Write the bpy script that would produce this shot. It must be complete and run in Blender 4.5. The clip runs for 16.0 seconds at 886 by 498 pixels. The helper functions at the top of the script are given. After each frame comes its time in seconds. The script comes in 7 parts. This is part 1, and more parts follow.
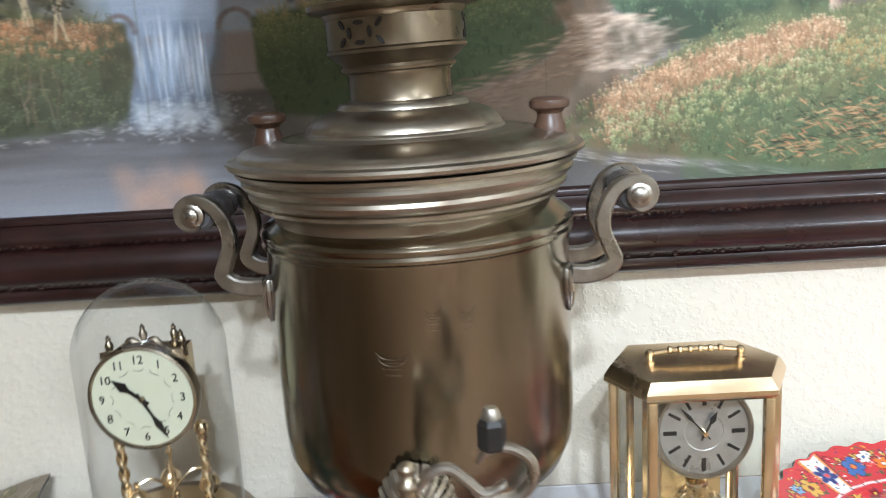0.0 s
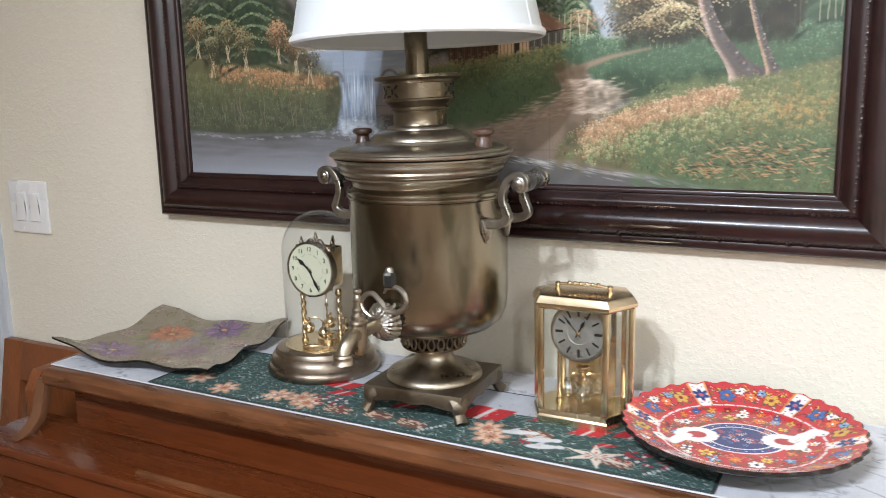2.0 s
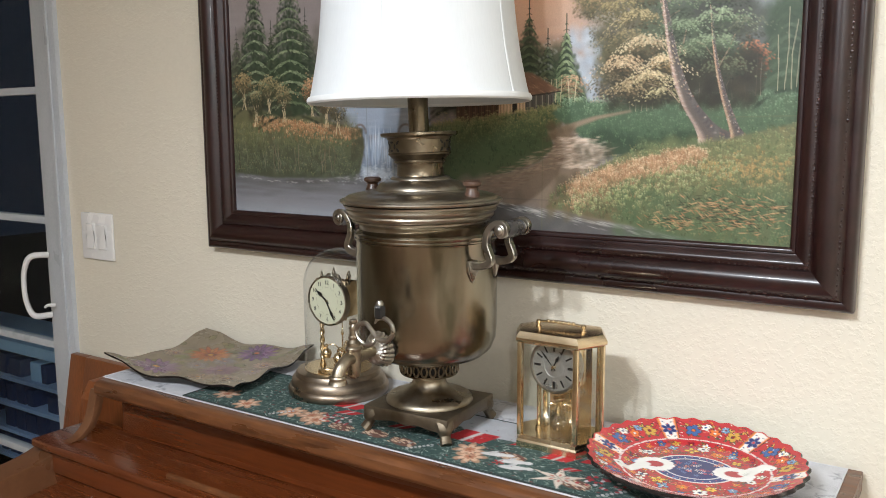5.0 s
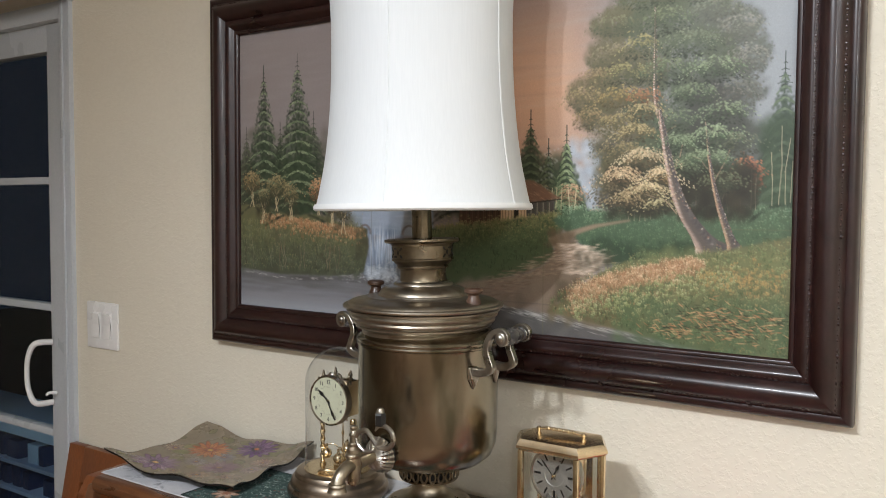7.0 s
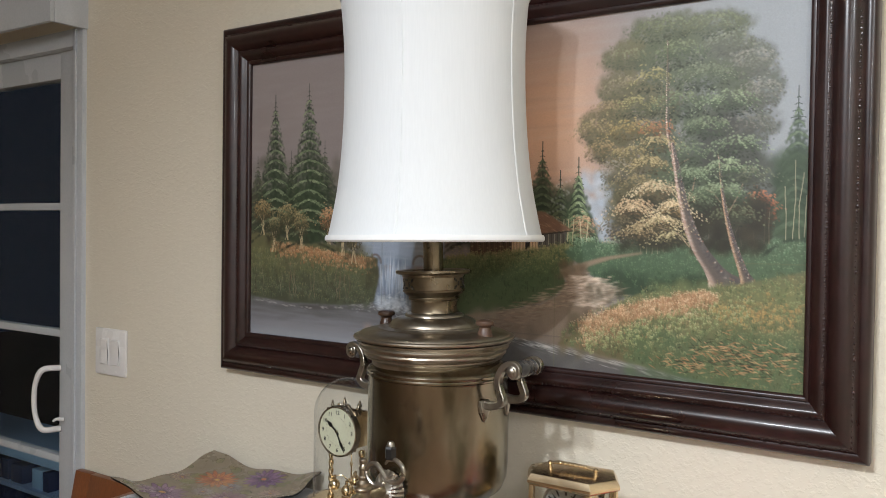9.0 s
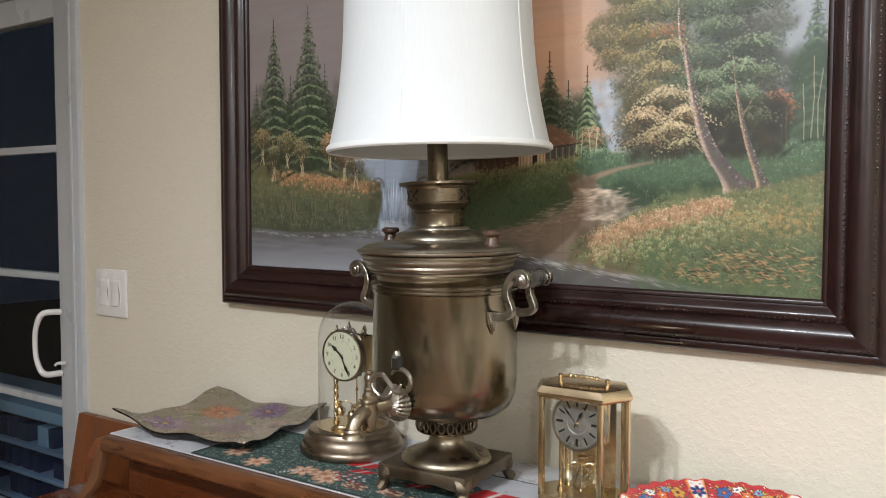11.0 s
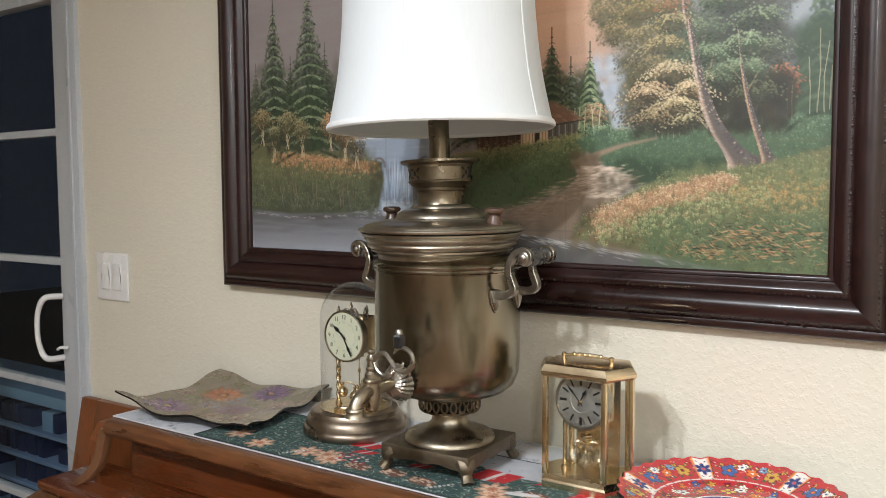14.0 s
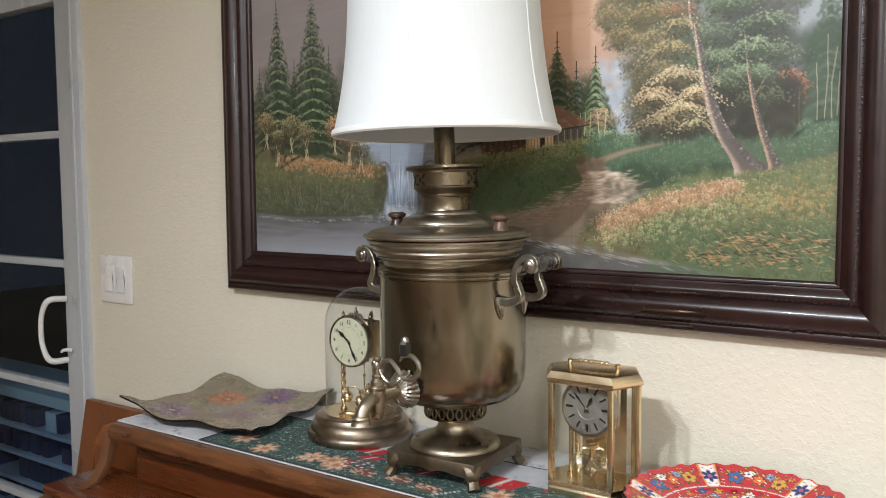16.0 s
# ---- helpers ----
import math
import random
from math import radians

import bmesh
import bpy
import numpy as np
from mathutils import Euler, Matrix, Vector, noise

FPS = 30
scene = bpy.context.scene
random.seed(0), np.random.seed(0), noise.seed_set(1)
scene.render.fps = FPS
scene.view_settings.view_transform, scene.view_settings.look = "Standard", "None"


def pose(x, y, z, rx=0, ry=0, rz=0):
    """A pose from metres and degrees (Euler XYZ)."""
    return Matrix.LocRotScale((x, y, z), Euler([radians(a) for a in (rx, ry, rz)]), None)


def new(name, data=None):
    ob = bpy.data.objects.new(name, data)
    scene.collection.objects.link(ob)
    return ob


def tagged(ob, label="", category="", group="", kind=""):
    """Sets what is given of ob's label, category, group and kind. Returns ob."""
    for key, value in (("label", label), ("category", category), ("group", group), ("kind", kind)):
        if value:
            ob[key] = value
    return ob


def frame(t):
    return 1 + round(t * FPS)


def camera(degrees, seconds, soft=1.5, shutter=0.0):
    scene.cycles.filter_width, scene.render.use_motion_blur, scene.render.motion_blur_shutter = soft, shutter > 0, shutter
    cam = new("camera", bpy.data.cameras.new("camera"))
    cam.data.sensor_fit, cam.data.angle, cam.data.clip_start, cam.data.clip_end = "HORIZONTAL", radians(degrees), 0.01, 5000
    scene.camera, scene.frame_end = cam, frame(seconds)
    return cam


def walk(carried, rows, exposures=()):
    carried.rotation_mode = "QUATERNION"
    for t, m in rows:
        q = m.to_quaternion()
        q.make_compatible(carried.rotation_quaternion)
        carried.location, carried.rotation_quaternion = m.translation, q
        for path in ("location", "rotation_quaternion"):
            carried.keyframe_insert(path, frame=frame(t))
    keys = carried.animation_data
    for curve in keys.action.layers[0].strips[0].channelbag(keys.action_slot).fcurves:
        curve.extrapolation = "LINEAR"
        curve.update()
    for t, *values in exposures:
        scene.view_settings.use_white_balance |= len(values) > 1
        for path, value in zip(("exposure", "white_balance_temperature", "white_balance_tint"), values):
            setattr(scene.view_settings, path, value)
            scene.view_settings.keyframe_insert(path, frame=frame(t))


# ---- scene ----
cam = camera(56.2, 16.0, soft=0.9, shutter=0.3)
METRES, EYE, TILT, LEAN, TURN = 1.14, 1.42, 0.0, 0.0, 1.3
ROWS = [
    (0.0, 0.0, 0.0, 0.0, -0.75, -12.6, 3.35),
    (0.5, 0.1534, -0.0958, -0.0076, 13.77, -12.43, 1.98),
    (1.0, 0.2467, -0.2041, 0.0031, 18.72, -11.69, 2.45),
    (1.5, 0.3328, -0.3244, 0.0081, 23.27, -11.75, 1.87),
    (2.0, 0.4521, -0.3622, 0.0175, 26.7, -10.66, 1.27),
    (2.5, 0.5486, -0.3886, 0.0182, 28.56, -10.12, 0.49),
    (3.0, 0.5853, -0.4083, 0.0247, 30.78, -9.28, 0.1),
    (5.5, 0.6013, -0.4173, 0.0454, 32.18, -7.29, 0.18),
    (6.0, 0.6061, -0.4259, 0.0558, 32.41, -5.77, 0.02),
    (6.5, 0.6056, -0.4268, 0.0669, 32.67, -4.2, -0.11),
    (7.0, 0.6063, -0.4234, 0.0811, 32.39, -2.89, -0.38),
    (7.5, 0.605, -0.4245, 0.0963, 32.51, -1.71, -0.6),
    (8.0, 0.6042, -0.4305, 0.1061, 32.72, -1.1, -0.7),
    (10.5, 0.583, -0.4048, 0.0273, 32.9, -1.91, -0.58),
    (11.0, 0.5794, -0.4008, 0.0083, 32.98, -3.05, -0.09),
    (11.5, 0.5807, -0.4031, 0.0045, 33.19, -3.85, 0.29),
    (12.0, 0.5808, -0.3968, -0.0006, 33.29, -3.99, 0.38),
    (12.5, 0.5779, -0.3916, 0.0018, 33.28, -4.0, 0.39),
    (13.0, 0.5768, -0.3906, 0.0041, 33.27, -3.94, 0.38),
    (13.5, 0.5776, -0.3965, 0.0032, 33.14, -4.01, 0.3),
    (14.0, 0.5754, -0.3931, -0.0017, 33.14, -4.02, 0.28),
    (14.5, 0.5692, -0.3913, -0.0023, 33.19, -3.97, 0.28),
    (15.0, 0.5662, -0.3892, 0.0033, 33.2, -4.06, 0.25),
    (15.5, 0.566, -0.3912, 0.0082, 33.25, -4.26, 0.34),
    (16.0, 0.5691, -0.393, 0.0107, 33.23, -4.27, 0.37),
]
EXPOSURES = [(0.0, 0.46, 5750, 7), (0.5, 0.54, 5800, 8), (1.0, 0.48, 5950, 9), (1.5, 0.40, 5950, 10), (2.5, 0.30, 6100, 10), (5.5, 0.08, 6350, 9), (6.5, -0.04, 6400, 10), (8.0, -0.16, 6400, 10), (10.5, -0.09, 6450, 10), (12.5, 0.04, 6400, 9), (16.0, 0.07, 6400, 9)]
walk(cam, [(t, pose(0, 0, EYE, TILT, LEAN, TURN) @ pose(METRES * x, METRES * y, METRES * z, 90 + pitch, roll, yaw)) for t, x, y, z, yaw, pitch, roll in ROWS], EXPOSURES)

# ---- world and lamps ----
world = bpy.data.worlds.new("night")
scene.world = world
world.use_nodes = True
world.node_tree.nodes["Background"].inputs[0].default_value = (0.03, 0.05, 0.09, 1)
world.node_tree.nodes["Background"].inputs[1].default_value = 0.15


TINT = (0.905, 0.95, 1.0)


def room_lamp(name, kind, m, watts, size):
    data = bpy.data.lights.new(name, kind)
    data.energy, data.color = watts, TINT
    if kind == "AREA":
        data.shape, data.size = "DISK", size
    else:
        data.shadow_soft_size = size
    lamp = new(name, data)
    lamp.matrix_world = m
    return lamp


# two downlight bulbs of the ceiling fixture, tipped a little to one side, and an added point lamp that fills the
# ceiling
room_lamp("ceiling_bulb", "AREA", pose(-0.02, -1.22, 2.47, 0, -24, 0), 33.5, 0.10)
room_lamp("ceiling_bulb", "AREA", pose(0.28, -1.22, 2.47, 0, -24, 0), 33.5, 0.10)
room_lamp("ceiling_fill", "POINT", pose(0.13, -1.30, 2.42), 17, 0.09)
room_lamp("far_ceiling_light", "POINT", pose(2.4, -3.1, 2.40), 67, 0.10)
room_lamp("side_ceiling_light", "POINT", pose(2.05, -0.78, 2.42), 29, 0.10)

# ---- materials ----
def lin(r, g, b):
    """Linear colour from 0 to 255 display values."""
    return tuple(((c / 255 + 0.055) / 1.055) ** 2.4 if c > 10 else c / 255 / 12.92 for c in (r, g, b))


def material(name, a, b, rough=0.5, metal=0.0, grain=60.0, stretch=(1, 1, 1), blotch=4.0, bump=0.1, depth=0.001, vary=0.15, rough_vary=0.1, attribute="", coat=0.0):
    """A procedural surface: two colours mixed by fine grain and broad blotches, with relief and uneven gloss."""
    m = bpy.data.materials.new(name)
    m.use_nodes = True
    nt = m.node_tree
    bsdf = nt.nodes["Principled BSDF"]
    place = nt.nodes.new("ShaderNodeTexCoord")
    scale = nt.nodes.new("ShaderNodeMapping")
    scale.inputs["Scale"].default_value = stretch
    nt.links.new(place.outputs["Object"], scale.inputs[0])
    fine = nt.nodes.new("ShaderNodeTexNoise")
    fine.inputs["Scale"].default_value, fine.inputs["Detail"].default_value = grain, 6
    broad = nt.nodes.new("ShaderNodeTexNoise")
    broad.inputs["Scale"].default_value, broad.inputs["Detail"].default_value = blotch, 4
    nt.links.new(scale.outputs[0], fine.inputs["Vector"])
    nt.links.new(scale.outputs[0], broad.inputs["Vector"])
    add = nt.nodes.new("ShaderNodeMath")
    add.operation = "ADD"
    nt.links.new(fine.outputs[0], add.inputs[0])
    nt.links.new(broad.outputs[0], add.inputs[1])
    ramp = nt.nodes.new("ShaderNodeMapRange")
    ramp.inputs[1].default_value, ramp.inputs[2].default_value = 1 - 2.2 * max(vary, 0.05), 1 + 2.2 * max(vary, 0.05)
    nt.links.new(add.outputs[0], ramp.inputs[0])
    mix = nt.nodes.new("ShaderNodeMix")
    mix.data_type = "RGBA"
    nt.links.new(ramp.outputs[0], mix.inputs[0])
    if attribute:
        att = nt.nodes.new("ShaderNodeAttribute")
        att.attribute_name = attribute
        dim = nt.nodes.new("ShaderNodeMix")
        dim.data_type, dim.blend_type = "RGBA", "MULTIPLY"
        dim.inputs[0].default_value = 1.0
        nt.links.new(att.outputs["Color"], dim.inputs[6])
        mix.inputs[6].default_value, mix.inputs[7].default_value = (*a, 1), (*b, 1)
        nt.links.new(mix.outputs[2], dim.inputs[7])
        nt.links.new(dim.outputs[2], bsdf.inputs["Base Color"])
    else:
        mix.inputs[6].default_value, mix.inputs[7].default_value = (*a, 1), (*b, 1)
        nt.links.new(mix.outputs[2], bsdf.inputs["Base Color"])
    gloss = nt.nodes.new("ShaderNodeMapRange")
    gloss.inputs[1].default_value, gloss.inputs[2].default_value = 0.35, 0.65
    gloss.inputs[3].default_value, gloss.inputs[4].default_value = max(rough - rough_vary, 0.02), min(rough + rough_vary, 1)
    nt.links.new(broad.outputs[0], gloss.inputs[0])
    nt.links.new(gloss.outputs[0], bsdf.inputs["Roughness"])
    bsdf.inputs["Metallic"].default_value = metal
    bsdf.inputs["Coat Weight"].default_value = coat
    bsdf.inputs["Coat Roughness"].default_value = 0.12
    if bump:
        relief = nt.nodes.new("ShaderNodeBump")
        relief.inputs["Strength"].default_value, relief.inputs["Distance"].default_value = bump, depth
        nt.links.new(fine.outputs[0], relief.inputs["Height"])
        nt.links.new(relief.outputs[0], bsdf.inputs["Normal"])
    return m


def clear(name, colour=(1, 1, 1), rough=0.0, ior=1.45, thin=True, edge_shine=0.75):
    """Glass; thin panes let light straight through and mirror a little."""
    m = bpy.data.materials.new(name)
    m.use_nodes = True
    nt = m.node_tree
    if not thin:
        b = nt.nodes["Principled BSDF"]
        b.inputs["Transmission Weight"].default_value, b.inputs["Roughness"].default_value = 1.0, rough
        b.inputs["IOR"].default_value, b.inputs["Base Color"].default_value = ior, (*colour, 1)
        return m
    nt.nodes.clear()
    out = nt.nodes.new("ShaderNodeOutputMaterial")
    see = nt.nodes.new("ShaderNodeBsdfTransparent")
    see.inputs[0].default_value = (*colour, 1)
    shine = nt.nodes.new("ShaderNodeBsdfGlossy")
    shine.inputs["Roughness"].default_value = max(rough, 0.02)
    edge = nt.nodes.new("ShaderNodeLayerWeight")
    edge.inputs[0].default_value = 0.5
    steep = nt.nodes.new("ShaderNodeMath")
    steep.operation, steep.inputs[1].default_value = "POWER", 3.4
    span = nt.nodes.new("ShaderNodeMapRange")
    span.inputs[3].default_value, span.inputs[4].default_value = (ior - 1) ** 2 / (ior + 1) ** 2, edge_shine
    nt.links.new(edge.outputs["Facing"], steep.inputs[0])
    nt.links.new(steep.outputs[0], span.inputs[0])
    mix = nt.nodes.new("ShaderNodeMixShader")
    nt.links.new(span.outputs[0], mix.inputs[0])
    nt.links.new(see.outputs[0], mix.inputs[1])
    nt.links.new(shine.outputs[0], mix.inputs[2])
    nt.links.new(mix.outputs[0], out.inputs[0])
    return m


def knocked_down(m, scale, strength, depth):
    """Raised, flattened spatters of a sprayed wall in place of plain grain."""
    nt = m.node_tree
    relief = next(n for n in nt.nodes if n.type == "BUMP")
    place = next(n for n in nt.nodes if n.type == "TEX_COORD")
    spatter = nt.nodes.new("ShaderNodeTexNoise")
    spatter.inputs["Scale"].default_value, spatter.inputs["Detail"].default_value, spatter.inputs["Roughness"].default_value = scale, 2.5, 0.55
    flat = nt.nodes.new("ShaderNodeMapRange")
    flat.interpolation_type = "SMOOTHSTEP"
    flat.inputs[1].default_value, flat.inputs[2].default_value = 0.47, 0.62
    nt.links.new(place.outputs["Object"], spatter.inputs["Vector"])
    nt.links.new(spatter.outputs[0], flat.inputs[0])
    nt.links.new(flat.outputs[0], relief.inputs["Height"])
    relief.inputs["Strength"].default_value, relief.inputs["Distance"].default_value = strength, depth
    return m


WALL = knocked_down(material("textured_cream_wall", (0.72, 0.66, 0.54), (0.77, 0.71, 0.59), 0.62, grain=92, blotch=1.5, bump=0.40, depth=0.005, vary=0.2), 135, 0.22, 0.0020)
CEILING = material("ceiling_paint", (0.72, 0.70, 0.66), (0.76, 0.74, 0.70), 0.8, bump=0.2, depth=0.003)
CARPET = material("floor_boards", (0.20, 0.13, 0.08), (0.30, 0.20, 0.13), 0.5, grain=20, stretch=(1, 8, 1))
VINYL = material("white_vinyl", (0.48, 0.51, 0.54), (0.54, 0.56, 0.59), 0.35, grain=200, bump=0.03, vary=0.1)
PLASTIC = material("white_plastic", (0.80, 0.78, 0.76), (0.83, 0.81, 0.79), 0.3, bump=0.0)
PIANO = material("walnut_piano", (0.060, 0.014, 0.004), (0.170, 0.042, 0.010), 0.24, grain=20, stretch=(0.5, 9, 9), blotch=2.2, bump=0.08, depth=0.0005, vary=0.26, coat=0.35)
PIANO_EDGE = material("worn_walnut", (0.050, 0.018, 0.008), (0.20, 0.074, 0.025), 0.33, grain=24, stretch=(0.8, 5, 5), blotch=9, bump=0.12, depth=0.0008, vary=0.20)
PIANO_TRIM = material("brown_walnut_trim", (0.095, 0.038, 0.016), (0.17, 0.072, 0.031), 0.36, grain=45, stretch=(2, 2, 2), blotch=6, bump=0.08, depth=0.0005, vary=0.3)
PIANO_END = material("reddish_walnut", (0.14, 0.040, 0.012), (0.24, 0.075, 0.022), 0.35, grain=30, stretch=(9, 9, 0.6), blotch=2, bump=0.1, depth=0.0006)
FRAME = material("mahogany_moulding", (0.009, 0.0026, 0.0024), (0.031, 0.0085, 0.007), 0.36, grain=50, stretch=(1, 1, 1), blotch=6, bump=0.12, depth=0.0006, coat=0.25)
# tall colour streaks stand for mirrored dark bands of the room, besides tarnish
BRASS = material("aged_brass_mirror_streaks", (0.150, 0.131, 0.096), (0.32, 0.288, 0.222), 0.19, 1.0, grain=22, stretch=(1, 1, 0.10), blotch=9, bump=0.02, depth=0.0006, vary=0.16, rough_vary=0.05)


def patina(m, colour, scale, lo, hi, stretch=(1, 1, 0.35), weight=0.7):
    """Patches of another tarnish colour over a finished metal."""
    nt = m.node_tree
    bsdf = nt.nodes["Principled BSDF"]
    under = bsdf.inputs["Base Color"].links[0].from_socket
    place = nt.nodes.new("ShaderNodeTexCoord")
    size = nt.nodes.new("ShaderNodeMapping")
    size.inputs["Scale"].default_value = stretch
    cloud = nt.nodes.new("ShaderNodeTexNoise")
    cloud.inputs["Scale"].default_value, cloud.inputs["Detail"].default_value = scale, 5
    edge = nt.nodes.new("ShaderNodeMapRange")
    edge.inputs[1].default_value, edge.inputs[2].default_value, edge.inputs[4].default_value = lo, hi, weight
    blend = nt.nodes.new("ShaderNodeMix")
    blend.data_type = "RGBA"
    blend.inputs[7].default_value = (*colour, 1)
    nt.links.new(place.outputs["Object"], size.inputs[0])
    nt.links.new(size.outputs[0], cloud.inputs["Vector"])
    nt.links.new(cloud.outputs[0], edge.inputs[0])
    nt.links.new(edge.outputs[0], blend.inputs[0])
    nt.links.new(under, blend.inputs[6])
    nt.links.new(blend.outputs[2], bsdf.inputs["Base Color"])
    return m


patina(BRASS, (0.33, 0.225, 0.175), 8.0, 0.54, 0.70, weight=0.5)
patina(BRASS, (0.105, 0.098, 0.062), 21.0, 0.56, 0.68, weight=0.75)
SATIN_BRASS = material("satin_brass", (0.32, 0.280, 0.222), (0.49, 0.44, 0.36), 0.36, 1.0, grain=40, stretch=(1, 1, 0.5), blotch=14, bump=0.03, depth=0.0005, vary=0.2, rough_vary=0.06, coat=0.35)
patina(SATIN_BRASS, (0.22, 0.165, 0.115), 30.0, 0.52, 0.68, (1, 1, 1), 0.6)
DULL_BRASS = material("dull_brass", (0.135, 0.108, 0.074), (0.25, 0.205, 0.145), 0.30, 1.0, grain=70, blotch=14, bump=0.08, depth=0.0006, vary=0.2)
BASE_BRASS = material("brown_base_brass", (0.15, 0.118, 0.082), (0.24, 0.195, 0.14), 0.46, 1.0, grain=90, blotch=18, bump=0.10, depth=0.0006, vary=0.2)
TAP_BRASS = material("pale_dull_brass", (0.30, 0.255, 0.19), (0.46, 0.40, 0.31), 0.36, 1.0, grain=90, blotch=25, bump=0.08, depth=0.0006)
PEWTER = material("tarnished_nickel", (0.26, 0.238, 0.205), (0.46, 0.425, 0.37), 0.32, 1.0, grain=90, blotch=25, bump=0.1, depth=0.0006)
GOLD = material("polished_brass", (0.72, 0.56, 0.35), (0.84, 0.69, 0.47), 0.22, 1.0, grain=50, blotch=12, bump=0.02, depth=0.0003, rough_vary=0.06)
BRONZE = material("satin_brass", (0.30, 0.245, 0.18), (0.44, 0.375, 0.285), 0.27, 1.0, grain=60, blotch=15, bump=0.05, depth=0.0004)
WORN_BRONZE = material("worn_bronze", (0.24, 0.190, 0.145), (0.36, 0.292, 0.225), 0.34, 1.0, grain=60, blotch=15, bump=0.05, depth=0.0004)
BLACK = material("black_lacquer_and_hollows", (0.008, 0.007, 0.007), (0.014, 0.013, 0.012), 0.38, bump=0.05)
GRIP = material("ebonised_wood", (0.035, 0.032, 0.032), (0.10, 0.095, 0.095), 0.3, grain=80, blotch=30, bump=0.1)
KNOB_DARK = material("dark_turned_wood", (0.035, 0.018, 0.011), (0.07, 0.035, 0.02), 0.35, grain=60)
KNOB_RED = material("red_turned_wood", (0.065, 0.034, 0.022), (0.13, 0.072, 0.046), 0.4, grain=60)
SHADE = material("white_silk", (0.71, 0.735, 0.75), (0.75, 0.775, 0.79), 0.75, grain=420, stretch=(1, 1, 0.05), bump=0.12, depth=0.0006)
PIPING = material("ivory_piping", (0.78, 0.79, 0.78), (0.82, 0.83, 0.83), 0.7, bump=0.1)
PANE = clear("door_pane", (0.90, 0.95, 0.97), ior=1.33, edge_shine=0.06)
DOME_GLASS = clear("dome_pane", (0.93, 0.94, 0.94), ior=1.5)
CLOCK_GLASS = clear("clock_pane", (0.97, 0.98, 0.97), ior=1.4)
CRYSTAL = clear("cut_crystal", (0.93, 0.93, 0.91), 0.03, 2.6, edge_shine=0.95)
CREAM_DIAL = material("cream_dial", (0.64, 0.64, 0.47), (0.68, 0.68, 0.51), 0.4, bump=0.0)
SILVER_DIAL = material("brushed_silver", (0.40, 0.40, 0.385), (0.56, 0.56, 0.545), 0.34, 0.8, grain=120, blotch=30, bump=0.03, depth=0.0003)
PAINTED = material("painted_surface", (0.93, 0.93, 0.93), (1.03, 1.03, 1.03), 0.50, grain=300, blotch=10, bump=0.14, depth=0.0008, attribute="paint", rough_vary=0.06)
GLAZED = material("glazed_ceramic", (0.96, 0.96, 0.96), (1.02, 1.02, 1.02), 0.16, grain=120, blotch=20, bump=0.03, depth=0.0005, attribute="paint", rough_vary=0.04)
WOVEN = material("woven_cotton", (0.75, 0.75, 0.75), (1.15, 1.15, 1.15), 0.9, grain=900, blotch=30, bump=0.7, depth=0.0012, vary=0.2, attribute="paint")
FOILED = material("lacquered_glass", (0.94, 0.94, 0.94), (1.04, 1.04, 1.04), 0.26, grain=100, blotch=14, bump=0.05, depth=0.0005, attribute="paint")
DARK_GLAZE = material("black_glaze", (0.010, 0.008, 0.008), (0.02, 0.015, 0.014), 0.12, bump=0.0)
NIGHT = material("night_yard", (0.010, 0.012, 0.016), (0.02, 0.023, 0.03), 0.9)
STORE_BLUE = material("blue_grey_shelf", (0.38, 0.54, 0.84), (0.46, 0.62, 0.90), 0.5)
STORE_DARK = material("navy_bin", (0.03, 0.04, 0.10), (0.06, 0.08, 0.17), 0.5)
STORE_PALE = material("pale_blue_bin", (0.36, 0.56, 0.80), (0.44, 0.64, 0.86), 0.5)


# ---- mesh helpers ----
def finish(bm, name, mat, smooth=True, angle=35):
    bmesh.ops.recalc_face_normals(bm, faces=bm.faces)
    me = bpy.data.meshes.new(name)
    bm.to_mesh(me)
    bm.free()
    me.materials.append(mat)
    if smooth:
        me.shade_smooth()
        me.set_sharp_from_angle(angle=radians(angle))
    return me


def part(name, bm, mat, parent=None, label="", smooth=True, angle=35):
    ob = new(name, finish(bm, name, mat, smooth, angle) if isinstance(bm, bmesh.types.BMesh) else bm)
    if parent:
        ob.parent = parent
    if label:
        ob["label"] = label
    return ob


def thing(name, label, category, at=(0, 0, 0), turn=0, group="", kind=""):
    ob = new(name)
    ob.empty_display_size = 0.05
    ob.matrix_world = pose(*at, 0, 0, turn)
    return tagged(ob, label, category, group, kind)


def box(x0, x1, y0, y1, z0, z1, bevel=0.0, bm=None, segs=2):
    bm = bm or bmesh.new()
    made = bmesh.ops.create_cube(bm, size=1, matrix=Matrix.LocRotScale(((x0 + x1) / 2, (y0 + y1) / 2, (z0 + z1) / 2), None, (x1 - x0, y1 - y0, z1 - z0)))
    if bevel:
        edges = list({e for v in made["verts"] for e in v.link_edges})
        bmesh.ops.bevel(bm, geom=edges, offset=bevel, segments=segs, affect="EDGES", profile=0.6)
    return bm


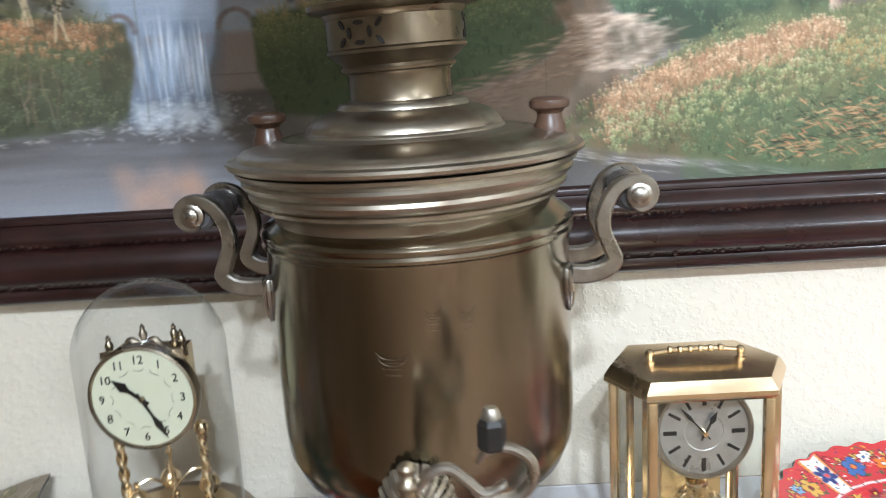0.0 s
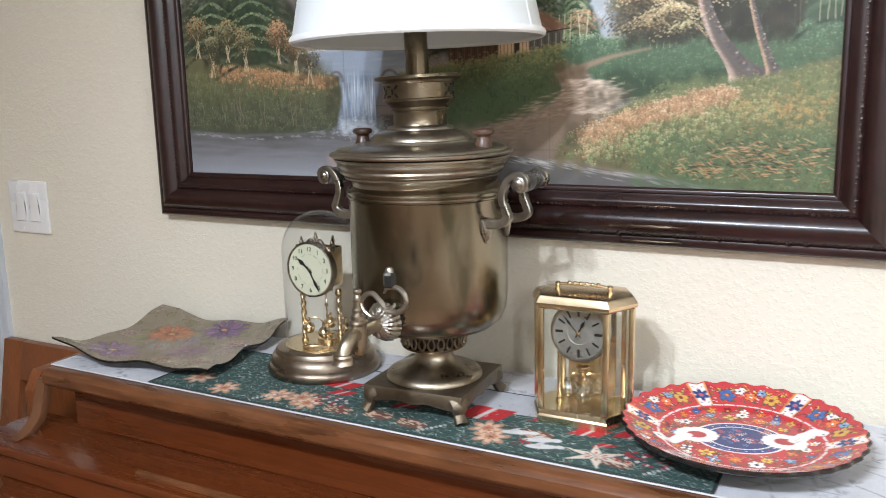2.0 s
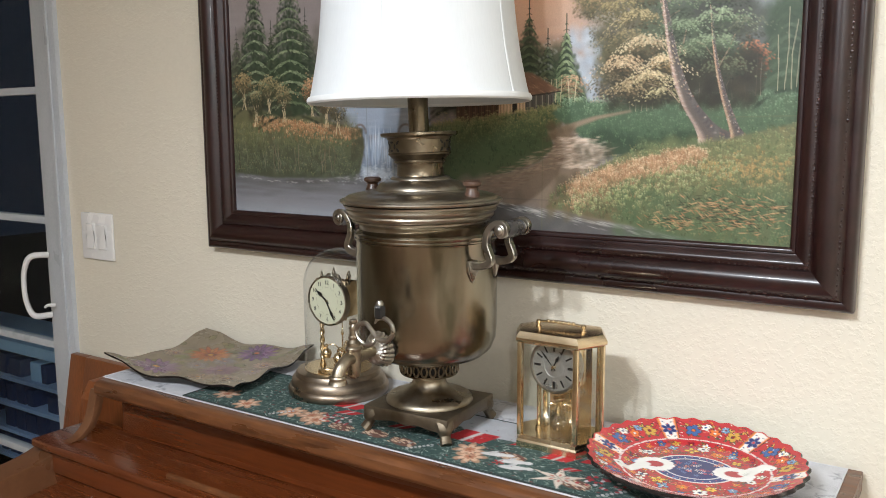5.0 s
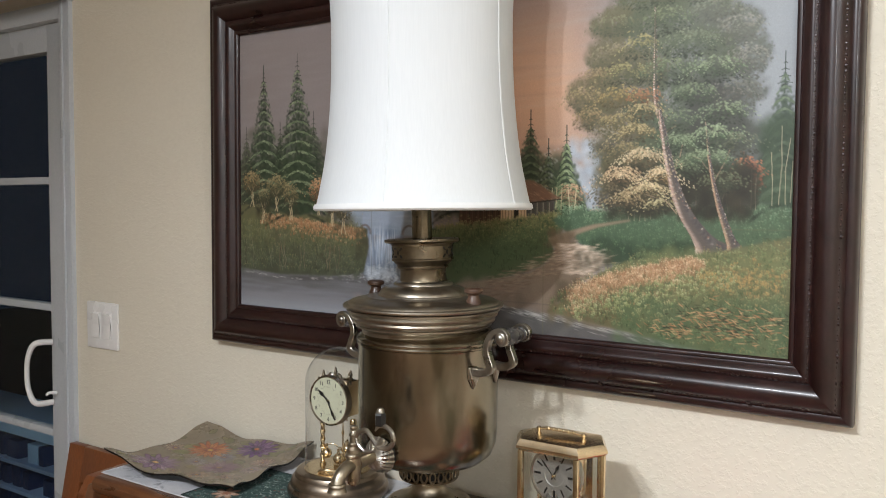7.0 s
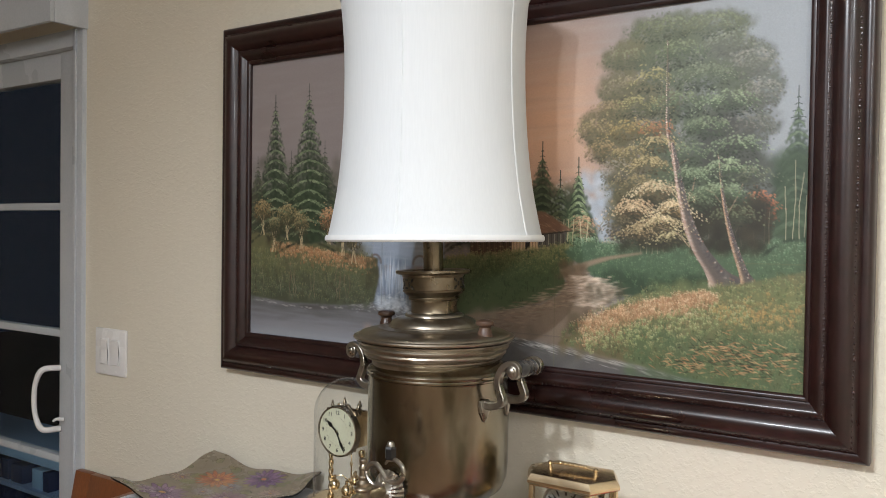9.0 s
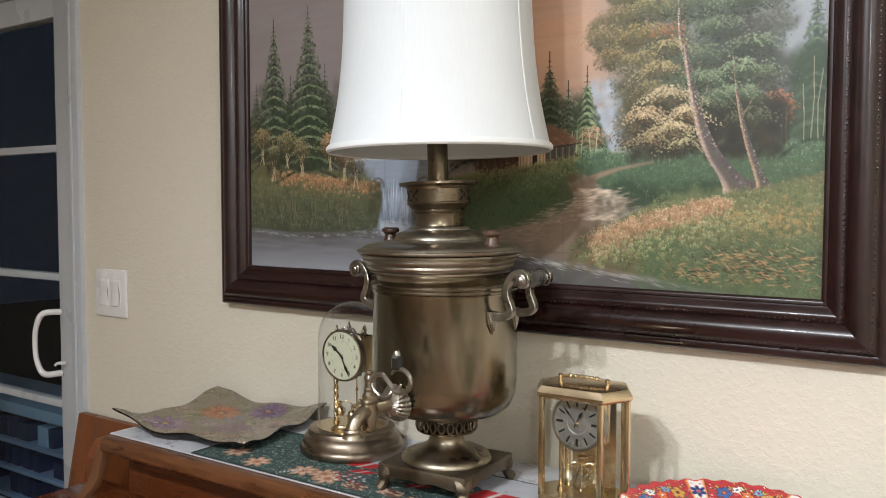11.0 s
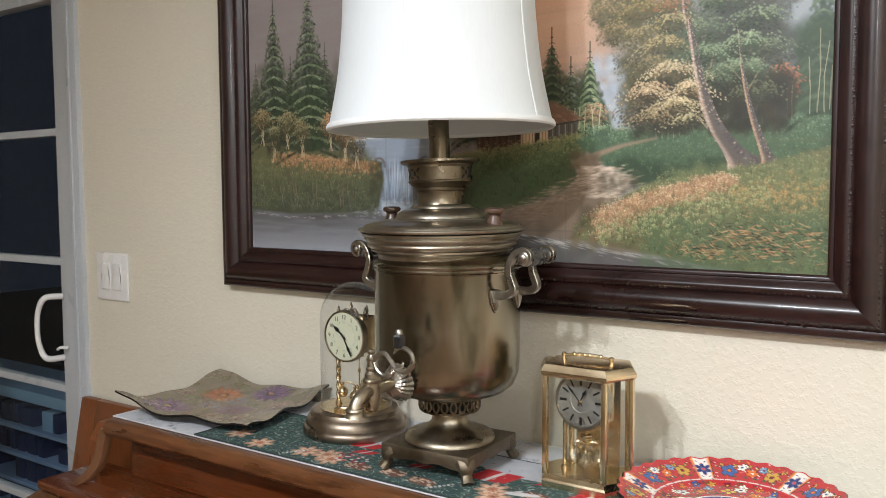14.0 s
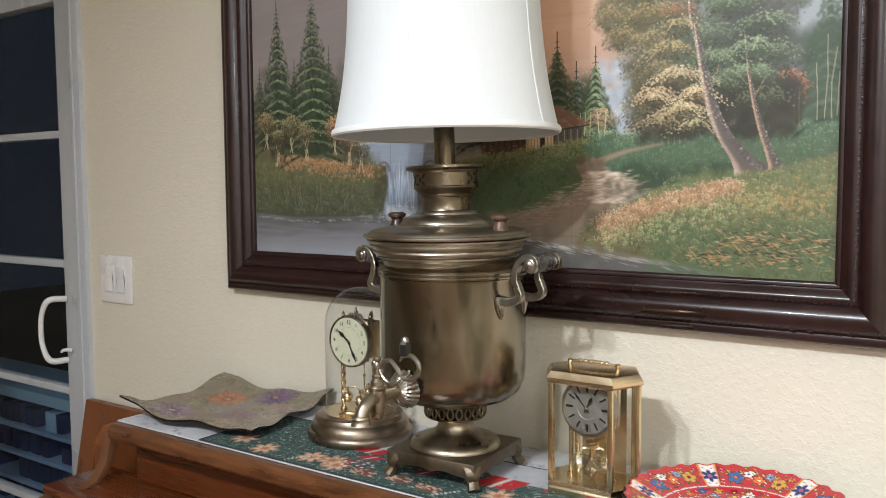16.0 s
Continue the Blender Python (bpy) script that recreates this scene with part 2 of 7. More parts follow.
def lathe(profile, seg=72, bm=None, centre=(0, 0), wave=None):
    """Turns a profile of (radius, height) round the z axis."""
    bm = bm or bmesh.new()
    rings = []
    for r, z in profile:
        if r < 1e-5:
            rings.append([bm.verts.new((centre[0], centre[1], z))])
        else:
            rings.append([bm.verts.new((centre[0] + r * (wave(a) if wave else 1) * math.cos(a), centre[1] + r * (wave(a) if wave else 1) * math.sin(a), z)) for a in (2 * math.pi * k / seg for k in range(seg))])
    for lo, hi in zip(rings, rings[1:]):
        for k in range(seg):
            n = (k + 1) % seg
            if len(lo) == 1 and len(hi) == 1:
                continue
            if len(lo) == 1:
                bm.faces.new((lo[0], hi[n], hi[k]))
            elif len(hi) == 1:
                bm.faces.new((lo[k], lo[n], hi[0]))
            else:
                bm.faces.new((lo[k], lo[n], hi[n], hi[k]))
    return bm


def smooth_line(points, steps=6):
    """A Catmull-Rom curve through points of any size."""
    pts = [Vector(p) for p in points]
    pts = [2 * pts[0] - pts[1]] + pts + [2 * pts[-1] - pts[-2]]
    line = []
    for a, b, c, d in zip(pts, pts[1:], pts[2:], pts[3:]):
        for k in range(steps):
            t = k / steps
            line.append(0.5 * (2 * b + (c - a) * t + (2 * a - 5 * b + 4 * c - d) * t * t + (3 * b - a - 3 * c + d) * t ** 3))
    return line + [pts[-2]]


def tube(points, radius, seg=12, bm=None, flat=1.0, steps=6, caps=True):
    """A round bar along a smooth line; radius is a number or a list, one for each point."""
    bm = bm or bmesh.new()
    radii = radius if isinstance(radius, (list, tuple)) else [radius] * len(points)
    pos = smooth_line(points, steps)
    rad = [v[0] for v in smooth_line([(r, 0, 0) for r in radii], steps)]
    up = Vector((0, 0, 1))
    side = None
    rings = []
    for i, p in enumerate(pos):
        way = (pos[min(i + 1, len(pos) - 1)] - pos[max(i - 1, 0)]).normalized()
        if side is None:
            side = way.cross(up if abs(way.z) < 0.9 else Vector((0, 1, 0))).normalized()
        side = (side - way * side.dot(way)).normalized()
        other = way.cross(side)
        rings.append([bm.verts.new(p + rad[i] * (side * math.cos(a) * flat + other * math.sin(a))) for a in (2 * math.pi * k / seg for k in range(seg))])
    for lo, hi in zip(rings, rings[1:]):
        for k in range(seg):
            bm.faces.new((lo[k], lo[(k + 1) % seg], hi[(k + 1) % seg], hi[k]))
    if caps:
        bm.faces.new(rings[0][::-1])
        bm.faces.new(rings[-1])
    return bm


def prism(outline, axis, lo, hi, bevel=0.0, bm=None):
    """An outline in the plane across axis ('x': (y, z), 'y': (x, z), 'z': (x, y)), drawn out from lo to hi."""
    bm = bm or bmesh.new()
    put = {"x": lambda a, b, c: (c, a, b), "y": lambda a, b, c: (a, c, b), "z": lambda a, b, c: (a, b, c)}[axis]
    one = [bm.verts.new(put(a, b, lo)) for a, b in outline]
    two = [bm.verts.new(put(a, b, hi)) for a, b in outline]
    n = len(outline)
    faces = [bm.faces.new(one), bm.faces.new(two[::-1])]
    for k in range(n):
        faces.append(bm.faces.new((one[k], two[k], two[(k + 1) % n], one[(k + 1) % n])))
    bmesh.ops.recalc_face_normals(bm, faces=faces)
    if bevel:
        bmesh.ops.bevel(bm, geom=list({e for f in faces for e in f.edges}), offset=bevel, segments=2, affect="EDGES", profile=0.6)
    return bm


def ball(r, at, bm=None, stretch=(1, 1, 1), seg=20):
    bm = bm or bmesh.new()
    bmesh.ops.create_uvsphere(bm, u_segments=seg, v_segments=seg // 2 + 2, radius=r, matrix=Matrix.LocRotScale(at, None, stretch))
    return bm


def turned(bm, m):
    bmesh.ops.transform(bm, matrix=m, verts=bm.verts)
    return bm

# ---- the room ----
FACE = 0.775
DOOR_L, DOOR_R, HEAD = -3.05, -1.262, 2.03


def structure(name, bm, mat, label, category, smooth=False):
    return tagged(part(name, bm, mat, smooth=smooth), label, category, kind="structure")


wall = box(DOOR_R, 3.2, FACE, FACE + 0.15, 0, 2.6)
box(-4.2, DOOR_L, FACE, FACE + 0.15, 0, 2.6, bm=wall)
box(DOOR_L, DOOR_R, FACE, FACE + 0.15, HEAD, 2.6, bm=wall)
structure("wall_north", wall, WALL, "cream wall with a light orange-peel texture", "wall")
structure("wall_south", box(-4.2, 3.2, -5.65, -5.5, 0, 2.6), WALL, "plain cream wall behind the viewer", "wall")
structure("wall_east", box(3.2, 3.35, -5.65, FACE + 0.15, 0, 2.6), WALL, "plain cream side wall", "wall")
structure("wall_west", box(-4.35, -4.2, -5.65, FACE + 0.15, 0, 2.6), WALL, "plain cream side wall", "wall")
structure("ceiling", box(-4.35, 3.35, -5.65, FACE + 0.15, 2.6, 2.7), CEILING, "plain white painted ceiling", "ceiling")
structure("floor", box(-4.35, 3.35, -5.65, FACE + 0.15, -0.1, 0), CARPET, "brown wooden floor", "floor")
structure("ground", box(-12, 8, FACE + 0.15, 14, -0.2, -0.1), NIGHT, "dark yard at night outside the glass door", "ground")
structure("backdrop", box(-12, 8, 9, 9.2, -0.1, 6), NIGHT, "black night beyond the yard", "backdrop")

# sliding glass door
door = thing("door_1", "white vinyl sliding glass door with grid bars, closed at night", "sliding door", kind="structure")
jamb = box(DOOR_R - 0.034, DOOR_R + 0.010, FACE - 0.012, FACE + 0.10, 0, HEAD, 0.003)
part("door_jamb", jamb, VINYL, door)
part("jamb_track", box(DOOR_R - 0.050, DOOR_R - 0.032, FACE + 0.004, FACE + 0.09, 0, HEAD - 0.02, 0.002), VINYL, door)
part("jamb_bead", box(DOOR_R - 0.022, DOOR_R - 0.014, FACE - 0.016, FACE - 0.010, 0, HEAD - 0.005, 0.0015), VINYL, door)
part("door_head", box(DOOR_L, DOOR_R - 0.034, FACE - 0.010, FACE + 0.10, HEAD - 0.045, HEAD, 0.003), VINYL, door)
part("door_sill", box(DOOR_L, DOOR_R - 0.034, FACE - 0.010, FACE + 0.10, 0.0, 0.03, 0.003), VINYL, door)
SX = DOOR_R - 0.046
sash = part("door_sash", box(SX - 0.082, SX, FACE + 0.012, FACE + 0.055, 0.03, HEAD - 0.045, 0.004), VINYL, door)
part("top_rail", box(-2.25, SX - 0.082, FACE + 0.014, FACE + 0.053, 1.914, HEAD - 0.045, 0.004), VINYL, door)
part("bottom_rail", box(-2.25, SX - 0.082, FACE + 0.014, FACE + 0.053, 0.03, 0.15, 0.004), VINYL, door)
part("door_sash", box(-2.33, -2.25, FACE + 0.012, FACE + 0.055, 0.03, HEAD - 0.045, 0.004), VINYL, door)
for z in (1.576, 1.236, 0.896, 0.556):
    part("grid_bar", box(-2.25, SX - 0.082, FACE + 0.020, FACE + 0.046, z - 0.010, z + 0.010, 0.003), VINYL, door)
pane = part("pane", box(-2.25, SX - 0.082, FACE + 0.030, FACE + 0.036, 0.15, 1.914), PANE, door, smooth=False)
pane.visible_shadow = False
pane = part("pane", box(DOOR_L, -2.33, FACE + 0.070, FACE + 0.076, 0.03, HEAD - 0.045), PANE, door, smooth=False)
pane.visible_shadow = False
HX, HZ = SX - 0.070, 1.066
loop = [(HX - 0.002, FACE + 0.010, HZ + 0.081), (HX - 0.018, FACE - 0.030, HZ + 0.079), (HX - 0.034, FACE - 0.040, HZ + 0.045), (HX - 0.038, FACE - 0.042, HZ),
        (HX - 0.034, FACE - 0.040, HZ - 0.045), (HX - 0.018, FACE - 0.030, HZ - 0.079), (HX - 0.002, FACE + 0.010, HZ - 0.081)]
pull = part("door_handle", tube(loop, [0.0082, 0.0080, 0.0068, 0.0066, 0.0068, 0.0080, 0.0082], 12), PLASTIC, door, "white D-shaped pull handle")
part("latch", tube([(HX + 0.024, FACE + 0.004, HZ - 0.052), (HX + 0.016, FACE - 0.012, HZ - 0.050), (HX + 0.010, FACE - 0.018, HZ - 0.056)], [0.005, 0.004, 0.003], 8), PLASTIC, pull)

# blind valance over the door
valance = thing("blind_valance", "white box valance mounted over the sliding door", "valance", (0, 0, 0))
part("front_board", box(-3.1, -1.245, 0.672, 0.684, 2.024, 2.125, 0.002), VINYL, valance)
part("end_board", box(-1.257, -1.245, 0.684, FACE, 2.024, 2.125, 0.002), VINYL, valance)
part("top_board", box(-3.1, -1.257, 0.684, FACE, 2.113, 2.125, 0.001), VINYL, valance)

# light switch
switch = thing("light_switch", "white double rocker light switch plate on the wall", "light switch", (-1.137, FACE, 1.213))
part("cover_plate", box(-0.0625, 0.0625, -0.007, 0, -0.058, 0.058, 0.004), PLASTIC, switch)
for x in (-0.023, 0.023):
    part("switch_recess", box(x - 0.0175, x + 0.0175, -0.0078, -0.0068, -0.034, 0.034, 0.0004), PLASTIC, switch)
    part("rocker", prism([(-0.0078, -0.032), (-0.0112, -0.030), (-0.0088, 0.002), (-0.0125, 0.030), (-0.0078, 0.032)], "x", x - 0.0155, x + 0.0155, 0.0006), PLASTIC, switch)
    for z in (-0.048, 0.048):
        part("screw", turned(lathe([(0, 0.0008), (0.0025, 0.0006), (0.003, 0)], 12), pose(x, -0.007, z, 90)), PLASTIC, switch)

# ---- the piano ----
TOP = 1.0
piano = thing("piano", "upright spinet piano in worn reddish walnut, closed", "piano", (0, 0, 0))
part("lid", prism([(0.452, 0.972), (0.448, 0.978), (0.448, 0.992), (0.455, TOP - 0.002), (0.462, TOP), (0.765, TOP), (0.765, 0.972)], "x", -0.700, 0.575, 0.0015), PIANO_EDGE, piano, "worn wooden lid with a rounded front edge")
part("desk_panel", box(-0.690, 0.544, 0.500, 0.520, 0.885, 0.973, 0.001), PIANO, piano)
part("case_back", box(-0.690, 0.544, 0.522, 0.760, 0.05, 0.970), PIANO, piano)
part("shelf", box(-0.815, 0.568, 0.384, 0.520, 0.868, 0.884, 0.004), PIANO, piano, "polished ledge in front of the music desk")
part("music_ledge", prism([(0.402, 0.884), (0.402, 0.891), (0.408, 0.893), (0.418, 0.886), (0.418, 0.884)], "x", -0.44, 0.30, 0.001), PIANO_EDGE, piano)
part("fascia", box(-0.800, 0.560, 0.396, 0.416, 0.822, 0.868, 0.002), PIANO, piano)
part("key_lid", prism([(0.396, 0.818), (0.400, 0.800), (0.20, 0.785), (0.17, 0.775), (0.165, 0.760), (0.18, 0.752), (0.416, 0.752), (0.416, 0.818)], "x", -0.765, 0.535, 0.003), PIANO, piano)
for x0, x1 in ((-0.826, -0.800), (0.545, 0.566)):
    part("side_panel", prism([(0.500, 0.868), (0.500, 0.930), (0.520, 0.962), (0.765, 0.968), (0.765, 0.0), (0.50, 0.0)], "x", x0, x1, 0.002), PIANO_END, piano)
    cheek = smooth_line([(0.42, 0.866), (0.36, 0.850), (0.27, 0.838), (0.20, 0.815), (0.155, 0.780), (0.150, 0.745)], 5)
    part("cheek", prism([tuple(p) for p in cheek] + [(0.16, 0.70), (0.44, 0.70), (0.44, 0.866)], "x", x0 - 0.006 if x0 < 0 else x0 - 0.02, x1 + 0.034 if x0 < 0 else x1, 0.003), PIANO_TRIM, piano)
part("keybed", box(-0.80, 0.545, 0.17, 0.44, 0.64, 0.75, 0.003), PIANO, piano)
part("lower_panel", box(-0.80, 0.545, 0.44, 0.46, 0.05, 0.64, 0.002), PIANO, piano)
for x0, x1 in ((-0.745, -0.722), (0.528, 0.548)):
    curve = smooth_line([(0.470, 0.972), (0.462, 0.945), (0.452, 0.915), (0.430, 0.893), (0.405, 0.885)], 5)
    part("bracket", prism([tuple(p) for p in curve] + [(0.436, 0.8845), (0.462, 0.902), (0.476, 0.928), (0.488, 0.972)], "x", x0, x1, 0.0015), PIANO_TRIM, piano, "curved scroll bracket beside the music desk")

# ---- the picture ----
X0, X1, Z0, Z1 = -0.712, 0.551, 1.220, 1.951
MW = 0.0835
picture = thing("framed_painting", "oil landscape of woods and stream in a dark moulded frame", "painting", (0, FACE, 0))
# moulding: distance in from the outer edge, and how far it stands off the wall
MOULD = [(0.000, -0.001), (0.000, -0.022), (0.003, -0.027), (0.008, -0.029), (0.014, -0.027), (0.017, -0.030), (0.020, -0.036), (0.026, -0.041), (0.034, -0.043), (0.042, -0.041),
         (0.049, -0.035), (0.053, -0.030), (0.055, -0.032), (0.060, -0.034), (0.066, -0.031), (0.071, -0.026), (0.075, -0.024), (0.0765, -0.026), (0.080, -0.026), (0.0835, -0.023), (0.0835, -0.012)]
corners = [(X0, Z0, 1, 1), (X1, Z0, -1, 1), (X1, Z1, -1, -1), (X0, Z1, 1, -1)]
for k, name in enumerate(("bottom_moulding", "side_moulding", "top_moulding", "side_moulding")):
    bm = bmesh.new()
    rings = []
    for cx, cz, sx, sz in (corners[k], corners[(k + 1) % 4]):
        rings.append([bm.verts.new((cx + sx * d, h, cz + sz * d)) for d, h in MOULD])
    for i in range(len(MOULD) - 1):
        bm.faces.new((rings[0][i], rings[0][i + 1], rings[1][i + 1], rings[1][i]))
    part(name, bm, FRAME, picture, "dark mahogany moulding" if k == 0 else "", angle=50)

# ---- the lampshade, samovar lamp and the rest of the large forms ----
AX, AY = -0.028, 0.594
OFFSET = Matrix.Translation((-0.007, -0.008, 0.001))
LEAN_BACK = pose(AX, AY, TOP + 0.003) @ OFFSET @ pose(0, 0, 0.5, 0, -0.9) @ pose(0, 0, -0.5)
samovar = thing("samovar_lamp", "aged brass samovar made into a table lamp", "samovar lamp", (AX, AY, TOP + 0.003))
BODY = [(0.0, 0.112), (0.045, 0.112), (0.072, 0.113), (0.088, 0.118), (0.100, 0.128), (0.1070, 0.145), (0.1086, 0.165), (0.1090, 0.22), (0.1092, 0.296), (0.1100, 0.2990), (0.1120, 0.3005), (0.1124, 0.3025), (0.1112, 0.3045), (0.1120, 0.3060), (0.1124, 0.3085), (0.1112, 0.3108), (0.1075, 0.3135), (0.1030, 0.3168), (0.0995, 0.3205), (0.0960, 0.3225), (0.090, 0.3225)]
part("body", lathe(BODY, 96), BRASS, samovar, "tarnished brass barrel-shaped body with reflection streaks in its colour")
COLLAR = [(0.0950, 0.3130), (0.0962, 0.3215), (0.0985, 0.3240), (0.1030, 0.3256), (0.1058, 0.3270), (0.1060, 0.3292), (0.1045, 0.3302), (0.1085, 0.3318), (0.1108, 0.3336), (0.1116, 0.3362), (0.1104, 0.3386), (0.1124, 0.3402), (0.1150, 0.3425), (0.1158, 0.3450), (0.1142, 0.3472), (0.1168, 0.3488), (0.1192, 0.3508), (0.1195, 0.3532), (0.112, 0.3545)]
part("collar", lathe(COLLAR, 96), SATIN_BRASS, samovar, "stepped brass collar under the lid")
LID = [(0.110, 0.3555), (0.1215, 0.3550), (0.1240, 0.3562), (0.1247, 0.3582), (0.1236, 0.3600), (0.1200, 0.3604), (0.1172, 0.3610), (0.1160, 0.3630), (0.1135, 0.3650), (0.108, 0.3668), (0.098, 0.3690), (0.089, 0.3704), (0.0865, 0.3716), (0.0845, 0.3712), (0.0800, 0.3718), (0.0740, 0.3726),
       (0.0705, 0.3728), (0.0698, 0.3742), (0.0684, 0.3752), (0.0676, 0.3780), (0.0640, 0.3822), (0.0580, 0.3858), (0.0510, 0.3882), (0.0462, 0.3890), (0.0455, 0.3912), (0.0438, 0.3930), (0.0390, 0.3938), (0.0360, 0.3946)]
part("lid", lathe(LID, 96), SATIN_BRASS, samovar, "domed brass lid with turned rings")
NECK = [(0.0366, 0.3940), (0.0358, 0.3968), (0.0354, 0.4110), (0.0364, 0.4135), (0.0392, 0.4145), (0.0398, 0.4165), (0.0384, 0.4185), (0.0398, 0.4200), (0.0436, 0.4228), (0.0462, 0.4258), (0.0480, 0.4268), (0.0482, 0.4288), (0.0470, 0.4300), (0.0472, 0.4488), (0.0484, 0.4500), (0.0492, 0.4525), (0.0570, 0.4540), (0.0588, 0.4558), (0.0586, 0.4592), (0.0540, 0.4600), (0.0500, 0.4585), (0.0470, 0.4550), (0.0, 0.4550)]
crown = part("crown", lathe(NECK, 72), DULL_BRASS, samovar, "brass chimney crown with pierced panels")
# black discs on the solid band paint the shade inside the pierced holes
for deg in (-116, 6, 128):
    for da, dz, tip in ((-0.16, 0.0, 0), (0.16, 0.0, 0), (0.0, 0.0062, 90), (0.0, -0.0062, 90), (-0.30, 0.0055, 40), (-0.30, -0.0055, -40), (0.30, 0.0055, -40), (0.30, -0.0055, 40)):
        az = radians(deg) + da
        c = Matrix.Translation((0.0473 * math.cos(az), 0.0473 * math.sin(az), 0.4395 + dz)) @ Matrix.Rotation(az, 4, "Z") @ Matrix.Rotation(radians(tip), 4, "X") @ Matrix.Rotation(radians(90), 4, "Y") @ Matrix.Diagonal((1.9, 0.8, 1, 1))
        part("hole_shade", turned(lathe([(0.0021, -0.0004), (0.0019, 0.0006), (0, 0.0006)], 10), c), BLACK, crown)
part("lamp_pole", lathe([(0.0155, 0.4545), (0.0155, 0.60), (0.0120, 0.602), (0.0120, 0.66), (0.0, 0.66)], 32), DULL_BRASS, samovar, "plain brass pole under the shade")

# pierced ring, stem, foot
# added black core gives the ring's gaps the dark of a hollow
part("fret_shade_core", lathe([(0.0, 0.086), (0.036, 0.086), (0.036, 0.113), (0.0, 0.113)], 48), BLACK, samovar)
part("fret_band", lathe([(0.0375, 0.1055), (0.0475, 0.1055), (0.0485, 0.107), (0.0485, 0.1115), (0.040, 0.1125)], 64), DULL_BRASS, samovar)
part("fret_band", lathe([(0.030, 0.0845), (0.0445, 0.0850), (0.0460, 0.0865), (0.0460, 0.0885), (0.0440, 0.0895), (0.036, 0.0895)], 64), DULL_BRASS, samovar)
ring_mesh = None
for k in range(22):
    ang = 2 * math.pi * k / 22
    if ring_mesh is None:
        bm = bmesh.new()
        n, s = 14, 6
        loops = [[bm.verts.new(((0.0046 + 0.0017 * math.cos(b)) * math.cos(a), 0.0014 * math.sin(b), (0.0076 + 0.0019 * math.cos(b)) * math.sin(a))) for b in (2 * math.pi * j / s for j in range(s))] for a in (2 * math.pi * i / n for i in range(n))]
        for i in range(n):
            for j in range(s):
                bm.faces.new((loops[i][j], loops[(i + 1) % n][j], loops[(i + 1) % n][(j + 1) % s], loops[i][(j + 1) % s]))
        ring_mesh = finish(bm, "fret_ring", DULL_BRASS)
    o = part("fret_ring", ring_mesh, DULL_BRASS, samovar)
    o.matrix_basis = Matrix.Translation((0.0462 * math.cos(ang), 0.0462 * math.sin(ang), 0.0975)) @ Matrix.Rotation(ang + math.pi / 2, 4, "Z")
FOOT = [(0.034, 0.086), (0.0290, 0.0835), (0.0265, 0.079), (0.0262, 0.074), (0.0280, 0.068), (0.0350, 0.0610), (0.0460, 0.0560), (0.0570, 0.0530), (0.0650, 0.0495), (0.0685, 0.0450), (0.0688, 0.0420), (0.0660, 0.0405), (0.0, 0.0405)]
part("foot", lathe(FOOT, 72), TAP_BRASS, samovar, "flared brass foot")
base = bmesh.new()
half = 0.0750
box(-half, half, -half, half, 0.0240, 0.0412, 0.0025, bm=base)
base_ob = part("base_plate", turned(base, pose(0, 0, 0, 0, 0, 3)), BASE_BRASS, samovar, "square brown brass base plate")
apron = []
for k in range(21):
    u = -1 + k / 10
    apron.append((u * (half - 0.004), 0.0265 - 0.0055 * (abs(u) ** 3) - 0.002 * math.cos(u * 9.4) * (1 - abs(u))))
for k in range(4):
    bm = prism([(x, z - 0.004) for x, z in apron] + [(half - 0.004, 0.030), (-half + 0.004, 0.030)], "y", -half + 0.001, -half + 0.005)
    part("apron", turned(bm, pose(0, 0, 0, 0, 0, 3 + 90 * k)), BASE_BRASS, base_ob)
    foot = tube([(half - 0.013, -half + 0.013, 0.030), (half - 0.008, -half + 0.008, 0.024), (half - 0.007, -half + 0.007, 0.015), (half - 0.004, -half + 0.004, 0.008), (half - 0.001, -half + 0.001, 0.003)], [0.015, 0.0120, 0.0080, 0.0080, 0.0085], 10, flat=1.1)
    for v in foot.verts:
        v.co.z = max(v.co.z, 0.0)
    part("leg", turned(foot, pose(0, 0, 0, 0, 0, 3 + 90 * k)), BASE_BRASS, samovar)

# lid knobs
for x, y, mat_, words in ((-0.097, 0.004, KNOB_DARK, "dark turned wooden knob"), (0.100, -0.014, KNOB_RED, "reddish worn wooden knob")):
    part("lid_knob", lathe([(0.0112, 0.366), (0.0108, 0.3715), (0.0090, 0.3750), (0.0083, 0.3790), (0.0100, 0.3815), (0.0132, 0.3830), (0.0140, 0.3855), (0.0134, 0.3880), (0.0105, 0.3898), (0.006, 0.3902), (0, 0.3900)], 28, centre=(x, y)), mat_, samovar, words)

# tap
TAPX, TAPY = -0.009, -0.174
tap = part("tap", tube([(TAPX, -0.095, 0.150), (TAPX, -0.120, 0.148), (TAPX, -0.150, 0.148), (TAPX, -0.168, 0.148)], [0.0105, 0.0085, 0.0085, 0.0100], 18), TAP_BRASS, samovar, "brass tap with a scrolled key")
